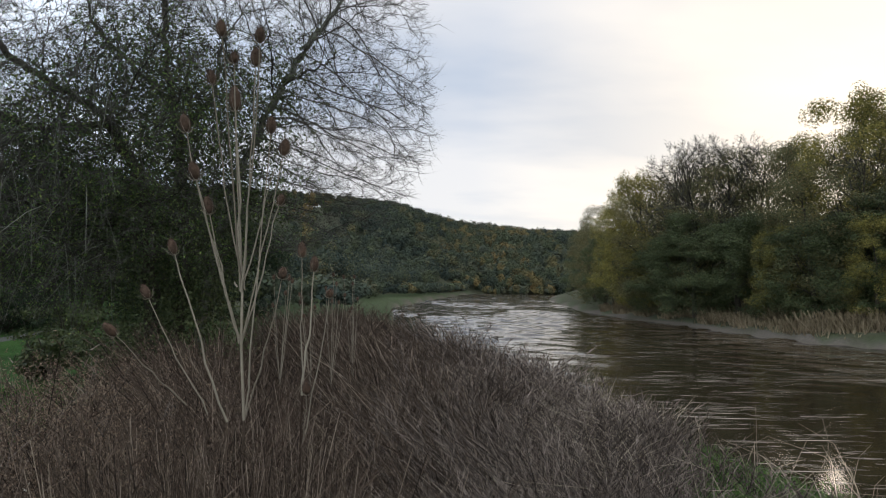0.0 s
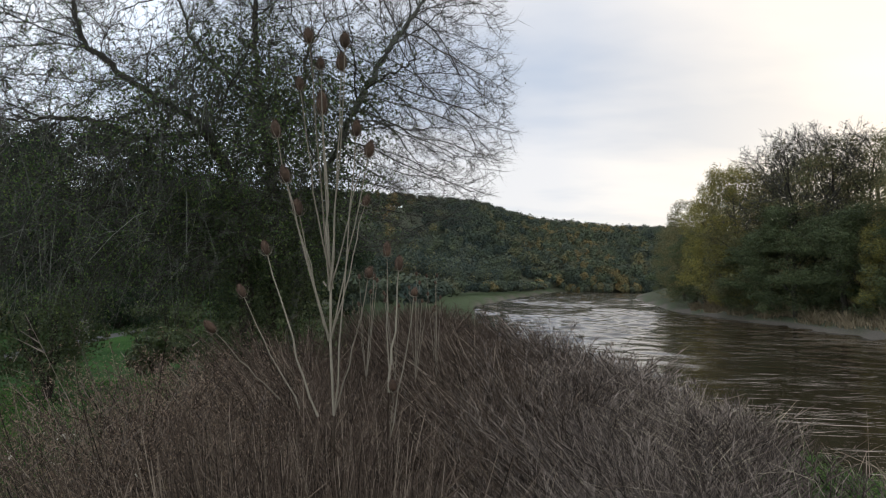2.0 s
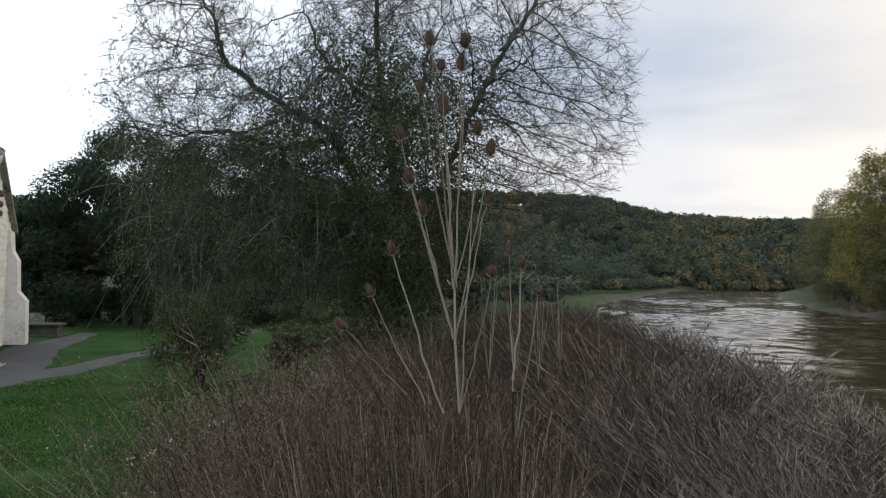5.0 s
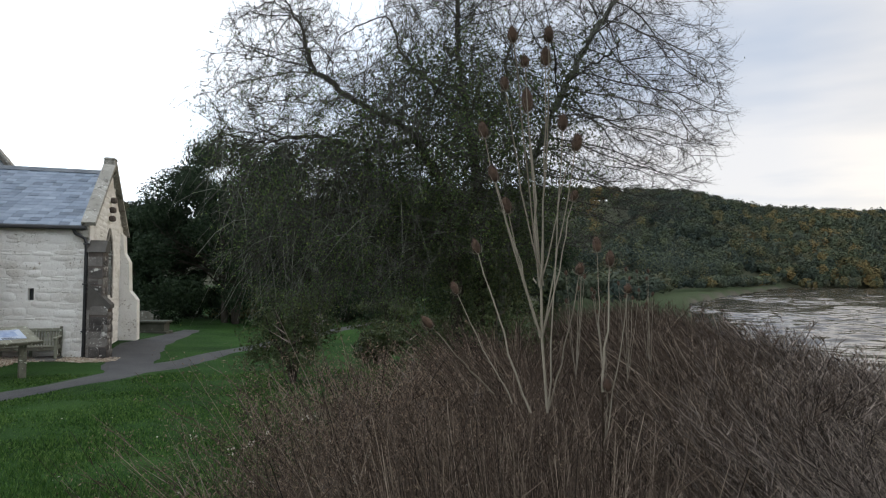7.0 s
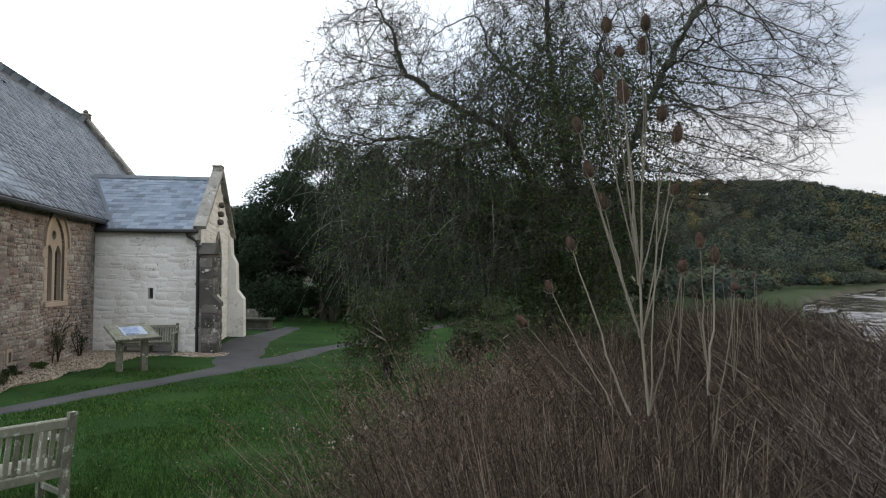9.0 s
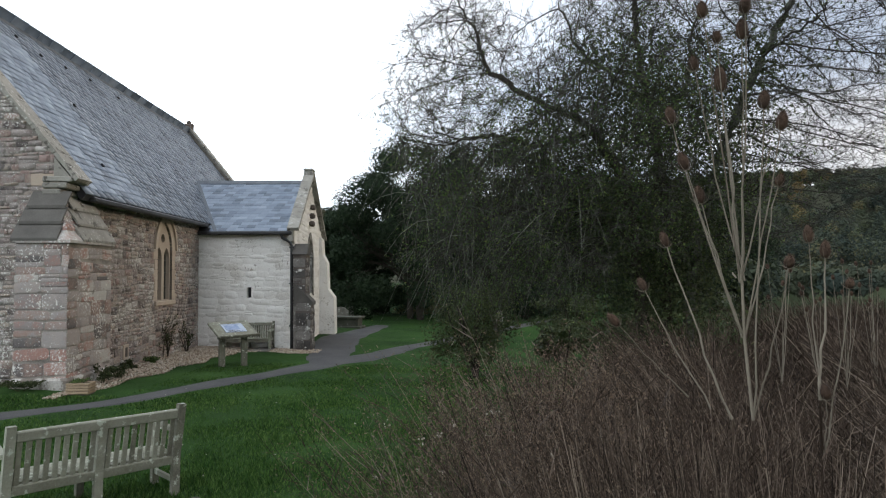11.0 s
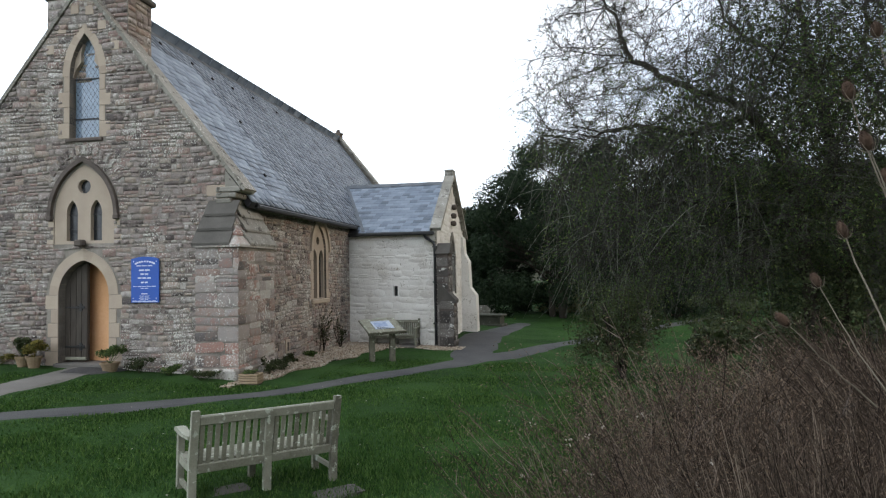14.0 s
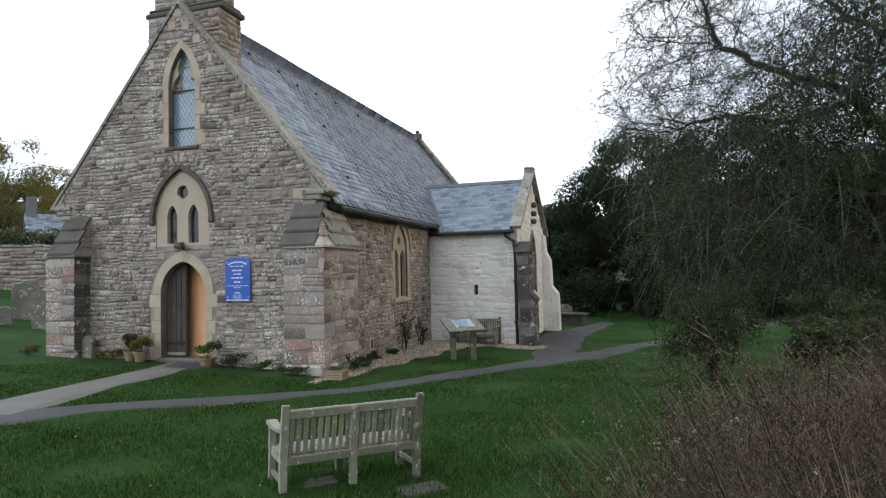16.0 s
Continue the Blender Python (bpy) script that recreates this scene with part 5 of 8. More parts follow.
# broad coping of the chapel gable
for sgn, ye in ((1, CY0 - 0.2), (-1, CY1 + 0.2)):
    a, b = Vector((0, ye, C_EAVE - 0.05)), Vector((0, CYM, C_APEX + 0.3))
    d, L = (b - a).normalized(), (b - a).length
    nrm = Vector((0, -sgn * abs(d.z), abs(d.y)))
    for k in range(6):
        p, q = a + d * (L * k / 6 + 0.004), a + d * (L * (k + 1) / 6 - 0.004)
        bm = bmesh.new()
        vs = [[bm.verts.new((x, c.y, c.z)) for c in (p, q, q + nrm * 0.12, p + nrm * 0.12)] for x in (CX1 - 0.2, CX1 + 0.18)]
        bm.faces.new(vs[0]), bm.faces.new(vs[1][::-1])
        for i in range(4):
            j = (i + 1) % 4
            bm.faces.new((vs[0][i], vs[1][i], vs[1][j], vs[0][j]))
        part("coping_stone", bm, M_COPING, chapel, "pale lichened coping slab")
part("wall", prism([(CY0 + 0.0, C_EAVE - 0.4), (CYM, C_APEX - 0.2), (CYM, C_APEX + 0.29), (CY0 - 0.18, C_EAVE - 0.05), (CY0 - 0.18, C_EAVE - 0.4)], -(CX1 - 0.19), -(CX1 - 0.01), lambda s, z, d: (-d, s, z)), M_COPING, chapel)
bm = box((CX1 - 0.19, CYM - 0.22, C_APEX + 0.1), (CX1 + 0.16, CYM + 0.22, C_APEX + 0.46), 0.03)
add_box(bm, (CX1 - 0.21, CYM - 0.25, C_APEX + 0.44), (CX1 + 0.18, CYM + 0.25, C_APEX + 0.53), 0.04)
part("apex_stone", bm, M_COPING, chapel, "lichened block on the gable's point")
part("gutter", box((nave_x(ce.z) - 0.2, ce.y - 0.1, ce.z - 0.12), (CX1 - 0.05, ce.y + 0.03, ce.z + 0.0), 0.03), M_IRON, chapel, "black gutter")
px_, py_ = CX1 - 0.06, CY0 - 0.08
pipe_run(chapel, "downpipe", [(px_ - 0.35, ce.y - 0.04, ce.z - 0.1), (px_ - 0.3, ce.y, ce.z - 0.22), (px_ - 0.05, py_ - 0.06, ce.z - 0.36), (px_, py_ - 0.06, ce.z - 0.5), (px_, py_ - 0.06, 2.0), (px_, py_ - 0.06, -0.3)], 0.05, M_IRON, "black cast iron downpipe")
for z in (0.5, 1.9, 3.1):
    part("pipe_bracket", box((px_ - 0.08, py_ - 0.12, z), (px_ + 0.08, py_ + 0.08, z + 0.05), 0.01), M_IRON, chapel)
part("vent", box((SIDE_R - 0.02, 3.38, 0.13), (SIDE_R + 0.035, 3.66, 0.5), 0.01), M_DRESSED, church, "pale stone air vent")
part("vent_grille", box((SIDE_R + 0.03, 3.47, 0.2), (SIDE_R + 0.045, 3.57, 0.43)), M_HOOD, church)
part("valley", prism([(nave_x(ce.z) - 0.02, ce.y), (nave_x(C_APEX) - 0.02, CYM), (nave_x(C_APEX) + 0.1, CYM), (nave_x(ce.z) + 0.1, ce.y)], 0, 1, lambda s, y, d: (s, y, ce.z + (C_APEX - ce.z) * (y - ce.y) / (CYM - ce.y) + 0.035 + 0.012 * d)), M_RIDGE, chapel, "lead valley")


# ---- paths and gravel ----
PATH_LINE = [(-10.4, -7.5), (-11.1, -4.2), (-11.6, -1.2), (-11.8, 0.1), (-11.78, 1.5), (-11.78, 2.9), (-11.85, 4.3), (-12.4, 5.9), (-12.98, 7.3), (-13.3, 8.6), (-13.85, 10.1), (-14.7, 12.3), (-15.3, 14.2), (-16.1, 16.2), (-17.5, 22.2), (-18.6, 27.5), (-19.6, 33.0)]
PATH_WIDE = [1.3, 1.25, 1.15, 0.9, 0.75, 0.7, 0.62, 0.66, 0.74, 0.8, 1.1, 1.35, 1.1, 1.0, 1.05, 1.1, 1.1]
strip("path", M_ASPHALT, PATH_LINE, PATH_WIDE, "narrow worn asphalt path across the lawn", "path")
FORK_LINE = [(-13.75, 10.2), (-14.5, 11.2), (-15.9, 12.5), (-17.7, 14.1), (-19.8, 16.1), (-21.2, 18.3), (-23.4, 21.6)]
FORK_WIDE = [0.5, 1.1, 1.6, 1.9, 2.0, 1.5, 0.9]
strip("path", M_ASPHALT, FORK_LINE, FORK_WIDE, "branch of the asphalt path round the chapel", "path", lift=0.016)
DOOR_LINE = [(-11.9, -1.65), (-13.3, -0.75), (-15.0, 0.62), (-16.75, 1.95)]
DOOR_WIDE = [1.5, 1.15, 1.1, 1.25]
strip("path", M_PAVING, DOOR_LINE, DOOR_WIDE, "pale stone path up to the church door", "path", lift=0.02)
strip("path", M_ASPHALT, [(-15.9, 1.5), (-16.4, 1.95), (-16.95, 2.4)], [1.0, 1.5, 1.7], "dark asphalt apron before the church door", "path", lift=0.03)


def off_paths(x, y):
    """How far points lie outside every path's edge."""
    best = np.full(np.shape(x), 9.0)
    for line, wide in ((PATH_LINE, PATH_WIDE), (FORK_LINE, FORK_WIDE), (DOOR_LINE, DOOR_WIDE)):
        for (x0, y0), (x1, y1), w0, w1 in zip(line, line[1:], wide, wide[1:]):
            dx, dy = x1 - x0, y1 - y0
            t = np.clip(((x - x0) * dx + (y - y0) * dy) / (dx * dx + dy * dy), 0, 1)
            best = np.minimum(best, np.hypot(x - x0 - t * dx, y - y0 - t * dy) - (w0 + (w1 - w0) * t) / 2)
    return best


def gravel_bed():
    rng = np.random.default_rng(31)
    pts = []
    while len(pts) < 9000:
        if rng.random() < 0.68:
            x, y = rng.uniform(-0.5, 1.25), rng.uniform(-0.9, 8.7)
            lim = 0.45 + 0.1 * y + 0.12 * math.sin(y * 3)
            if x > lim or (x < 0.05 and y < 1.8) or (x < 0.05 and y < 0):
                continue
        else:
            x, y = rng.uniform(-0.5, 3.6), rng.uniform(7.3, 8.7)
            if y < 7.6 + 0.15 * math.sin(x * 4):
                continue
        pts.append((x, y))
    pts = np.array(pts)
    w = np.c_[pts[:, 0] * CA - pts[:, 1] * SA + CHURCH.x, pts[:, 0] * SA + pts[:, 1] * CA + CHURCH.y]
    z = land(w[:, 0], w[:, 1]) + rng.uniform(0.0, 0.03, len(w))
    base = np.array([(1, 0, 0), (0, 1, 0), (-1, 0, 0), (0, -1, 0), (0, 0, 0.8), (0, 0, -0.8)], float)
    f = np.array([(0, 1, 4), (1, 2, 4), (2, 3, 4), (3, 0, 4), (1, 0, 5), (2, 1, 5), (3, 2, 5), (0, 3, 5)])
    n = len(w)
    ang = rng.uniform(0, 6.28, n)
    sc = rng.uniform(0.015, 0.04, (n, 1, 3))
    b = base[None] * sc
    x = b[:, :, 0] * np.cos(ang)[:, None] - b[:, :, 1] * np.sin(ang)[:, None]
    y = b[:, :, 0] * np.sin(ang)[:, None] + b[:, :, 1] * np.cos(ang)[:, None]
    V = np.stack([x + w[:, 0:1], y + w[:, 1:2], b[:, :, 2] + z[:, None]], -1).reshape(-1, 3)
    F = (f[None] + 6 * np.arange(n)[:, None, None]).reshape(-1, 3)
    solo("gravel", mesh_from("gravel", V, F, M_GRAVEL), None, "strip of pale flint gravel along the church walls", "gravel", kind="stuff")


gravel_bed()


# ---- garden seats ----
def make_bench(m, label):
    ob = thing("bench", label, "bench", m, group="slatted garden benches")
    W, D = 1.45, 0.52
    lean = lambda z: -0.10 * max(z - 0.36, 0) / 0.53
    for x in (0, W / 2, W):
        bm = bmesh.new()
        vs = []
        for z in (-0.1, 0.36, 0.9 if x != W / 2 else 0.82):
            y = lean(z)
            vs.append([bm.verts.new((x + sx, y + sy, z)) for sx, sy in ((-0.036, -0.03), (0.036, -0.03), (0.036, 0.035), (-0.036, 0.035))])
        for a, b in zip(vs, vs[1:]):
            for i in range(4):
                bm.faces.new((a[i], a[(i + 1) % 4], b[(i + 1) % 4], b[i]))
        bm.faces.new(vs[0][::-1]), bm.faces.new(vs[-1])
        part("back_post", bm, M_WOOD, ob)
    tilt = Matrix.Translation((0, 0, 0.36)) @ Matrix.Rotation(math.atan(0.10 / 0.53), 4, "X") @ Matrix.Translation((0, 0, -0.36))
    part("top_rail", box((0.036, -0.025, 0.765), (W - 0.036, 0.022, 0.86), 0.01, tilt), M_WOOD, ob, "lichened top rail")
    part("lower_rail", box((0.036, -0.022, 0.29), (W - 0.036, 0.02, 0.38), 0.008, tilt), M_WOOD, ob)
    for half in (0, 1):
        x0, x1 = half * W / 2 + 0.036, (half + 1) * W / 2 - 0.036
        n = 9
        for k in range(n):
            c = x0 + (x1 - x0) * (k + 0.5) / n
            part("back_slat", box((c - 0.022, -0.008, 0.37), (c + 0.022, 0.012, 0.77), 0.003, tilt), M_WOOD, ob)
    for k in range(5):
        y = 0.06 + k * 0.095
        part("seat_slat", box((-0.02, y, 0.365), (W + 0.02, y + 0.075, 0.39), 0.006), M_WOOD, ob)
    part("seat_rail", box((0.03, D - 0.06, 0.29), (W - 0.03, D - 0.025, 0.365), 0.005), M_WOOD, ob)
    for x in (0, W / 2, W):
        part("front_leg", box((x - 0.034, D - 0.07, -0.1), (x + 0.034, D, 0.60 if x != W / 2 else 0.36), 0.006), M_WOOD, ob)
        part("seat_bearer", box((x - 0.02, 0.03, 0.295), (x + 0.02, D - 0.06, 0.362), 0.004), M_WOOD, ob)
    for x in (0, W):
        part("stretcher", box((x - 0.018, 0.03, 0.1), (x + 0.018, D - 0.06, 0.15), 0.004), M_WOOD, ob)
        bm = bmesh.new()
        prof = [(-0.03, 0.66), (0.15, 0.635), (0.32, 0.635), (0.46, 0.655), (0.57, 0.64), (0.59, 0.615), (0.56, 0.60), (0.3, 0.595), (-0.03, 0.62)]
        a = [bm.verts.new((x - 0.045, y, z)) for y, z in prof]
        b = [bm.verts.new((x + 0.045, y, z)) for y, z in prof]
        bm.faces.new(a), bm.faces.new(b[::-1])
        for i in range(len(prof)):
            j = (i + 1) % len(prof)
            bm.faces.new((a[i], a[j], b[j], b[i]))
        part("armrest", bm, M_WOOD, ob, "curved lichened armrest")
    return ob


bench_turn = 89.0
bz = ground_at(-6.45, 2.36)
bench = make_bench(pose(-6.58, 1.62, bz + 0.01, 0, 1.2, bench_turn) @ Matrix.Scale(1.03, 4), "weathered grey slatted wooden bench standing on the lawn")
slab_rng = random.Random(3)
for x, y, sx, sy in ((-6.75, 1.95, 0.55, 0.28), (-6.1, 2.95, 0.5, 0.3)):
    bm = box((-sx / 2, -sy / 2, -0.05), (sx / 2, sy / 2, 0.022), 0.01)
    for v in bm.verts:
        v.co.x += slab_rng.uniform(-0.03, 0.03)
        v.co.y += slab_rng.uniform(-0.03, 0.03)
    solo("paving_slab", bm, M_WEATHER, "mossy grey stone slab sunk in the grass", "slab", "slabs under the bench", m=pose(x, y, ground_at(x, y), 0, 0, bench_turn))


def on_church(x, y, z=None, turn=0):
    p = MC @ Vector((x, y, 0))
    return pose(p.x, p.y, ground_at(p.x, p.y) if z is None else z, 0, 0, CH_TURN + turn)


wall_bench = copy_thing(bench, on_church(2.0, 8.58, turn=180))
wall_bench["label"] = "pale grey slatted bench against the whitewashed chapel wall"
solo("bench_plinth", box((-0.1, 7.75, -0.3), (2.05, 8.72, ground_at(*(MC @ Vector((1, 8.2, 0))).xy) + 0.02), 0.02), M_PAVING, "low stone plinth under the wall bench", "plinth", m=MC)


# ---- information board ----
def info_board():
    a, b = Vector((-15.26, 8.48, 0)), Vector((-15.08, 9.0, 0))
    mid = (a + b) / 2
    m = pose(mid.x, mid.y, ground_at(mid.x, mid.y), 0, 0, math.degrees(math.atan2(b.y - a.y, b.x - a.x)))
    ob = thing("info_board", "sloping information board on two thick oak posts", "information board", m)
    for x in (-0.28, 0.28):
        part("post", box((x - 0.075, -0.06, -0.1), (x + 0.075, 0.08, 0.86), 0.012), M_WOOD, ob)
    tilt = Matrix.Translation((0, 0.02, 0.97)) @ Matrix.Rotation(radians(16), 4, "Z") @ Matrix.Rotation(radians(27), 4, "X")
    part("tray", box((-0.55, -0.36, -0.05), (0.55, 0.36, 0.02), 0.012, tilt), M_WOOD, ob, "grey oak tray")
    part("rim", box((-0.58, -0.4, -0.04), (0.58, -0.36, 0.04), 0.008, tilt), M_WOOD, ob)
    panel = part("panel", box((-0.28, -0.2, 0.02), (0.3, 0.2, 0.03), 0.0, tilt), M_PANEL, ob, "pale printed panel under glass")
    part("picture", box((-0.22, -0.09, 0.03), (0.16, 0.12, 0.034), 0.0, tilt), M_PICTURE, panel, "blue printed picture")
    for k in range(3):
        part("text_bar", box((-0.22, -0.18 + k * 0.028, 0.03), (0.2 - 0.1 * k, -0.19 + k * 0.028, 0.033), 0.0, tilt), M_IRON, panel)
    part("text_bar", box((-0.22, 0.15, 0.03), (0.22, 0.175, 0.033), 0.0, tilt), M_PICTURE, panel)


info_board()


# ---- church notice board ----
def notice():
    ob = thing("notice_board", "blue painted notice board with white lettering on the church front", "notice board", MC)
    x0, x1, z0, z1 = -2.9, -2.2, 1.66, 2.66
    line = [(x0, z0), (x1, z0), (x1, z1)] + [(x1 - (x1 - x0) * k / 8, z1 + 0.05 * math.sin(math.pi * k / 8)) for k in range(1, 8)] + [(x0, z1)]
    board = part("board", prism(line, FRONT - 0.075, FRONT - 0.045, lambda s, z, d: (s, d, z)), M_BLUE, ob)
    rows = [(2.50, 0.42, 0.03), (2.40, 0.3, 0.045), (2.31, 0.22, 0.045), (2.22, 0.36, 0.045), (2.12, 0.2, 0.05), (2.03, 0.6, 0.022), (1.985, 0.2, 0.02), (1.86, 0.18, 0.035), (1.81, 0.28, 0.014), (1.785, 0.24, 0.014), (1.76, 0.3, 0.014), (1.735, 0.22, 0.014), (1.70, 0.6, 0.014)]
    for z, w, h in rows:
        c = (x0 + x1) / 2
        n = max(1, round(w / 0.13))
        for k in range(n):
            a = c - w / 2 + w * k / n
            part("text_bar", box((a, FRONT - 0.079, z - h * 0.36), (a + w / n - 0.025, FRONT - 0.075, z + h * 0.36)), M_INK, board)
    for k in range(9):
        a = math.pi * (0.2 + 0.6 * k / 8)
        part("text_bar", box((-2.55 - 0.29 * math.cos(a) - 0.022, FRONT - 0.079, 2.46 + 0.12 * math.sin(a)), (-2.55 - 0.29 * math.cos(a) + 0.022, FRONT - 0.075, 2.50 + 0.12 * math.sin(a))), M_INK, board)
    part("text_bar", box((x0 + 0.03, FRONT - 0.079, 1.674), (x1 - 0.03, FRONT - 0.075, 1.69)), M_INK, board)
    for x in (x0 + 0.06, x1 - 0.06):
        for z in (1.76, 2.6):
            part("screw", box((x - 0.012, FRONT - 0.081, z - 0.012), (x + 0.012, FRONT - 0.074, z + 0.012), 0.004), M_INK, board)
    part("batten", box((x0 + 0.04, FRONT - 0.045, z0 + 0.1), (x1 - 0.04, FRONT - 0.0, z0 + 0.16)), M_IRON, ob)
    part("batten", box((x0 + 0.04, FRONT - 0.045, z1 - 0.16), (x1 - 0.04, FRONT - 0.0, z1 - 0.1)), M_IRON, ob)


notice()


# ---- headstones, tomb ----
def headstone(x, y, w, h, turn, lean, label, style=0):
    prof = [(-w / 2, -0.2), (w / 2, -0.2), (w / 2, h * 0.8)]
    if style == 0:
        prof += [(w / 2 * math.cos(a), h * 0.8 + h * 0.2 * math.sin(a)) for a in (0.5, 1.0, 1.57, 2.14, 2.64)]
    elif style == 1:
        prof += [(w * 0.36, h * 0.84), (w * 0.25, h * 0.98), (0, h), (-w * 0.25, h * 0.98), (-w * 0.36, h * 0.84)]
    else:
        prof += [(0, h)]
    prof += [(-w / 2, h * 0.8)]
    bm = prism(prof, -0.06, 0.06, lambda s, z, d: (s, d, z))
    bmesh.ops.bevel(bm, geom=bm.edges[:], offset=0.012, segments=1, affect="EDGES")
    return solo("headstone", bm, M_GRAVE, label, "headstone", "churchyard headstones", m=pose(x, y, ground_at(x, y), lean, lean * 0.5, turn))


def polar(az, d):
    return -d * math.sin(radians(az)), d * math.cos(radians(az))


for az, d, w, h, turn, lean, st, lab in ((36.75, 30.5, 0.42, 0.85, 30, 2, 0, "grey headstone with a pale worn face"), (95.1, 27, 0.8, 1.3, 80, 3, 0, "tall lichened headstone in sloping grass"), (93.9, 24.5, 0.6, 1.3, 85, -8, 0, "pale leaning headstone with mossy relief"), (94.5, 29, 0.5, 1.2, 80, 2, 1, "narrow shouldered headstone beside a taller one"), (96.3, 25.5, 0.42, 0.6, 80, 4, 0, "small lichened headstone in the grass"), (51.0, 34, 0.9, 0.75, 45, 3, 1, "dark weathered headstone under the yew"), (52.0, 36, 0.45, 0.8, 40, 2, 0, "narrow headstone under the yew"), (50.2, 37, 0.6, 0.7, 50, -4, 0, "mossy leaning headstone under the yew"), (40.3, 38, 0.6, 0.85, 40, 5, 0, "dim headstone in the hedge's shade")):
    x, y = polar(az, d)
    headstone(x, y, w, h, turn, lean, lab, st)
gx, gy = (MC @ Vector((-6.95, 0.25, 0))).xy
headstone(gx, gy, 0.34, 0.55, CH_TURN, -6, "small lichened stone leaning on the church wall", 0)


def chest_tomb():
    x, y = polar(50.3, 30.5)
    ob = thing("chest_tomb", "low mossy stone chest tomb in the grass", "tomb", pose(x, y, ground_at(x, y), 0, 0, 30))
    part("base", box((-0.75, -0.42, -0.2), (0.75, 0.42, 0.08), 0.02), M_TOMB, ob)
    part("chest", box((-0.62, -0.32, 0.08), (0.62, 0.32, 0.42), 0.015), M_TOMB, ob)
    part("lid", box((-0.72, -0.4, 0.42), (0.72, 0.4, 0.53), 0.025), M_TOMB, ob, "worn overhanging lid")


chest_tomb()


# ---- churchyard wall and the house behind it ----
def yard_wall():
    a, b = Vector((*polar(88.0, 36), 0)), Vector((*polar(104, 40), 0))
    L = (b - a).length
    d = (b - a).normalized()
    out = Vector((d.y, -d.x, 0))
    if out.dot(-a) < 0:
        out = -out
    z0 = min(ground_at(a.x, a.y), ground_at(b.x, b.y))
    ob = thing("churchyard_wall", "old rubble stone boundary wall of the churchyard", "wall", kind="structure")
    m = wall_frame((a.x, a.y, z0), d, out)
    top = EYE + 37 * math.tan(radians(2.75)) - z0
    core = part("core", box((0, -0.6, -0.45), (L, top, 0.0), m=m), M_MORTAR, ob)
    rng = np.random.default_rng(41)
    lay(core, "stone", rubble(rng, [(0, -0.5), (L, -0.5), (L, top), (0, top)], [], (0.12, 0.26), (0.2, 0.7)), m, M_STONE, rng, (0.01, 0.04))
    n = 26
    for k in range(n):
        part("coping_stone", box((L * k / n + 0.01, top, -0.5), (L * (k + 1) / n - 0.01, top + rng.uniform(0.1, 0.16), 0.05), 0.03, m), M_COPING, ob)


yard_wall()


def house():
    x, y = polar(92.0, 62)
    g = ground_at(x, y)
    ob = thing("house", "distant stone house with grey slate roof and chimneys", "house", pose(x, y, g, 0, 0, 97))
    top = EYE + 62 * math.tan(radians(5.15)) - g
    eave = top - 1.7
    part("wall", box((-3.1, -3, -1), (3.1, 3, eave)), M_STONE, ob)
    roof = part("roof", prism([(-3.4, eave - 0.1), (0, top), (3.4, eave - 0.1), (3.3, eave - 0.3), (0, top - 0.25), (-3.3, eave - 0.3)], -3.4, 3.4, lambda s, z, d: (d, s, z)), M_SLATE, ob, "grey slate roof")
    slate_roof(roof, slope_frame((0, -3.45, eave - 0.1), (0, 0, top + 0.02), (1, 0, 0)), [(-3.4, 0), (3.4, 0), (3.4, math.hypot(3.4, top - eave)), (-3.4, math.hypot(3.4, top - eave))], np.random.default_rng(2), 0.4, 0.5)
    for cx in (-2.9, 2.9):
        part("chimney", box((cx - 0.38, -0.4, top - 0.8), (cx + 0.38, 0.4, top + 1.5), 0.04), M_RIDGE, ob)
    for cx in (-1.5, 1.5):
        w = part("window", box((cx - 0.55, -3.05, 1.0), (cx + 0.55, -2.98, 2.4)), M_DRESSED, ob)
        part("pane", box((cx - 0.45, -3.07, 1.1), (cx + 0.45, -3.04, 2.3)), M_GLASS, w)
    return ob


house()


# ---- plants ----
def tubes_n(P, R, sides=3):
    """Many tubes of as many points each: P is n x k x 3, R is n x k."""
    n, k = P.shape[:2]
    t = np.gradient(P, axis=1)
    t /= np.linalg.norm(t, axis=2, keepdims=True) + 1e-9
    ref = np.where(np.abs(t[..., 2:3]) > 0.9, [1.0, 0, 0], [0, 0, 1.0])
    a = np.cross(t, ref)
    a /= np.linalg.norm(a, axis=2, keepdims=True) + 1e-9
    b = np.cross(t, a)
    ang = np.arange(sides) * 2 * np.pi / sides
    V = P[:, :, None] + R[:, :, None, None] * (np.cos(ang)[:, None] * a[:, :, None] + np.sin(ang)[:, None] * b[:, :, None])
    i = (np.arange(n)[:, None, None] * k + np.arange(k - 1)[None, :, None]) * sides
    s = np.arange(sides)[None, None, :]
    s2 = (s + 1) % sides
    F = np.stack([i + s, i + s2, i + sides + s2, i + sides + s], -1).reshape(-1, 4)
    return V.reshape(-1, 3), F


def join(*vf):
    V, F, k = [], [], 0
    for v, f in vf:
        V.append(v), F.append(f + k)
        k += len(v)
    return np.concatenate(V), np.concatenate(F)


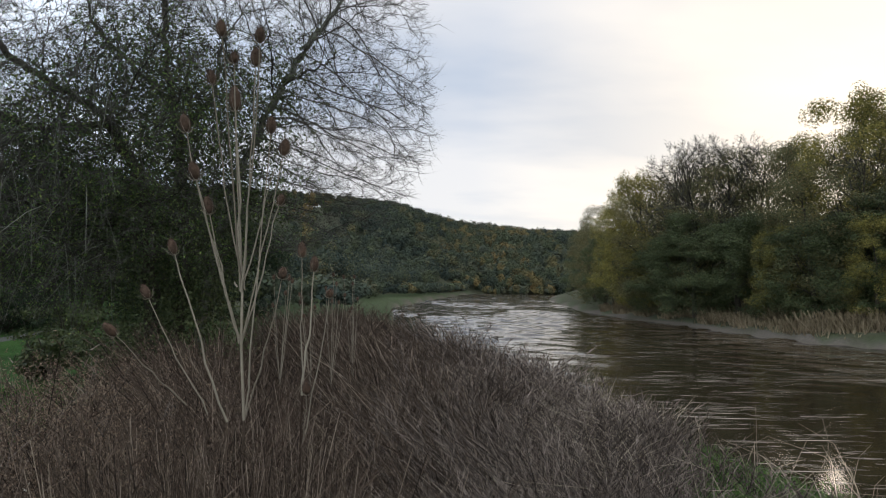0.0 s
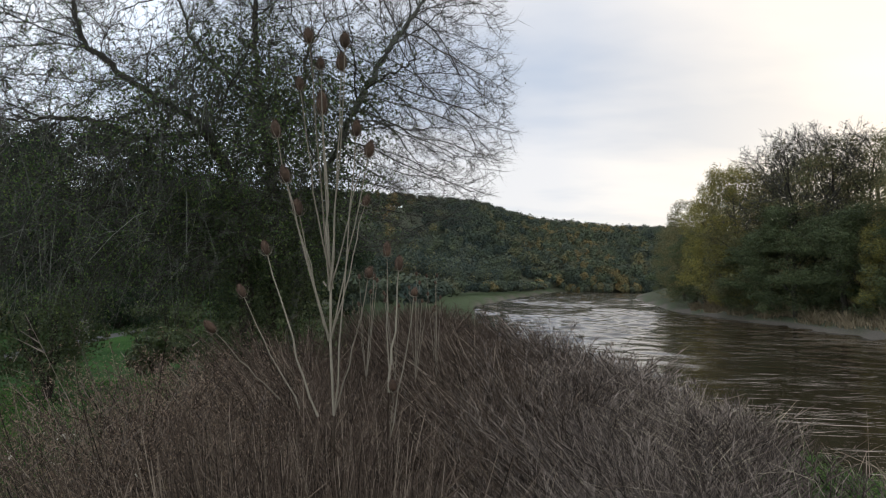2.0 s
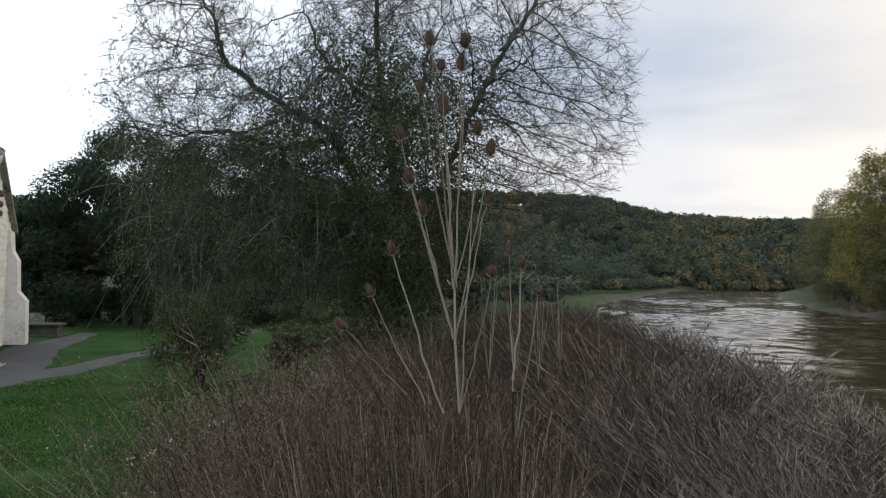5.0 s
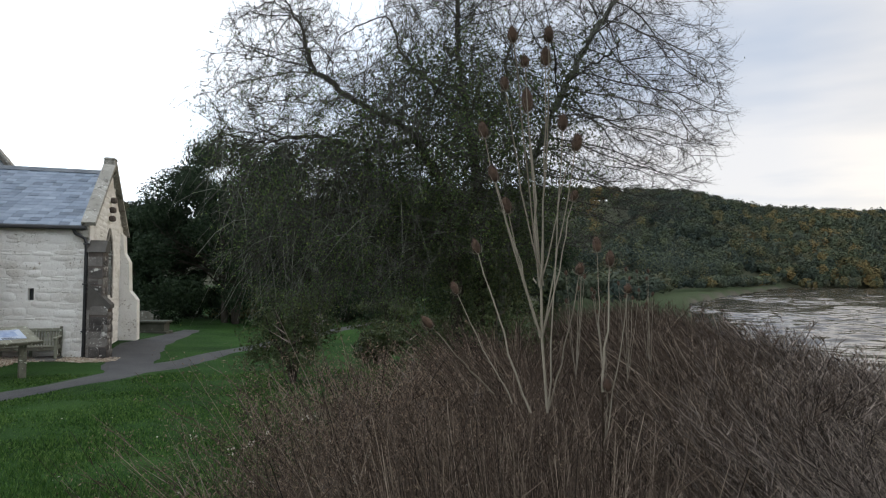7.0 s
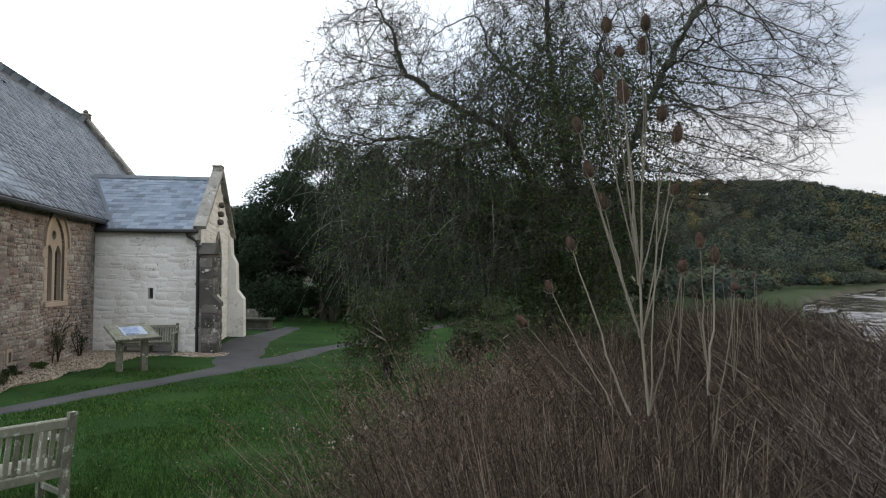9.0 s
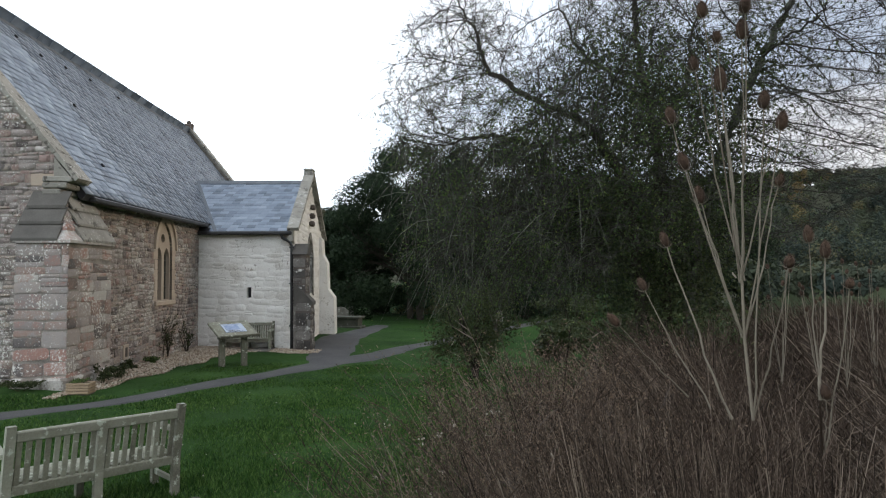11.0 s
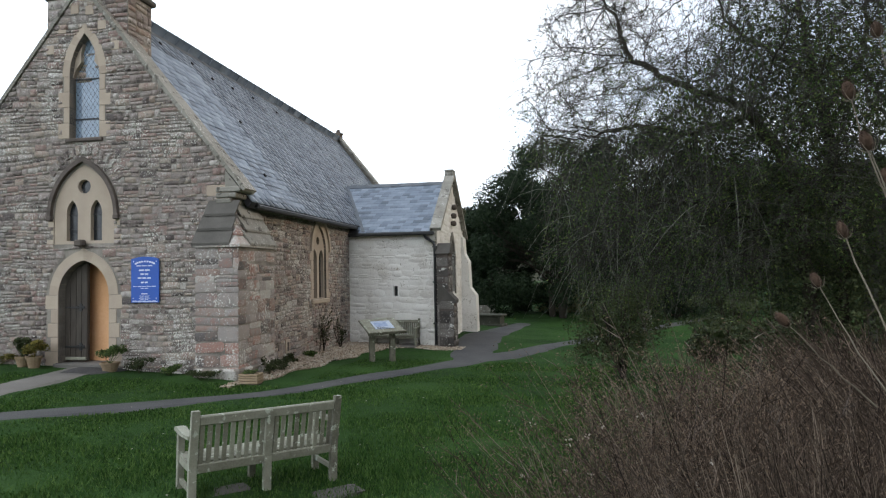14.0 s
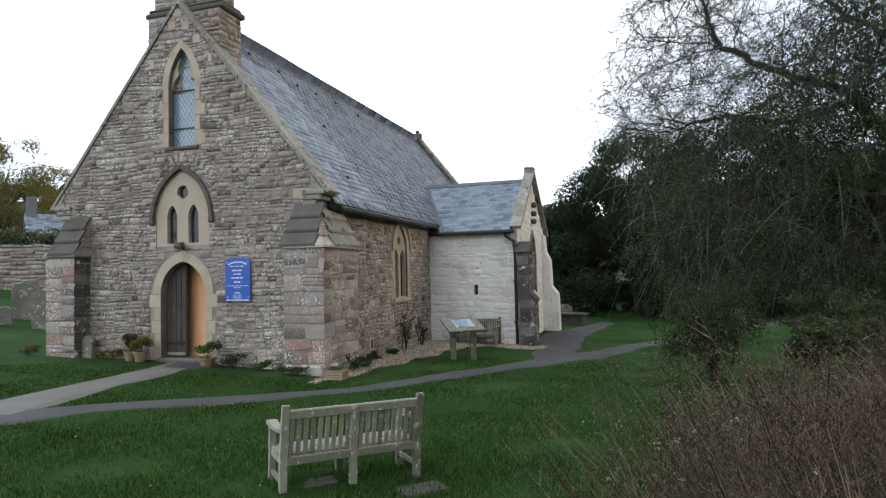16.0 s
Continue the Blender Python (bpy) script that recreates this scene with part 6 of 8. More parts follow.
def grow(rng, p, d, L, r, lev, cfg, out):
    """One limb and its offspring; out[lev] collects points and radii."""
    n = cfg["segs"][lev]
    pts, rad = np.zeros((n + 1, 3)), np.zeros(n + 1)
    pts[0], rad[0] = p, r
    d = d / np.linalg.norm(d)
    tip = r * cfg["taper"][lev]
    for i in range(n):
        d = d + rng.normal(size=3) * cfg["wander"][lev] + np.array([0, 0, cfg["rise"][lev]])
        if "pull" in cfg:
            d = d + cfg["pull"] * (lev > 0) * 0.05
        d /= np.linalg.norm(d)
        if lev and "inside" in cfg and not cfg["inside"](pts[i] + d * L / n * 1.3):
            c = np.array([0, 0, 4.6]) - pts[i]
            d = d + 0.75 * c / np.linalg.norm(c)
            d /= np.linalg.norm(d)
        pts[i + 1] = pts[i] + d * L / n
        rad[i + 1] = r + (tip - r) * (i + 1) / n
    out[lev].append((pts, rad))
    if lev + 1 >= len(cfg["kids"]) + 1 or cfg["kids"][lev] == 0:
        return
    m = cfg["kids"][lev]
    m = int(m * rng.uniform(0.75, 1.25) + 0.5)
    for k in range(m):
        f = cfg["from"][lev] + (1 - cfg["from"][lev]) * (k + rng.uniform(0, 1)) / m
        j = min(int(f * n), n - 1)
        q = pts[j] + (pts[j + 1] - pts[j]) * (f * n - j)
        t = pts[j + 1] - pts[j]
        t = t / np.linalg.norm(t)
        side = np.cross(t, rng.normal(size=3))
        side /= np.linalg.norm(side) + 1e-9
        ang = radians(rng.uniform(*cfg["angle"][lev]))
        nd = t * math.cos(ang) + side * math.sin(ang)
        Lk = L * cfg["ratio"][lev] * rng.uniform(0.6, 1.15) * (1.1 - 0.45 * f)
        if "inside" in cfg:
            if not cfg["inside"](q + nd * Lk * 0.8):
                Lk *= 0.5
                nd = nd - q * (0.12, 0.12, 0)
                nd /= np.linalg.norm(nd)
                if not cfg["inside"](q + nd * Lk):
                    continue
        grow(rng, q, nd, Lk, max(rad[j] * cfg["thin"][lev], cfg["min"]), lev + 1, cfg, out)


def limbs_mesh(name, out, mat, sides=(7, 5, 4, 3, 3, 3)):
    sets = []
    for lev, lines in enumerate(out):
        if not lines:
            continue
        P, R = np.stack([a for a, b in lines]), np.stack([b for a, b in lines])
        sets.append(tubes_n(P, R, sides[lev]))
    V, F = join(*sets)
    me = mesh_from(name, V, F, mat)
    me.polygons.foreach_set("use_smooth", np.ones(len(me.polygons), bool))
    return me


# ---- the hawthorn over the weeds ----
def colonise(rng, stems, goals, step=0.13, reach=2.2, kill=0.22, turns=90, sag=0.0):
    """Branches that grow from the stems towards places in the crown; gives nodes and each one's parent."""
    N, par = [], []
    for line, joint in stems:
        pts = [np.array(q, float) for q in line]
        fine = [pts[0]]
        for a, b in zip(pts, pts[1:]):
            k = max(int(np.linalg.norm(b - a) / step), 1)
            fine += [a + (b - a) * (i + 1) / k + rng.normal(size=3) * 0.025 for i in range(k)]
        prev = -1
        if joint is not None:
            prev = int(np.argmin(np.linalg.norm(np.array(N) - pts[0], axis=1)))
            fine = fine[1:]
        for q in fine:
            N.append(q), par.append(prev)
            prev = len(N) - 1
    N, par = np.array(N), list(par)
    A = np.array(goals)
    near = np.full(len(A), 1e9)
    who = np.zeros(len(A), int)
    fresh = np.arange(len(N))
    for _ in range(turns):
        D = (A ** 2).sum(1)[:, None] + (N[fresh] ** 2).sum(1)[None] - 2 * A @ N[fresh].T
        k = D.argmin(1)
        d = np.sqrt(np.maximum(D[np.arange(len(A)), k], 0))
        better = d < near
        near[better], who[better] = d[better], fresh[k[better]]
        left = near > kill
        A, near, who = A[left], near[left], who[left]
        act = near < reach
        if not act.any():
            break
        dirs = (A[act] - N[who[act]]) / near[act][:, None]
        acc = np.zeros((len(N), 3))
        np.add.at(acc, who[act], dirs)
        grew = np.unique(who[act])
        v = acc[grew] + rng.normal(size=(len(grew), 3)) * 0.3
        v /= np.linalg.norm(v, axis=1)[:, None] + 1e-9
        v[:, 2] -= sag
        born = N[grew] + v * step
        fresh = np.arange(len(N), len(N) + len(born))
        N = np.concatenate([N, born])
        par += list(grew)
    return N, np.array(par)


def branch_lines(N, par, tip=0.0034, power=2.12):
    """Radii by what each branch carries, and the branches as lines."""
    n = len(N)
    load = np.zeros(n)
    kids = [[] for _ in range(n)]
    for i in range(n):
        if par[i] >= 0:
            kids[par[i]].append(i)
    for i in range(n - 1, -1, -1):
        if not kids[i]:
            load[i] = max(load[i], 1.0)
        if par[i] >= 0:
            load[par[i]] += load[i]
    R = tip * load ** (1 / power)
    lines = []
    for i in range(n):
        if par[i] < 0 or max(kids[par[i]], key=lambda c: load[c]) != i:
            ids = [par[i]] if par[i] >= 0 else []
            k = i
            while True:
                ids.append(k)
                if not kids[k]:
                    break
                k = max(kids[k], key=lambda c: load[c])
            if len(ids) > 1:
                r = R[ids].copy()
                if par[i] >= 0:
                    r[0] = r[1]
                lines.append((N[ids], r))
    return lines, R


def hawthorn():
    rng = np.random.default_rng(77)
    x, y = polar(22.2, 11.0)
    g = ground_at(x, y)
    ob = thing("hawthorn_tree", "old lichened hawthorn with thinning leaves on the river bank", "tree", pose(x, y, g))
    right = np.array([math.cos(radians(22)), math.sin(radians(22)), 0])
    back = np.array([-right[1], right[0], 0])

    def spot(a, b, z):
        return right * a + back * b + np.array([0, 0, z - g])

    goals = []
    for count, (ca, cb, cz), (ra, rb, rz), zlow in ((8600, (0.75, 0, 5.6), (3.35, 3.2, 3.5), 2.6), (4600, (-2.9, 0, 4.95), (1.95, 2.6, 2.7), 2.4), (1700, (-2.9, 0.4, 3.0), (1.95, 2.0, 1.5), 1.7), (2600, (-0.7, 0.1, 3.5), (2.3, 2.2, 1.7), 1.7), (1500, (-0.7, 0, 5.8), (1.9, 2.0, 2.1), 3.0)):
        k = 0
        while k < count:
            u = rng.normal(size=3)
            u *= rng.random() ** 0.27 / np.linalg.norm(u)
            a, b, z = ca + u[0] * ra, cb + u[1] * rb, cz + u[2] * rz
            z -= 0.25 * max(a - 2.4, 0) + 0.1 * math.sin(a * 3.1) + 0.1 * math.sin(b * 2.7)
            k += 1
            if z < zlow + (0.5 if a > 2.2 else 0) or -2.55 < a < -1.55 and z > 6.0 or rng.random() < 0.25 * (1 + math.sin(a * 2.4 + b) * math.sin(z * 2.1 + 1)):
                continue
            goals.append(spot(a, b, z))
    stems = [
        ([spot(-0.1, 0, g - 0.1), spot(-0.05, 0.1, 1.6), spot(0.05, 0.1, 3.0), spot(-0.2, 0.3, 4.6), spot(-0.45, 0.2, 6.2), spot(-0.5, 0.1, 7.6)], None),
        ([spot(0.2, 0.15, g - 0.1), spot(0.3, 0.1, 1.8), spot(0.55, -0.2, 3.4), spot(1.2, -0.3, 5.1), spot(1.75, -0.2, 6.2), spot(2.5, 0, 7.4)], None),
        ([spot(-0.35, -0.1, g - 0.1), spot(-0.45, -0.2, 2.0), spot(-0.6, -0.3, 3.6), spot(-1.15, -0.3, 4.6), spot(-2.2, -0.4, 5.2), spot(-2.95, -0.3, 5.75), spot(-3.2, -0.2, 6.6), spot(-3.6, -0.2, 7.3)], None),
        ([spot(-1.15, -0.3, 4.55), spot(-2.2, 0.1, 4.45), spot(-3.0, 0.2, 4.75), spot(-3.8, 0.2, 4.7)], 0),
        ([spot(-0.5, -0.25, 2.8), spot(-1.5, 0.4, 3.3), spot(-2.7, 0.6, 3.4), spot(-3.8, 0.5, 3.1)], 0),
        ([spot(-0.2, 0.3, 4.6), spot(0.4, 1.2, 5.6), spot(0.5, 1.7, 6.8)], 0),
        ([spot(-0.4, 0.2, 5.2), spot(-1.5, 0.6, 6.3), spot(-1.9, 0.7, 7.3)], 0),
    ]
    N, par = colonise(rng, stems, goals, 0.1, 2.2, 0.16, 110)
    # branches straighten as they grow
    child = np.where(par >= 0)[0]
    for _ in range(5):
        tot, cnt = np.zeros_like(N), np.zeros(len(N))
        np.add.at(tot, par[child], N[child])
        np.add.at(cnt, par[child], 1)
        ok = (par >= 0) & (cnt > 0)
        N[ok] = 0.4 * N[ok] + 0.3 * N[par[ok]] + 0.3 * tot[ok] / cnt[ok][:, None]
    lines, R = branch_lines(N, par)
    big = [q for q in lines if q[1].max() > 0.05]
    mid = [q for q in lines if 0.018 < q[1].max() <= 0.05]
    pale = [q for q in big if (q[0] @ right).mean() > 0.75]
    part("trunk", mesh_from("trunk", *tubes([q for q in big if (q[0] @ right).mean() <= 0.75], 7), M_BARKD), M_BARKD, ob)
    part("limb", mesh_from("limb", *tubes(pale, 7), M_LIMB), M_LIMB, ob, "pale lichened leaning limb")
    tagged(part("limb_system", mesh_from("limb_system", *tubes(mid, 5), M_BARK), M_BARK, ob), kind="stuff")
    def thin(q):
        ids = sorted(set(range(0, len(q[0]), 2)) | {len(q[0]) - 1})
        return q[0][ids], q[1][ids]

    small = tubes([thin(q) for q in lines if q[1].max() <= 0.018], 3)
    tip_node = np.ones(len(N), bool)
    tip_node[par[par >= 0]] = False

    def sprays(pick, keep_way, noise, length, hang, r0):
        """Thin twigs from the given nodes, following their branch."""
        base = N[pick]
        up = pick
        for _ in range(4):
            up = np.where(par[up] >= 0, par[up], up)
        way = base - N[up]
        way /= np.linalg.norm(way, axis=1)[:, None] + 1e-9
        d = way * keep_way + rng.normal(size=way.shape) * noise
        d /= np.linalg.norm(d, axis=1)[:, None]
        T = np.linspace(0, 1, 4)[None, :, None]
        P = base[:, None] + d[:, None] * length[:, None, None] * T + np.array([0, 0, -1.0]) * (hang * length)[:, None, None] * T ** 1.8
        P[:, 1:3] += rng.normal(size=(len(pick), 2, 3)) * 0.008
        W = r0[:, None] * np.array([[1.0, 0.85, 0.65, 0.35]])
        return P, W, d

    def spurs(P, m, lo, hi, w=0.0026):
        f = rng.integers(0, 3, (len(P), m))
        root = P[np.arange(len(P))[:, None], f]
        along = P[np.arange(len(P))[:, None], f + 1] - root
        root = (root + along * rng.random((len(P), m, 1))).reshape(-1, 3)
        along = along.reshape(-1, 3)
        along = along / (np.linalg.norm(along, axis=1)[:, None] + 1e-9)
        out = along * 0.75 + rng.normal(size=root.shape) * 0.5
        out /= np.linalg.norm(out, axis=1)[:, None]
        side = np.cross(out, rng.normal(size=root.shape))
        side *= w / (np.linalg.norm(side, axis=1)[:, None] + 1e-9)
        tip = root + out * rng.uniform(lo, hi, (len(root), 1))
        return np.stack([root - side, root + side, tip], 1).reshape(-1, 3)

    na, nz = N @ right, N[:, 2] + g
    fine = (R < 0.024) & (par >= 0)
    sets, extra = [], []
    # long straight shoots at the bare side, short crowded ones elsewhere
    pick = np.where(fine & (na > 0.2) & (tip_node | (rng.random(len(N)) < 0.6)))[0]
    P1, W1, _ = sprays(pick, 1.0, 0.42, np.where(tip_node[pick], rng.uniform(0.18, 0.5, len(pick)), rng.uniform(0.12, 0.36, len(pick))), rng.uniform(-0.18, 0.08, len(pick)), rng.uniform(0.0028, 0.0042, len(pick)))
    extra.append(spurs(P1, 9, 0.07, 0.3, 0.0023))
    pick = np.where(fine & (na <= 0.2))[0]
    pick = pick[rng.random(len(pick)) < 0.95]
    hang = np.where(na[pick] < -1.0, 0.5, 0.1) * np.clip((6.2 - nz[pick]) / 2.5, 0, 1)
    P2, W2, _ = sprays(pick, 0.6, 0.6, rng.uniform(0.14, 0.42, len(pick)) * (1 + 0.7 * hang), hang, rng.uniform(0.0032, 0.0052, len(pick)))
    extra.append(spurs(P2, 9, 0.06, 0.26))
    # long grey twigs hanging like a curtain on the lawn side
    pick = np.where(fine & (na < -0.9) & (nz < 5.4) & (nz > 2.3))[0]
    pick = pick[rng.random(len(pick)) < 0.13]
    P3, W3, _ = sprays(pick, 0.5, 0.5, rng.uniform(0.5, 1.15, len(pick)), rng.uniform(0.45, 1.0, len(pick)), rng.uniform(0.0036, 0.0055, len(pick)))
    P3[..., 2] = np.maximum(P3[..., 2], 1.35 - g)
    extra.append(spurs(P3, 10, 0.08, 0.3))
    tagged(part("branchwork", mesh_from("branchwork", *join(small, tubes_n(P1, W1, 3), tubes_n(P2, W2, 3)), M_BARK), M_BARK, ob), kind="stuff")
    tagged(part("hanging_twigwork", mesh_from("hanging_twigwork", *tubes_n(P3, W3, 3), M_LIMB), M_LIMB, ob, "grey lichened twigs hanging down"), kind="stuff")
    V = np.concatenate(extra)
    tagged(part("twigwork", mesh_from("twigwork", V, np.arange(len(V)).reshape(-1, 3), M_BARK), M_BARK, ob), kind="stuff")
    tips = np.concatenate([q[:, 1:].reshape(-1, 3) for q in (P1, P2, P3)])
    lx, lz = tips @ right, tips[:, 2] + g
    dens = np.clip(0.9 - np.where(lx > 0, 0.42, -0.02) * lx - np.where(lx > -0.8, 0.17, 0.2) * np.clip(lz - 3.2, -1, 5), 0.02, 0.8)
    dens = np.maximum(dens, np.where(lx < -1.0, 0.16, 0.0))
    dens = dens + 0.32 * np.exp(-((lx + 0.4) / 1.6) ** 2) * np.clip(6.2 - lz, 0.12, 1)
    dens *= np.where(lz > 4.9, np.where(lx < -0.8, 0.5, 0.65), 1.0)
    dens *= np.clip(0.75 + 0.7 * np.sin(lx * 2.6 + 1) * np.sin(lz * 3.1) + 0.3 * np.sin(tips[:, 1] * 4), 0.15, 1.3)
    tips, dens = np.concatenate([tips] * 4), np.tile(dens, 4)
    keep = tips[rng.random(len(tips)) < dens]
    pos = keep + rng.normal(size=keep.shape) * 0.055
    V, F = blades(rng, pos, rng.uniform(0.024, 0.048, len(pos)), 0.9, tri=True)
    tagged(part("leaves", mesh_from("leaves", V, F, M_LEAF), M_LEAF, ob, "small thinning green and yellow leaves"), kind="stuff")
    # ivy round the stems
    core = N[(R > 0.03) & (N[:, 2] + g < 6.2) & (np.abs(N @ right + 0.1) < 1.7)]
    pick = core[rng.integers(len(core), size=56000)]
    pos = pick + rng.normal(size=pick.shape) * (0.46, 0.46, 0.42)
    V, F = blades(rng, pos, rng.uniform(0.04, 0.075, len(pos)), 0.9, tri=True)
    part("ivy", mesh_from("ivy", V, F, M_IVY), M_IVY, ob, "dark ivy climbing the stems")
    print("hawthorn nodes", len(N), "twigs", len(P1), len(P2), len(P3), "leaves", len(keep), "r", R.max())


hawthorn()


# ---- leafy trees, built once and set about ----
def crown_points(rng, n, lobes, shell=0.45):
    """Places for leaves in a cloud of lobes (centre, radii)."""
    w = np.array([a[3] * a[4] for a in lobes]) ** 1.2
    k = rng.choice(len(lobes), n, p=w / w.sum())
    d = rng.normal(size=(n, 3))
    d /= np.linalg.norm(d, axis=1)[:, None]
    r = (1 - shell * rng.random(n) ** 1.6)[:, None]
    L = np.array(lobes)
    return L[k, :3] + d * r * np.c_[L[k, 3], L[k, 3], L[k, 4]], d


TOPS = {}


def leafy_tree(name, label, seed, height, spread, mat, leaves=7000, size=0.3, bare=0.0, trunk=0.3, group=""):
    rng = np.random.default_rng(seed)
    ob = thing(name, label, "tree", group=group)
    cfg = dict(segs=[7, 5, 4, 3], taper=[0.25, 0.3, 0.4, 0.5], wander=[0.05, 0.1, 0.14, 0.2], rise=[0.02, 0.06, 0.05, 0.03], kids=[22, 9, 7, 0] if bare else [10, 6, 4, 0], angle=[(25, 60), (25, 60), (25, 60)], ratio=[0.42, 0.5, 0.55], thin=[0.45, 0.5, 0.55], min=0.015)
    cfg["from"] = [0.2, 0.2, 0.15]
    out = [[] for _ in range(4)]
    for k in range(2 if bare else 1):
        grow(rng, np.array([0.3 * k, 0, -0.3]), np.array([0.15 * k - 0.05, 0.05, 1.0]), height * (0.92 if bare else 0.78), trunk, 0, cfg, out)
    part("trunk", limbs_mesh("trunk", out[:2], M_BARKD, (7, 5)), M_BARKD, ob)
    tagged(part("branchwork", limbs_mesh("branchwork", out[2:], M_BARK if bare else M_BARKD, (3, 3)), M_BARKD, ob), kind="stuff")
    tips = np.concatenate([p[2:] for p, r in out[2] + out[3]])
    lobes = []
    for k in range(130):
        u, th = 0.06 + 0.9 * rng.random() ** 0.9, rng.uniform(0, 6.28)
        reach = math.sqrt(max(0.04, 1 - ((u - 0.42) / 0.6) ** 2)) * (1 + 0.16 * math.sin(3 * th + seed) + 0.1 * math.sin(9 * u + seed))
        rho = spread * reach * 0.86 * rng.uniform(0.3, 1.0) ** 0.5
        lobes.append((rho * math.cos(th), rho * math.sin(th), height * u, rng.uniform(0.12, 0.24) * spread, rng.uniform(0.035, 0.07) * height))
    n = int(leaves * (1 - bare))
    pos, way = crown_points(rng, n, lobes)
    pos = np.concatenate([pos, tips[rng.integers(len(tips), size=n // 40 + 50)] + rng.normal(size=(n // 40 + 50, 3)) * 0.3])
    way = np.concatenate([way, rng.normal(size=(n // 40 + 50, 3))])
    way, pos = way[pos[:, 2] > 0.2], pos[pos[:, 2] > 0.2]
    V, F = blades(rng, pos, rng.uniform(0.8, 1.6, len(pos)) * size, 1.0, facing=way + (0, 0, 0.35), tri=True)
    part("crown", mesh_from("crown", V, F, mat), mat, ob)
    TOPS[ob.name] = float(np.percentile(pos[:, 2], 99.8)) if not bare else float(tips[:, 2].max())
    return ob


def place_tree(proto, az, d, top, label="", squeeze=1.25, turn=0):
    x, y = polar(az, d)
    g = ground_at(x, y)
    s = (EYE + d * math.tan(radians(top)) - g) / TOPS[proto.name]
    m = Matrix.Translation((x, y, g)) @ Matrix.Rotation(radians(turn), 4, "Z") @ Matrix.Diagonal((s * squeeze, s * squeeze, s, 1))
    ob = copy_thing(proto, m)
    if label:
        ob["label"] = label
    return ob


def move_first(proto, az, d, top, turn=0, squeeze=1.25):
    x, y = polar(az, d)
    g = ground_at(x, y)
    s = (EYE + d * math.tan(radians(top)) - g) / TOPS[proto.name]
    proto.matrix_basis = Matrix.Translation((x, y, g)) @ Matrix.Rotation(radians(turn), 4, "Z") @ Matrix.Diagonal((s * squeeze, s * squeeze, s, 1))


FAR = "trees on the far bank"
gold = leafy_tree("tree", "golden green tree in autumn leaf on the far bank", 101, 16, 5.4, M_GOLD, 32000, 0.135, group=FAR)
oak = leafy_tree("tree", "dull green oak turning brown on the far bank", 102, 16, 6.0, M_OAK, 32000, 0.135, group=FAR)
bare = leafy_tree("tree", "bare twiggy tree rising above its leafy neighbours", 103, 17, 5.0, M_OAK, 3600, 0.2, bare=0.75, trunk=0.19, group=FAR)
dark = leafy_tree("tree", "dull olive tree hung with ivy above the bank", 104, 14, 5.5, M_IVY, 30000, 0.13, group=FAR)
# trees past turn -40 are added out of view, to darken the river's reflections
copies = [
    (gold, [(-17.4, 84, 10.0, 10, 1.0), (-16.2, 92, 7.6, 140, 0.9), (-33.0, 66, 13.6, 80, 1.0), (-28.2, 63, 4.6, 200, 1.1), (-42, 62, 15, 20, 1.1), (-34.6, 58, 5.2, 300, 1.1)]),
    (oak, [(-35.8, 70, 13.6, 30, 1.05), (-30.2, 74, 11.4, 100, 0.95), (-14.4, 104, 6.8, 220, 1.0), (-27.0, 78, 11.2, 160, 1.0), (-19.6, 82, 8.6, 300, 1.2), (-23.2, 76, 9.6, 250, 1.1), (-38.6, 70, 14, 60, 1.1), (-13.6, 120, 5.4, 40, 1.0), (-46, 60, 14, 90, 1.2), (-31.2, 62, 9.6, 10, 1.1)]),
    (bare, [(-20.8, 78, 12.4, 0, 1.1), (-22.4, 80, 12.2, 90, 1.1), (-23.8, 76, 12.3, 160, 1.1), (-25.6, 78, 11.8, 250, 1.1), (-21.8, 82, 12.0, 300, 1.1), (-34.0, 61, 11.4, 20, 1.1)]),
    (dark, [(-21.8, 72, 6.6, 0, 1.25), (-25.2, 68, 7.8, 70, 1.25), (-35.6, 62, 10.6, 220, 1.2), (-13.9, 128, 5.0, 40, 1.0), (-15.2, 98, 6.4, 90, 1.0), (-12.6, 150, 4.4, 60, 1.0), (-43, 60, 9, 0, 1.25), (-18.6, 82, 4.8, 130, 1.25), (-30.4, 61, 7.6, 150, 1.25), (-27.0, 66, 8.4, 40, 1.2), (-20.2, 76, 6.4, 50, 1.2), (-33.4, 60, 8.0, 10, 1.2)]),
]
for proto, spots in copies:
    for k, (az, d, top, turn, wide) in enumerate(spots):
        if k == 0:
            move_first(proto, az, d, top, turn, wide)
        else:
            place_tree(proto, az, d, top, turn=turn, squeeze=wide)
# trees round the house behind the church
# gold copies: their leaf colour also stands in for sunlight on the trees
for proto, az, d, top, turn in ((gold, 96.4, 80, 9.9, 20), (oak, 93.6, 96, 8.4, 100), (gold, 91.6, 90, 8.3, 200), (oak, 88.6, 90, 8.6, 30), (oak, 100, 76, 10.5, 60)):
    t = place_tree(proto, az, d, top, "autumn tree on the slope behind the churchyard wall", turn=turn)
    t["group"] = "trees behind the churchyard"


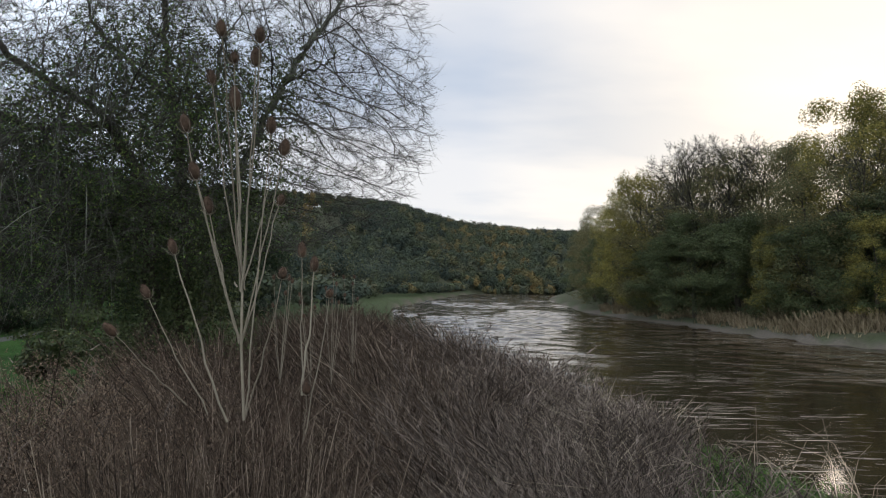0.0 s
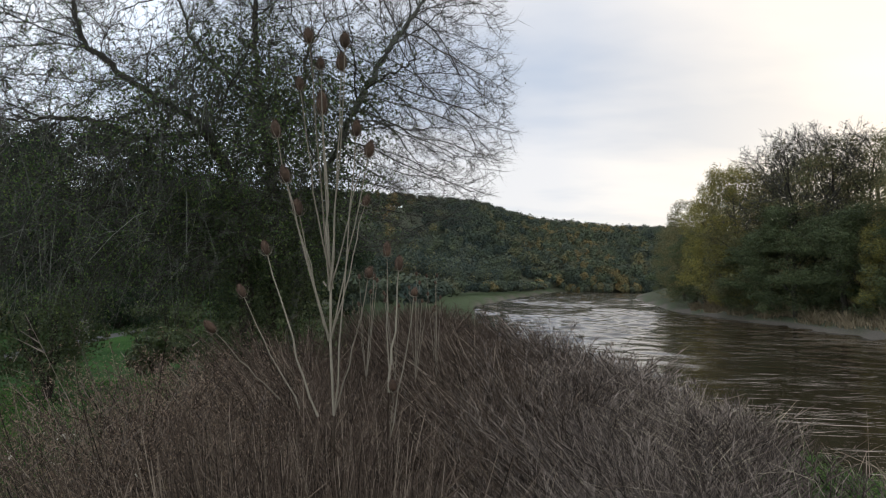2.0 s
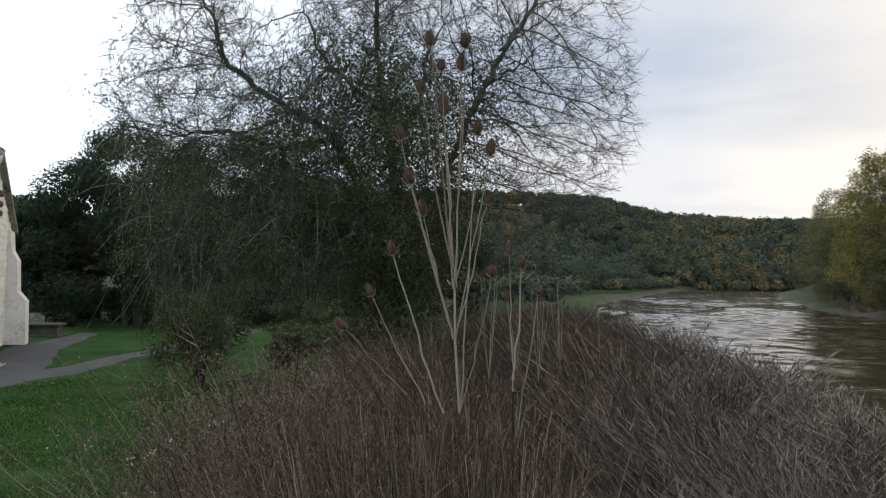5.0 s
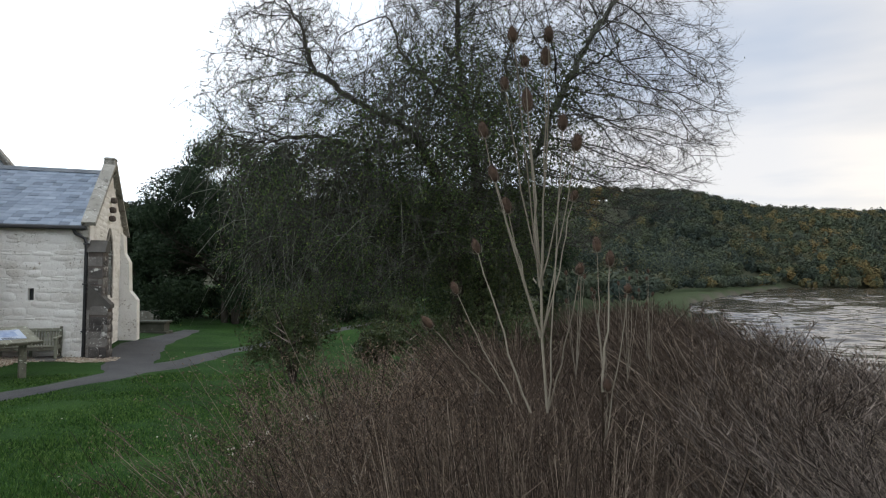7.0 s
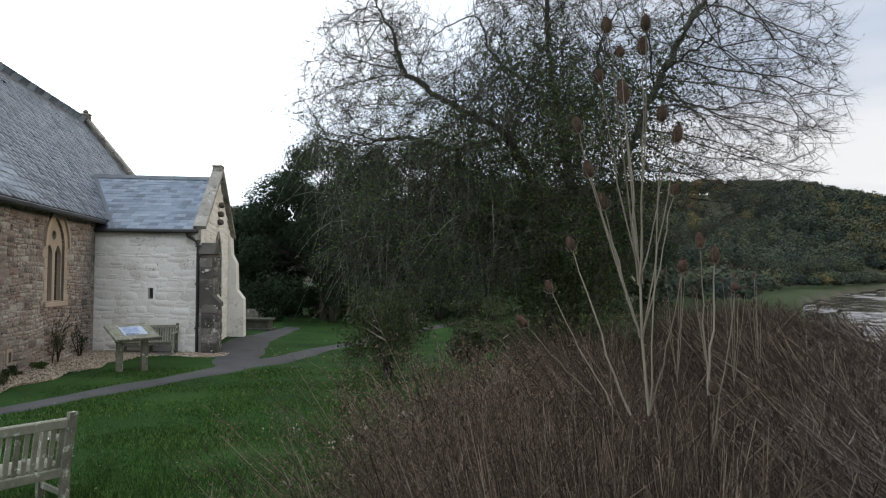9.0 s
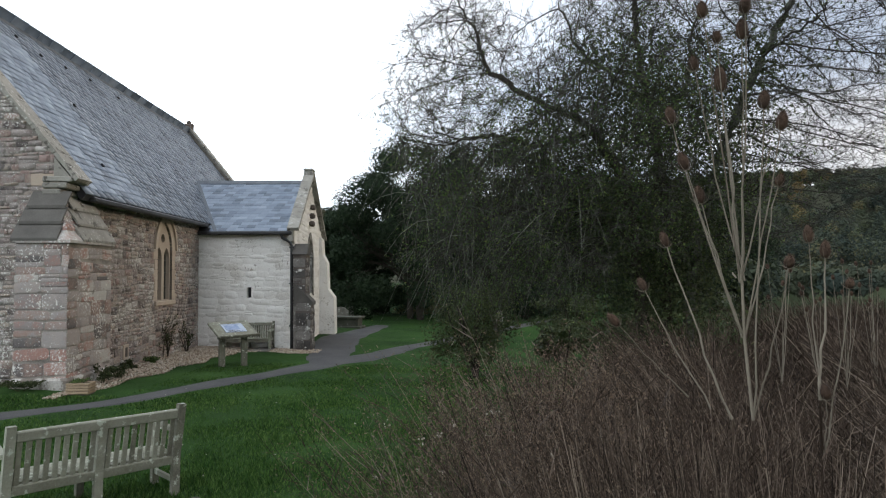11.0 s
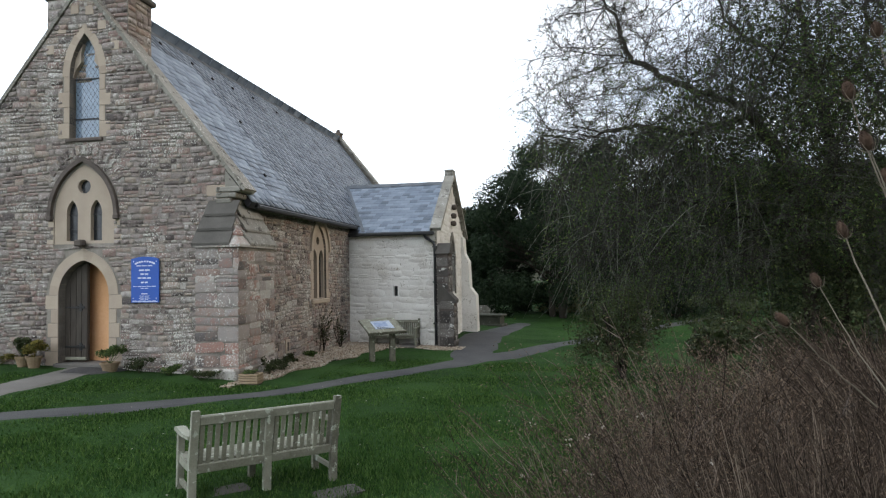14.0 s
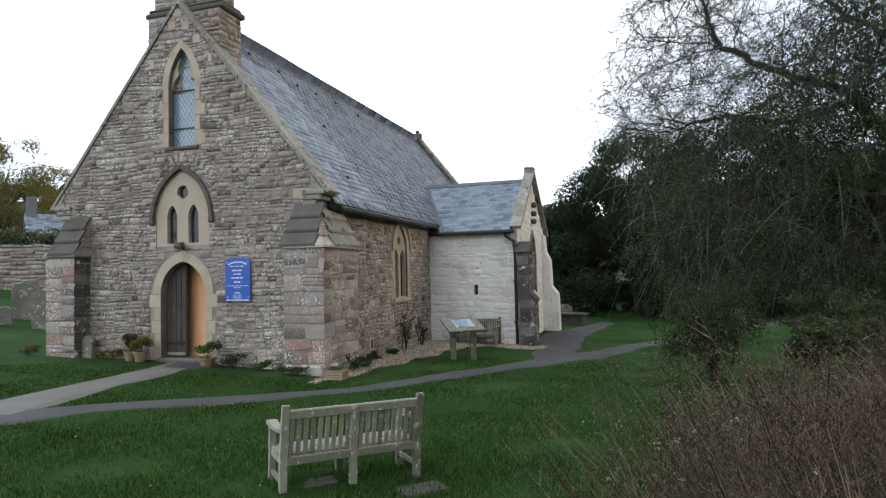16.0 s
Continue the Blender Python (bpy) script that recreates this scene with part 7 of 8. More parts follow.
# ---- yews ----
def yew(az, d, top, spread, seed, label):
    rng = np.random.default_rng(seed)
    x, y = polar(az, d)
    g = ground_at(x, y)
    h = EYE + d * math.tan(radians(top)) - g
    ob = thing("yew_tree", label, "tree", pose(x, y, g), group="churchyard yews")
    cfg = dict(segs=[6, 5, 4], taper=[0.3, 0.3, 0.4], wander=[0.05, 0.1, 0.15], rise=[0.02, 0.03, 0.0], kids=[16, 8, 0], angle=[(40, 80), (30, 70)], ratio=[0.5, 0.45], thin=[0.4, 0.5], min=0.02)
    cfg["from"] = [0.2, 0.25]
    out = [[] for _ in range(3)]
    for k in range(3):
        grow(rng, np.array([rng.uniform(-0.5, 0.5), rng.uniform(-0.4, 0.4), -0.2]), np.array([rng.uniform(-0.25, 0.25), rng.uniform(-0.2, 0.2), 1.0]), h * 0.8, 0.19, 0, cfg, out)
    part("trunk", limbs_mesh("trunk", out, M_BARKD, (8, 5, 3)), M_BARKD, ob)
    lobes = []
    for k in range(135):
        a, e = rng.uniform(0, 6.28), rng.uniform(-0.42, 1.0)
        rad = math.sqrt(max(0.05, 1 - max(e, 0) ** 2.2)) * rng.uniform(0.55, 0.95)
        z = h * (0.42 + 0.5 * e) if e > 0 else h * (0.42 + 0.95 * e)
        lobes.append((rad * spread * math.cos(a), rad * spread * math.sin(a), z, rng.uniform(0.13, 0.24) * spread, rng.uniform(0.05, 0.1) * h))
    pos, way = crown_points(rng, 64000, lobes, 0.6)
    V, F = blades(rng, pos, rng.uniform(0.11, 0.26, len(pos)), 0.6, facing=way, tri=True)
    part("crown", mesh_from("crown", V, F, M_YEW), M_YEW, ob)
    return ob


yew(44.4, 37, 12.2, 4.7, 201, "broad dark churchyard yew")
yew(37.0, 40, 12.3, 6.2, 202, "dense dark yew beside the path")
yew(50.2, 41, 6.2, 2.8, 203, "smaller dark yew with bare lower trunk")
yew(28.5, 44, 9.0, 6.0, 204, "spreading dark yew behind the hawthorn")
yew(20.5, 50, 6.5, 5.5, 205, "low dark yew by the river meadow")


def bush(name, label, category, x, y, w, dpt, h, mat, n, size, seed, lift=0.0, stems=8, group="", root=0.035, lobe_n=26):
    rng = np.random.default_rng(seed)
    g = ground_at(x, y)
    ob = thing(name, label, category, pose(x, y, g), group=group)
    lines = []
    P, R = np.zeros((stems, 5, 3)), np.zeros((stems, 5))
    for k in range(stems):
        a = rng.uniform(0, 6.28)
        tip = np.array([math.cos(a) * w * 0.4 * rng.random(), math.sin(a) * dpt * 0.4 * rng.random(), h * rng.uniform(0.6, 0.95)])
        for i in range(5):
            P[k, i] = tip * (i / 4) * (1, 1, 1) + rng.normal(size=3) * 0.03 * (i > 0)
            R[k, i] = root * (1 - 0.75 * i / 4)
    P[:, 0, 2] = -0.08
    V, F = tubes_n(P, R, 5)
    part("trunk", mesh_from("trunk", V, F, M_BARKD), M_BARKD, ob)
    lobes = [(rng.uniform(-0.36, 0.36) * w, rng.uniform(-0.36, 0.36) * dpt, lift + (h - lift) * rng.uniform(0.15, 0.85), w * rng.uniform(0.1, 0.22), (h - lift) * rng.uniform(0.1, 0.2)) for _ in range(lobe_n)]
    pos, way = crown_points(rng, n, lobes, 0.7)
    way, pos = way[pos[:, 2] > 0.02], pos[pos[:, 2] > 0.02]
    V, F = blades(rng, pos, rng.uniform(0.6, 1.3, len(pos)) * size, 0.7, facing=way)
    part("crown", mesh_from("crown", V, F, mat), mat, ob)
    return ob


sx, sy = polar(38.9, 15.6)
bush("shrub", "dark evergreen shrub with a short trunk standing on the lawn", "shrub", sx, sy, 2.2, 2.0, 2.5, M_IVY, 11000, 0.065, 301, 0.15, 9, root=0.045, lobe_n=90)
for k, (az, d, w, h, mat, lab) in enumerate(((31.6, 19, 1.5, 1.1, M_IVY, "glossy green laurel bush at the lawn's edge"), (30.2, 24, 3.0, 2.0, M_IVY, "dense dark laurel bush under the hawthorn"), (26.5, 20, 3.2, 1.9, M_IVY, "straggling green bush among the weeds"))):
    x, y = polar(az, d)
    bush("bush", lab, "bush", x, y, w, w * 0.8, h, mat, 5000, 0.11, 310 + k, 0.0, 8, "bushes by the lawn")
for k, (az, d, w, h) in enumerate(((34.5, 37, 9, 2.3), (41.5, 40, 8, 2.2), (48.0, 43, 8, 2.0))):
    x, y = polar(az, d)
    bush("hedge", "dark brown and green overgrown hedge behind the graves", "hedge", x, y, w, 2.5, h, M_YEW if k != 1 else M_OAK, 8000, 0.16, 330 + k, 0.0, 14, "hedges round the churchyard")
for k, (az, d, w, h) in enumerate(((96.5, 43, 7, 3.3), (91.5, 44, 8, 3.2), (101, 43, 8, 3.6))):
    x, y = polar(az, d)
    bush("hedge", "ragged green hedge behind the boundary wall", "hedge", x, y, w, 3, h, M_IVY, 6000, 0.2, 340 + k, 0.0, 10, "hedges round the churchyard")
# thickets along the far bank
for k in range(26):
    rr = random.Random(400 + k)
    yy = 36 + k * 4.2
    xx = float(np.interp(yy, RIGHT_Y, RIGHT_X)) + rr.uniform(6.5, 10)
    bush("thicket", "tangled green and brown bramble thicket above the mud bank", "thicket", xx, yy, rr.uniform(5, 8), 4.5, rr.uniform(1.8, 3.8), rr.choice([M_IVY, M_OAK, M_IVY, M_GOLD]), 4600, 0.2, 400 + k, 0.0, 6, "thickets on the far bank")


# ---- reeds on the far bank ----
def reeds():
    rng = np.random.default_rng(51)
    n = 26000
    y = rng.uniform(30, 92, n)
    x = np.interp(y, RIGHT_Y, RIGHT_X) + 1.2 + 5.5 * rng.random(n) ** 0.8 * np.clip((95 - y) / 30, 0.15, 1)
    clump = np.sin(x * 1.1 + 3 * np.sin(y * 0.4)) + np.sin(y * 0.9 + x * 0.3)
    keep = rng.random(n) < np.clip(0.45 + 0.5 * clump, 0.03, 1)
    x, y = x[keep], y[keep]
    n = len(x)
    z = land(x, y)
    h = rng.uniform(0.5, 1.35, n) * np.clip(0.7 + 0.35 * clump[keep], 0.3, 1.2)
    w = rng.uniform(0.03, 0.07, n)
    lean = rng.normal(size=(n, 2)) * 0.42 * h[:, None]
    a = rng.uniform(0, 3.14, n)
    V = np.stack([np.c_[x - w * np.cos(a), y - w * np.sin(a), z - 0.1], np.c_[x + w * np.cos(a), y + w * np.sin(a), z - 0.1], np.c_[x + lean[:, 0] + w * 0.3, y + lean[:, 1], z + h], np.c_[x + lean[:, 0] - w * 0.3, y + lean[:, 1], z + h * 0.97]], 1).reshape(-1, 3)
    solo("reeds", mesh_from("reeds", V, np.arange(4 * n).reshape(-1, 4), M_REED), None, "dry straw-coloured reeds along the far water's edge", "reeds", kind="stuff")


reeds()


# ---- distant woods ----
def woods():
    rng = np.random.default_rng(61)
    spots = []
    while len(spots) < 4300:
        # turns below -36 are out of view and block sky reflected in the river
        az = rng.uniform(-52, 62) if rng.random() < 0.92 else rng.uniform(84, 108)
        d = rng.uniform(95, 520) if rng.random() < 0.6 else rng.uniform(430, 540)
        if len(spots) < 1300:
            az, d = rng.uniform(-15, 9), rng.uniform(325, 500)
        elif 44 < az < 70 and rng.random() < 0.6:
            continue
        x, y = polar(az, d)
        s, q = x - np.interp(y, LEFT_Y, LEFT_X), x - np.interp(y, RIGHT_Y, RIGHT_X)
        if y < 325 and s > -6 and q < 5:
            continue
        if s <= -6 and y < 325 and (d < 190 or s > -12):
            if not (d > 95 and s < -14 and az < 20 or d > 110 and az > 14 and rng.random() < 0.25):
                continue
        if q >= 5 and (d < 85 or q < 14 and d < 150):
            continue
        spots.append((x, y))
    for az, d in ((9.5, 118), (8.2, 135), (6.4, 150), (5.2, 172), (3.8, 190), (11, 105), (12.5, 112), (2.4, 215), (0.8, 240), (7.5, 160)):
        spots.append(polar(az + 0.5, d))
    while len(spots) < 4850:
        x, y = polar(rng.uniform(0.5, 21), rng.uniform(105, 320))
        if x - np.interp(y, LEFT_Y, LEFT_X) < -10:
            spots.append((x, y))
    bend = 260
    for k in range(bend):
        yy = rng.uniform(320, 338)
        spots.append((rng.uniform(-30, 62), yy))
    low = 260
    for k in range(low):
        yy = 42 + 280 * rng.random() ** 1.3
        spots.append((np.interp(yy, LEFT_Y, LEFT_X) - (rng.uniform(3.5, 16) if yy < 150 else rng.uniform(1.5, 9)), yy))
    spots = np.array(spots)
    z = land(spots[:, 0], spots[:, 1])
    n, m = len(spots), 230
    dist = np.hypot(spots[:, 0], spots[:, 1])
    h = rng.uniform(8, 14.5, n) * np.where(dist < 260, 0.85, 1.0)
    h[4300:4310] = rng.uniform(3, 6, 10)
    h[-low - bend:-low] = rng.uniform(4.5, 8.5, bend)
    h[-low:] = rng.uniform(1.6, 4.6, low)
    rad = h * rng.uniform(0.24, 0.38, n)
    rad[-low:] *= 1.8
    # a few lobes for each crown
    k = 7
    lob = rng.normal(size=(n, k, 3))
    lob *= (0.5, 0.5, 0.34) / np.linalg.norm(lob, axis=2, keepdims=True)
    lob[..., 2] = np.abs(lob[..., 2]) - 0.1
    which = rng.integers(k, size=(n, m))
    d = rng.normal(size=(n, m, 3))
    d /= np.linalg.norm(d, axis=2, keepdims=True)
    c = lob[np.arange(n)[:, None], which]
    p = c + d * 0.5 * (1 - 0.4 * rng.random((n, m, 1)))
    pos = np.stack([spots[:, 0:1] + p[..., 0] * rad[:, None], spots[:, 1:2] + p[..., 1] * rad[:, None], z[:, None] + h[:, None] * np.clip(0.52 + p[..., 2] * 0.48, 0.02, 1.05)], -1).reshape(-1, 3)
    size = np.repeat(np.clip(dist / 300, 0.5, 1.5), m) * rng.uniform(0.55, 1.25, n * m)
    V, F = blades(rng, pos, size * 1.08, 1.0, facing=(d + (0, 0, 0.4)).reshape(-1, 3), tri=True)
    me = mesh_from("woodland", V, F, M_WOODS)
    # skewed to the grey-green tones that carry the haze
    tone = np.clip(0.3 + 0.4 * rng.random(n) ** 1.5 + 0.08 * np.sin(spots[:, 0] * 0.05) + rng.normal(size=n) * 0.03, 0.25, 0.72)
    me.attributes.new("tone", "FLOAT", "POINT").data.foreach_set("value", np.repeat(tone, 3 * m).astype(np.float32))
    solo("woodland", me, None, "mixed autumn woodland on the valley sides", "woodland", kind="stuff")


woods()


# ---- dry weeds on the bank ----
def weed_height(az, r):
    return np.interp(az, [-60, -34, -26, -18, -8, 0, 10, 21, 26, 30, 34, 38, 42, 50], [0.3, 0.35, 0.45, 0.76, 0.95, 1.07, 1.22, 1.42, 1.62, 1.7, 1.6, 1.52, 1.42, 0.9])


def weeds():
    rng = np.random.default_rng(71)
    pts = []
    for lo, hi, count in ((1.5, 3.2, 3000), (3.2, 6.0, 8000), (6.0, 11, 7000), (11, 24, 3600)):
        k = 0
        while k < count:
            az, r = rng.uniform(-42, 50), math.sqrt(rng.uniform(lo * lo, hi * hi))
            lim = np.interp(az, WEED_A, WEED_R)
            if az > 28 and r < 3.0:
                k += 1
                continue
            if r > lim * rng.uniform(0.86, 1.04):
                if rng.random() < 0.02:
                    k += 1
                continue
            if az < -21 and rng.random() < 0.85:
                k += 1
                continue
            pts.append((az, r))
            k += 1
    pts += [(rng.uniform(42, 47.5), rng.uniform(2.9, 3.9)) for _ in range(46)]
    extra = 700
    pts += [(rng.uniform(9, 27), rng.uniform(1.55, 2.2)) for _ in range(extra)]
    pts = np.array(pts)
    n = len(pts)
    az, r = pts[:, 0], pts[:, 1]
    x, y = -r * np.sin(np.radians(az)), r * np.cos(np.radians(az))
    z = land(x, y)
    h = weed_height(az, r) * rng.uniform(0.62, 1.12, n) * (1 + 0.12 * np.sin(x * 2.3) * np.cos(y * 1.9))
    # leaning with the wind, to the left and a little back
    wind = np.array([-0.27, 0.08])
    sway = np.sin(x * 1.7 + 1.3 * np.sin(y * 1.1)) + 0.7 * np.sin(y * 2.3 + x * 0.9)
    lean = wind[None] * rng.uniform(0.2, 1.5, n)[:, None] + rng.normal(size=(n, 2)) * 0.3 + sway[:, None] * np.array([[0.16, -0.08]])
    lean = np.clip(lean, -0.7, 0.6)
    h = h * (1 + 0.16 * np.sin(x * 3.1 + y * 1.3) + 0.12 * np.sin(y * 4.3 - x * 1.9))
    lean[-extra:] *= 0.3
    h[-extra:] = (EYE + r[-extra:] * np.tan(np.radians(rng.uniform(-20, -9.5, extra))) - z[-extra:]) * 1.08
    K = 4
    t = np.linspace(0, 1, K)
    P = np.zeros((n, K, 3))
    bend = t[None] ** 1.6
    P[..., 0] = x[:, None] + lean[:, 0:1] * h[:, None] * bend
    P[..., 1] = y[:, None] + lean[:, 1:2] * h[:, None] * bend
    P[..., 2] = z[:, None] - 0.05 + h[:, None] * (t[None] - 0.10 * bend)
    P[:, 1:-1] += rng.normal(size=(n, K - 2, 3)) * 0.012
    thick = rng.uniform(0.0014, 0.0042, n) * np.clip(r / 3.2, 0.9, 2.6)
    R = thick[:, None] * (1 - 0.65 * t[None])
    # side sprays
    m = 11
    f = rng.uniform(0.35, 0.98, (n, m)) ** 0.85
    i0 = np.clip((f * (K - 1)).astype(int), 0, K - 2)
    w = (f * (K - 1) - i0)[..., None]
    idx = np.arange(n)[:, None]
    B = P[idx, i0] * (1 - w) + P[idx, i0 + 1] * w
    a = rng.uniform(0, 6.28, (n, m))
    length = rng.uniform(0.06, 0.3, (n, m)) * (1.15 - 0.6 * f)
    spread = np.where(az > 26, 1.0, 0.72)[:, None]
    D = np.stack([np.cos(a) * spread + lean[:, 0:1], np.sin(a) * spread + lean[:, 1:2], np.full_like(a, 0.85)], -1)
    Q = np.stack([B, B + D * length[..., None] * 0.5, B + D * length[..., None] * (1, 1, 0.9) + rng.normal(size=B.shape) * 0.015], 2).reshape(-1, 3, 3)
    rq = np.repeat(thick, m)[:, None] * np.array([[0.5, 0.4, 0.2]])
    grey = (az + rng.normal(size=n) * 4 < -1.0) | (az > 27) & (rng.random(n) < 0.25)
    for name, sel, mat, lab in (("dry_weeds", ~grey, M_WEED, "tangled dead brown weed stems leaning in the wind"), ("grey_weeds", grey, M_WEEDG, "paler grey dead weed stems at the patch's edges")):
        many = np.repeat(sel, m)
        V, F = tubes_n(P[sel], R[sel], 3)
        solo(name, mesh_from(name, V, F, mat), None, lab, "weeds", kind="stuff")
        q = Q[many]
        side = np.cross(q[:, 2] - q[:, 0], rng.normal(size=(len(q), 3)))
        side *= rq[many][:, :1] * 1.5 / (np.linalg.norm(side, axis=1)[:, None] + 1e-9)
        V = np.stack([q[:, 0] - side, q[:, 0] + side, q[:, 2]], 1).reshape(-1, 3)
        # shoots get a paler colour than the stems, so the lower layer reads shaded
        solo("weed_sprays", mesh_from("weed_sprays", V, np.arange(len(V)).reshape(-1, 3), M_SEED if mat is M_WEED else mat), None, "fine side shoots on the dead weed stems", "weeds", kind="stuff")
    # seed heads along the sprays and tops
    tipsq = Q[:, 2]
    zone = np.repeat(az, m)
    keep = rng.random(len(tipsq)) < np.where(zone > 24, 0.75, np.where(zone > -8, 0.3, 0.22))
    base = tipsq[keep]
    cnt = 3
    pos = (base[:, None] + rng.normal(size=(len(base), cnt, 3)) * (0.018, 0.018, 0.028)).reshape(-1, 3)
    rust = np.repeat(zone[keep], cnt) + rng.normal(size=len(pos)) * 5 > 24
    for name, sel, mat, lo, hi, asp, lab in (("seed_heads", ~rust, M_SEED, 0.008, 0.022, 0.4, "brown withered seed heads on the dead weeds"), ("plumes", rust, M_PLUME, 0.012, 0.034, 0.45, "feathery rust-brown plumes at the lawn's edge")):
        V, F = blades(rng, pos[sel], rng.uniform(lo, hi, sel.sum()) * np.clip(np.linalg.norm(pos[sel][:, :2], axis=1) / 5, 0.35, 1.6), asp, tri=True)
        solo(name, mesh_from(name, V, F, mat), None, lab, "weeds", kind="stuff")
    # fluffy tops of the rust-brown plants
    top = np.where(az + rng.normal(size=n) * 3 > 22)[0]
    u = rng.uniform(0.0, 1.0, (len(top), 16, 1))
    pos = (P[top, -2][:, None] * (1 - u) + P[top, -1][:, None] * u + rng.normal(size=(len(top), 16, 3)) * (0.04, 0.04, 0.025)).reshape(-1, 3)
    V, F = blades(rng, pos, rng.uniform(0.014, 0.036, len(pos)) * np.clip(np.linalg.norm(pos[:, :2], axis=1) / 5.5, 0.3, 1.3), 0.4, tri=True)
    solo("plumes", mesh_from("plumes", V, F, M_PLUME), None, "soft withered flower plumes on the tall weeds", "weeds", kind="stuff")
    left = base[(np.repeat(az, m)[keep] > 33) & (rng.random(len(base)) < 0.012)]
    if len(left):
        pos = (left[:, None] + rng.normal(size=(len(left), 6, 3)) * 0.012).reshape(-1, 3)
        V, F = blades(rng, pos, rng.uniform(0.012, 0.026, len(pos)), 0.9)
        solo("seed_fluff", mesh_from("seed_fluff", V, F, M_FLUFF), None, "pale downy seed tufts at the weeds' edge", "weeds", kind="stuff")
    # grass and straw between the stems
    g = 24000
    az2, r2 = rng.uniform(-46, 50, g), np.sqrt(rng.uniform(2.2, 120, g))
    lim = np.interp(az2, WEED_A, WEED_R) * 1.05
    ok = r2 < lim
    az2, r2 = az2[ok], r2[ok]
    x, y = -r2 * np.sin(np.radians(az2)), r2 * np.cos(np.radians(az2))
    z = land(x, y)
    for name, sel, mat, hh, lab in (("bank_grass", (az2 < -14) | (rng.random(len(az2)) < np.where(az2 > 26, 0.6, 0.2)), M_BLADE, (0.2, 0.5), "green grass growing through the dead weeds"), ("straw", (az2 < 4) & (az2 > -20) & (rng.random(len(az2)) < 0.6), M_PALE, (0.35, 0.95), "pale bent straw stalks on the bank edge")):
        xs, ys, zs = x[sel], y[sel], z[sel]
        k = len(xs)
        h2 = rng.uniform(*hh, k)
        ln = (wind[None] + rng.normal(size=(k, 2)) * 0.4) * h2[:, None]
        T = np.linspace(0, 1, 4)
        PP = np.stack([xs[:, None] + ln[:, :1] * T ** 2, ys[:, None] + ln[:, 1:] * T ** 2, zs[:, None] - 0.03 + h2[:, None] * (T - 0.2 * T ** 3)], -1)
        RR = (0.004 if name == "bank_grass" else 0.003) * np.clip(np.hypot(xs, ys) / 3, 0.8, 3)[:, None] * (1 - 0.8 * T[None])
        V, F = tubes_n(PP, RR, 3)
        solo(name, mesh_from(name, V, F, mat), None, lab, "grass", kind="stuff")

    # a green tussocky patch at the bank's edge, with bent stalks over the water
    for name, count, rlo, rhi, hlo, hhi, rad, mat, lab in (("tussock_grass", 9000, 3.2, 8.0, 0.14, 0.4, 0.0045, M_TUSSOCK, "bright green tussock grass at the bank edge"), ("bent_stalks", 130, 4.0, 8.6, 0.6, 1.25, 0.004, M_PALE, "tall bent dry stalks standing over the water")):
        a3, r3 = rng.uniform(-44, -17 if mat is M_TUSSOCK else -8, count), rng.uniform(rlo, rhi, count)
        xs, ys = -r3 * np.sin(np.radians(a3)), r3 * np.cos(np.radians(a3))
        zs = land(xs, ys)
        ok = zs > -0.85
        xs, ys, zs = xs[ok], ys[ok], zs[ok]
        k = len(xs)
        h2 = rng.uniform(hlo, hhi, k)
        ln = rng.normal(size=(k, 2)) * 0.42 * h2[:, None]
        T = np.linspace(0, 1, 4)
        PP = np.stack([xs[:, None] + ln[:, :1] * T ** 2, ys[:, None] + ln[:, 1:] * T ** 2, zs[:, None] - 0.03 + h2[:, None] * (T - 0.28 * T ** 4)], -1)
        V, F = tubes_n(PP, rad * (1 - 0.75 * T[None]) * np.ones((k, 1)), 3)
        solo(name, mesh_from(name, V, F, mat), None, lab, "grass", kind="stuff")


weeds()


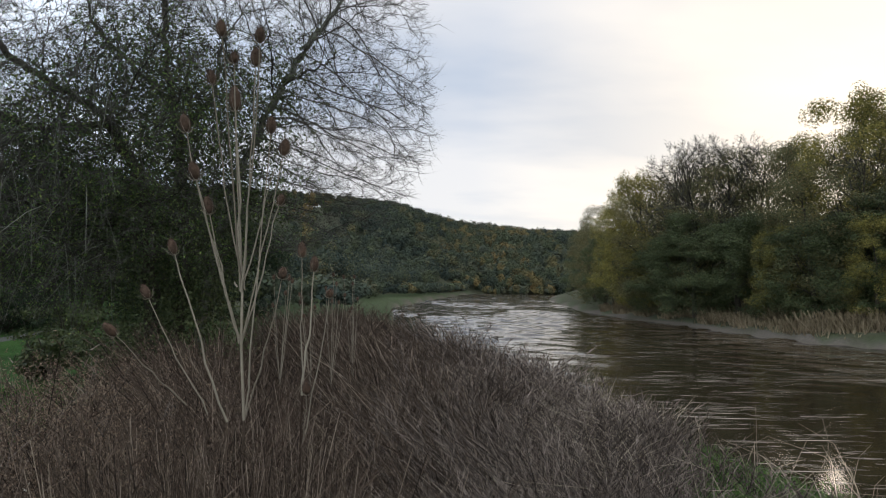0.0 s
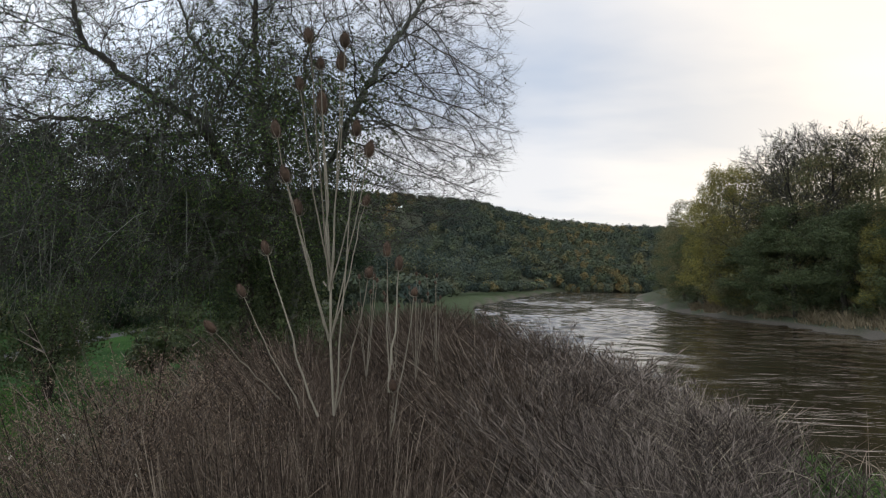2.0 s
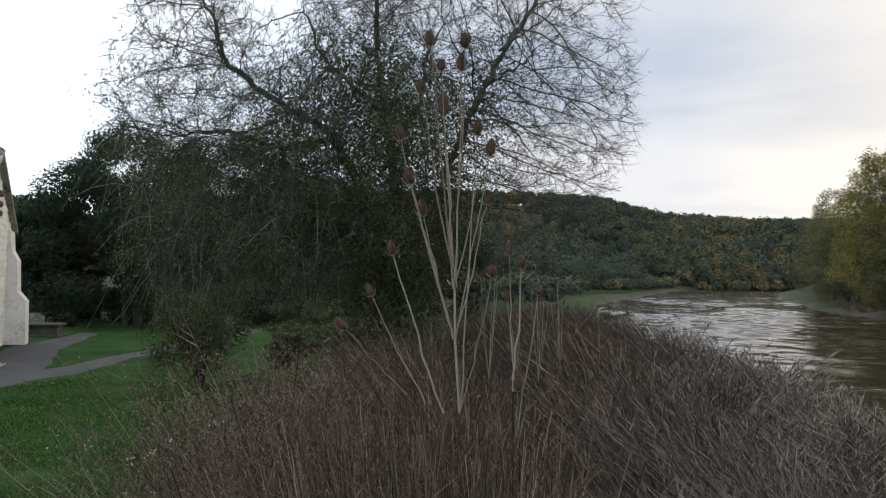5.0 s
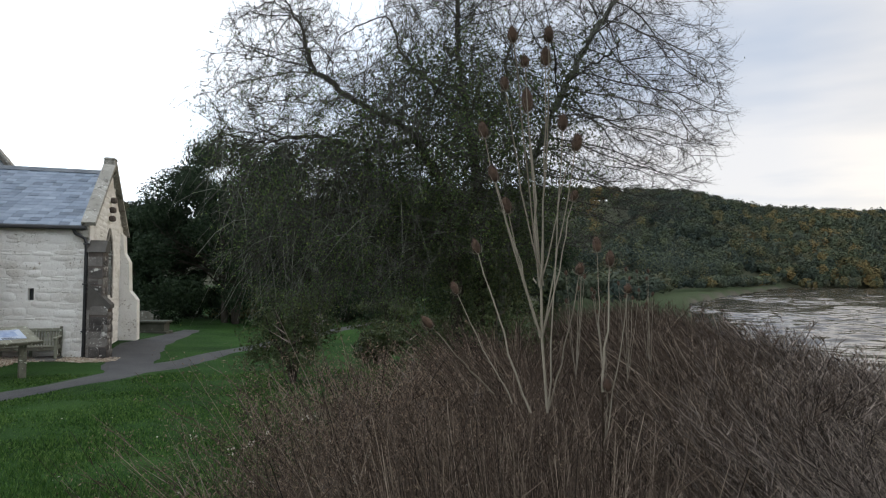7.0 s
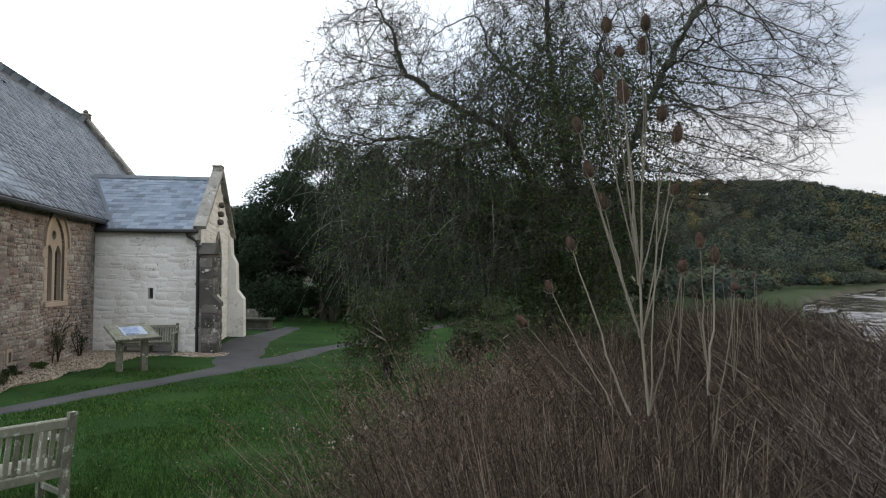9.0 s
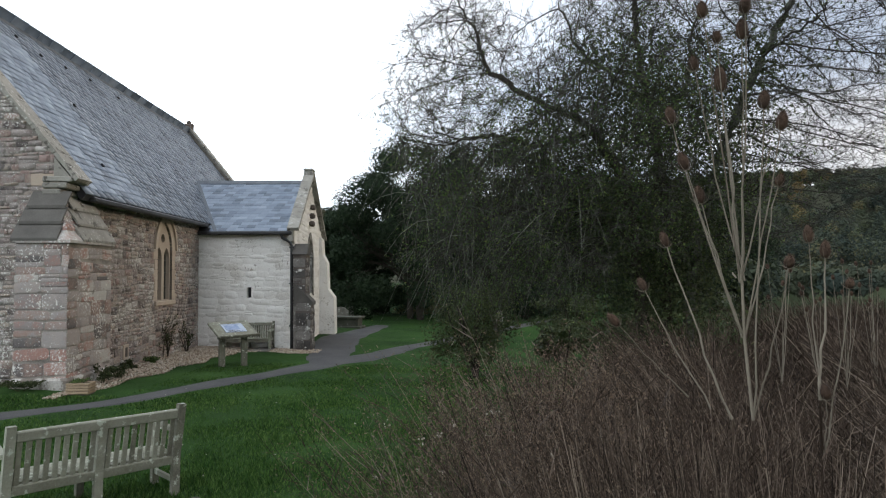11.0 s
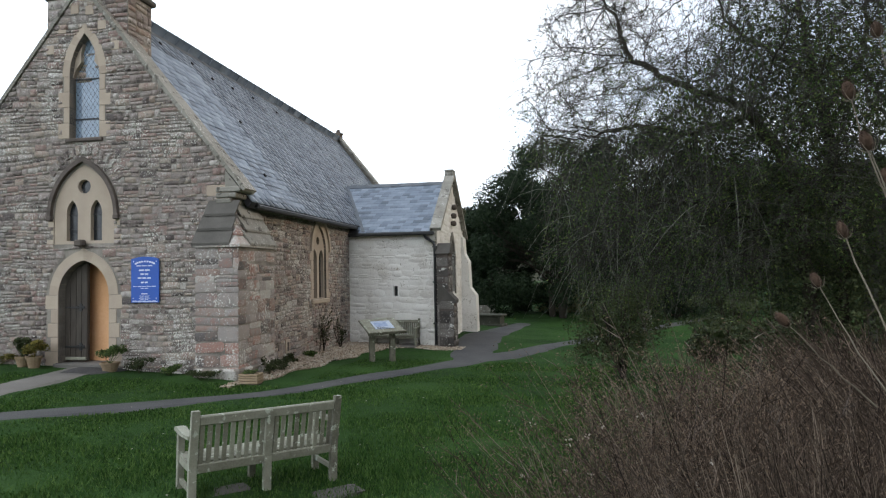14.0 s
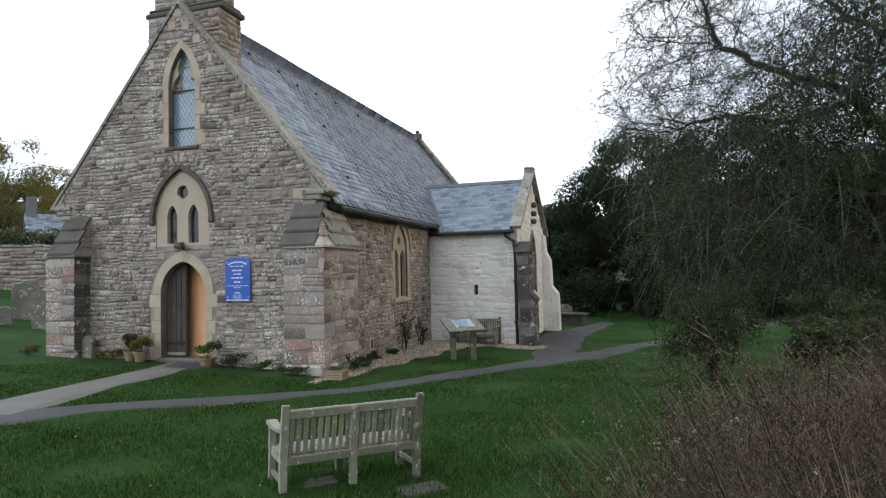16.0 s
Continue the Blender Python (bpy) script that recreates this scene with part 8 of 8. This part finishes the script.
# ---- lawn grass ----
def lawn_blades():
    rng = np.random.default_rng(81)
    n = 210000
    az = rng.uniform(30, 104, n)
    r = 4.0 + 14 * rng.random(n) ** 1.3
    x, y = -r * np.sin(np.radians(az)), r * np.cos(np.radians(az))
    lx, ly = (x - CHURCH.x) * CA + (y - CHURCH.y) * SA, -(x - CHURCH.x) * SA + (y - CHURCH.y) * CA
    ok = (off_paths(x, y) > 0.02) & ~((lx < 1.3) & (ly > -0.5)) & (r > np.interp(az, WEED_A, WEED_R) * 0.9)
    x, y, r = x[ok], y[ok], r[ok]
    n = len(x)
    z = land(x, y)
    h = rng.uniform(0.022, 0.075, n) * np.clip(1.25 - r / 20, 0.5, 1.0) * (1 + 0.4 * np.sin(x * 5 + 2 * np.sin(y * 3)) * np.sin(y * 4.3))
    w = rng.uniform(0.0035, 0.008, n) * r / 5
    a = rng.uniform(0, 6.28, n)
    ln = rng.normal(size=(n, 2)) * 0.45 * h[:, None]
    V = np.stack([np.c_[x - w * np.cos(a), y - w * np.sin(a), z - 0.01], np.c_[x + w * np.cos(a), y + w * np.sin(a), z - 0.01], np.c_[x + ln[:, 0], y + ln[:, 1], z + h]], 1).reshape(-1, 3)
    solo("lawn_grass", mesh_from("lawn_grass", V, np.arange(3 * n).reshape(-1, 3), M_BLADE), None, "short mown grass blades", "grass", kind="stuff")
    # fallen leaves and small pale specks
    k = 110
    az, r = rng.uniform(34, 100, k), rng.uniform(4.5, 14, k)
    x, y = -r * np.sin(np.radians(az)), r * np.cos(np.radians(az))
    pos = np.c_[x, y, land(x, y) + 0.05]
    V, F = blades(rng, pos, rng.uniform(0.015, 0.04, k), 0.8, flat=0.7)
    solo("fallen_leaves", mesh_from("fallen_leaves", V, F, M_FLUFF), None, "pale fallen leaves scattered on the lawn", "leaves", kind="stuff")


lawn_blades()


# ---- teasels ----
def teasel_head(ob, p, d, length, width):
    """A spiny egg-shaped head with its crown of bracts."""
    rng = np.random.default_rng(int(abs(p[0] * 977 + p[2] * 7919)) % 99991)
    d = np.array(d) / np.linalg.norm(d)
    a = np.cross(d, (0.3, 1, 0.1))
    a /= np.linalg.norm(a)
    b = np.cross(d, a)
    prof = [(0, 0.35), (0.12, 0.8), (0.35, 1.0), (0.65, 0.92), (0.88, 0.6), (1.0, 0.15)]
    ang = np.arange(10) * 2 * np.pi / 10
    V = np.concatenate([np.array(p)[None] + d * t * length + (np.cos(ang)[:, None] * a + np.sin(ang)[:, None] * b) * w * width / 2 for t, w in prof])
    F = np.array([(i * 10 + k, i * 10 + (k + 1) % 10, (i + 1) * 10 + (k + 1) % 10, (i + 1) * 10 + k) for i in range(5) for k in range(10)])
    # bristles
    n = 420
    t, th = rng.random(n), rng.uniform(0, 6.28, n)
    w = np.interp(t, [q[0] for q in prof], [q[1] for q in prof]) * width / 2
    nrm = np.cos(th)[:, None] * a + np.sin(th)[:, None] * b
    root = np.array(p) + d * (t * length)[:, None] + nrm * w[:, None] * 0.95
    tip = root + nrm * width * rng.uniform(0.14, 0.3, n)[:, None] + d * width * 0.2
    side = np.cross(nrm, d) * width * 0.014
    VB = np.stack([root - side, root + side, tip, tip - side * 0.2], 1).reshape(-1, 3)
    V, F = join((V, F), (VB, np.arange(4 * n).reshape(-1, 4)))
    part("seed_head", mesh_from("seed_head", V, F, M_TEASEL), M_TEASEL, ob, "brown spiny teasel head")
    P, R = np.zeros((7, 4, 3)), np.zeros((7, 4))
    for k in range(7):
        u = math.cos(k * 0.9) * a + math.sin(k * 0.9) * b
        for i in range(4):
            s = i / 3
            P[k, i] = np.array(p) + u * (width * 0.2 + width * 0.75 * s) + d * length * (0.55 * s * s - 0.05)
            R[k, i] = 0.0016 * (1 - 0.8 * s)
    V, F = tubes_n(P, R, 3)
    tagged(part("bract_ring", mesh_from("bract_ring", V, F, M_STRAW), M_STRAW, ob), kind="stuff")


def aim(az, el, d):
    x, y = polar(az + 0.9, d)
    return np.array([x, y, EYE + d * math.tan(radians(el + 0.2))])


def teasel(name_label, nodes, stalks, d, radius=0.006):
    """nodes: turn and rise of the foot and the joints; stalks: joint, turn and rise of the tip, length of its head."""
    foot = aim(*nodes[0], d)
    inv = np.array([foot[0], foot[1], ground_at(foot[0], foot[1])])
    ob = thing("teasel", name_label, "teasel", pose(*inv), group="teasels")
    rng = np.random.default_rng(17)
    joints = [aim(*nd, d) - inv for nd in nodes]
    for k, (j, az, el, hl) in enumerate(stalks):
        a, b = joints[j], aim(az, el, d + rng.uniform(-0.12, 0.12)) - inv
        c = a + (b - a) * (0.54, 0.54, 0.47)
        t = np.linspace(0, 1, 9)[:, None]
        fine = a * (1 - t) ** 2 + 2 * c * t * (1 - t) + b * t * t + rng.normal(size=(9, 3)) * 0.003
        if j == 0 or len(nodes) > 3 - 1 and k == 0:
            root = np.array([[joints[0][0], joints[0][1], -0.06]])
            low = [q[None] for q in joints[:j + 1]]
            fine = np.concatenate(low + [fine[1:]])
            V, F = tubes([(np.concatenate([root, joints[0][None]]), [radius * 1.2, radius * 1.1])], 6)
            part("stalk_foot", mesh_from("stalk_foot", V, F, M_SEED), M_SEED, ob)
        r0 = radius * (1.3 if k == 0 else 0.85)
        V, F = tubes([(fine, np.linspace(r0, r0 * 0.5, len(fine)))], 6)
        part("stalk", mesh_from("stalk", V, F, M_STRAW), M_STRAW, ob)
        if hl:
            teasel_head(ob, fine[-1], fine[-1] - fine[-3], hl, 0.02 + hl * 0.24)
        elif j:
            # a withered leaf pair at the joint
            pos = np.repeat(fine[1:2], 3, 0) + rng.normal(size=(3, 3)) * 0.02
            V, F = blades(rng, pos, rng.uniform(0.05, 0.09, 3), 0.3)
            part("withered_leaf", mesh_from("withered_leaf", V, F, M_STRAW), M_STRAW, ob)
    return ob


teasel("tall dead teasel with many branching stalks among the weeds", [(16.06, -11.88), (16.54, -5.53), (16.61, -1.09)], [
    (2, 17.66, 14.18, 0.085),
    (2, 19.67, 16.27, 0.05),
    (2, 16.17, 18.08, 0.06),
    (2, 15.86, 20.02, 0.05),
    (2, 19.05, 20.18, 0.05),
    (2, 18.05, 18.20, 0.04),
    (1, 20.66, 8.34, 0.055),
    (1, 21.70, 12.22, 0.06),
    (1, 19.54, 5.49, 0.055),
    (0, 14.70, 12.80, 0.055),
    (1, 13.69, 10.89, 0.055),
    (2, 14.36, 9.77, 0),
    (1, 13.85, 6.55, 0.04),
    (0, 13.12, 0.15, 0.035),
], 2.15, 0.0036)
teasel("slim dead teasel leaning among brown weeds", [(17.41, -11.95), (18.86, -11.30), (20.58, -10.41)], [
    (0, 22.04, 1.84, 0.06),
    (1, 23.89, -1.73, 0.055),
    (2, 26.17, -4.74, 0.055),
], 2.5, 0.0036)
teasel("dead teasel with paired heads above the weeds", [(11.27, -9.98), (11.09, -14.06)], [
    (0, 10.56, 0.70, 0.06),
    (0, 11.61, 2.07, 0.06),
    (1, 10.88, -9.87, 0.05),
    (1, 9.13, -1.45, 0.03),
], 2.45, 0.0036)
cluster_rng = np.random.default_rng(91)
for k in range(4):
    az0 = (13.2, 10.6, 8.8, 6.9)[k]
    tips = [(0, az0 + cluster_rng.uniform(-1.2, 1.2), cluster_rng.uniform(-3.6, 0.4), 0.045) for _ in range(6)]
    teasel("small dark dead teasel farther along the bank", [(az0, -9.0), (az0, -6.0)], tips, 6.2 + 0.5 * k, 0.004)


# ---- plants and pots along the church walls ----
def small_plant(name, label, category, m, w, h, mat, n, size, seed, group=""):
    rng = np.random.default_rng(seed)
    ob = thing(name, label, category, m, group=group)
    lobes = [(rng.uniform(-0.35, 0.35) * w, rng.uniform(-0.3, 0.3) * w, h * rng.uniform(0.3, 0.8), w * rng.uniform(0.14, 0.26), h * rng.uniform(0.12, 0.25)) for _ in range(9)]
    pos, way = crown_points(rng, n, lobes, 0.8)
    pos[:, 2] = np.maximum(pos[:, 2], 0.01)
    V, F = blades(rng, pos, rng.uniform(0.6, 1.3, n) * size, 0.6)
    k = 9
    tip = pos[rng.integers(n, size=k)]
    Pp = np.stack([tip * (0.1, 0.1, 0), tip * (0.6, 0.6, 0.5), tip], 1)
    st = tubes_n(Pp, np.full((k, 3), 0.006) * np.array([[1, 0.8, 0.5]]), 4)
    part("foliage", mesh_from("foliage", *join(st, (V, F)), mat), mat, ob)
    return ob


def flower_pot(m, r, h, label, mat):
    bm = bmesh.new()
    prof = [(r * 0.68, 0), (r * 0.95, h * 0.82), (r * 1.06, h * 0.83), (r * 1.08, h), (r * 0.95, h), (r * 0.9, h * 0.85)]
    rings = [[bm.verts.new((q * math.cos(2 * math.pi * k / 16), q * math.sin(2 * math.pi * k / 16), z)) for k in range(16)] for q, z in prof]
    for a, b in zip(rings, rings[1:]):
        for k in range(16):
            bm.faces.new((a[k], a[(k + 1) % 16], b[(k + 1) % 16], b[k]))
    bm.faces.new(rings[0][::-1]), bm.faces.new(rings[-1])
    return solo("flower_pot", bm, mat, label, "flower pot", "pots beside the door", m=m)


for k, (x, y, r, h, w, ph, mat, lab, plab) in enumerate(((-3.2, 0.12, 0.2, 0.22, 0.62, 0.48, M_LEAF, "wide pale clay flower pot beside the church door", "bushy green plant in the pot by the door"), (-5.15, 0.1, 0.16, 0.26, 0.6, 0.46, M_GOLD, "tall pale flower pot with trailing plant by the door", "trailing yellow-green plant in a pot"), (-5.5, 0.15, 0.15, 0.24, 0.45, 0.5, M_IVY, "small terracotta flower pot against the wall", "dark bronze-leaved plant in a terracotta pot"))):
    m = on_church(x, y)
    flower_pot(m, r, h, lab, M_TERRA)
    small_plant("potted_plant", plab, "plant", m @ Matrix.Translation((0, 0, h * 0.9)), w, ph, mat, 1500, 0.05, 500 + k, "potted plants")
for k, (x, y, w, h, mat) in enumerate(((-2.55, 0.25, 0.7, 0.4, M_IVY), (-1.75, 0.2, 0.5, 0.28, M_LEAF), (0.25, 0.9, 0.45, 0.4, M_IVY), (0.2, 1.7, 0.6, 0.34, M_IVY), (-0.2, 3.0, 0.4, 0.25, M_IVY), (-0.15, 4.3, 0.4, 0.22, M_LEAF), (-6.3, 0.3, 0.7, 0.25, M_GOLD), (-8.4, -0.2, 0.7, 0.3, M_OAK), (-0.7, -0.25, 0.8, 0.28, M_IVY), (-7.2, 0.2, 0.5, 0.2, M_IVY))):
    small_plant("border_plant", "low straggling plant at the foot of the church wall", "plant", on_church(x, y), w, h, mat, 700, 0.05, 520 + k, "plants along the wall")


def planter():
    m = on_church(0.42, -0.3) @ Matrix.Scale(0.7, 4)
    ob = thing("planter", "low ribbed wooden planter box at the buttress foot", "planter", m)
    for k in range(4):
        z = 0.02 + k * 0.075
        for lo, hi in (((-0.3, -0.2, z), (0.3, -0.17, z + 0.066)), ((-0.3, 0.17, z), (0.3, 0.2, z + 0.066)), ((-0.3, -0.17, z), (-0.27, 0.17, z + 0.066)), ((0.27, -0.17, z), (0.3, 0.17, z + 0.066))):
            part("board", box(lo, hi, 0.012), M_TERRA, ob)
    part("soil", box((-0.27, -0.17, -0.03), (0.27, 0.17, 0.27)), M_HOOD, ob)
    small_plant("planter_plant", "small leaves growing in the planter box", "plant", m @ Matrix.Translation((0, 0, 0.26)), 0.55, 0.16, M_LEAF, 500, 0.04, 560)


planter()


def wall_shrub(x, y, h, seed):
    rng = np.random.default_rng(seed)
    m = on_church(x, y)
    ob = thing("wall_shrub", "half-bare climbing shrub trained on the church wall", "shrub", m, group="wall shrubs")
    cfg = dict(segs=[6, 5, 4], taper=[0.4, 0.4, 0.5], wander=[0.12, 0.2, 0.25], rise=[0.03, 0.03, 0.0], kids=[7, 5, 0], angle=[(20, 50), (25, 60)], ratio=[0.4, 0.5], thin=[0.6, 0.6], min=0.004)
    cfg["from"] = [0.2, 0.2]
    out = [[] for _ in range(3)]
    for k in range(5):
        grow(rng, np.array([0, rng.uniform(-0.25, 0.25), -0.05]), np.array([-0.02, rng.uniform(-0.4, 0.4), 1.0]), h * rng.uniform(0.6, 1.0), 0.014, 0, cfg, out)
    part("branchwork", limbs_mesh("branchwork", out, M_BARKD, (5, 4, 3)), M_BARKD, ob)["kind"] = "stuff"
    tips = np.concatenate([p for p, r in out[1] + out[2]])
    pos = tips[rng.random(len(tips)) < 0.5] + rng.normal(size=(1, 3)) * 0.01
    V, F = blades(rng, pos, rng.uniform(0.03, 0.06, len(pos)), 0.7)
    part("foliage", mesh_from("foliage", V, F, M_IVY), M_IVY, ob)


wall_shrub(-0.3, 5.6, 1.25, 571)
wall_shrub(-0.28, 7.0, 0.95, 572)

# ---- stones and slates that can be told apart, as parts ----
set_pieces()
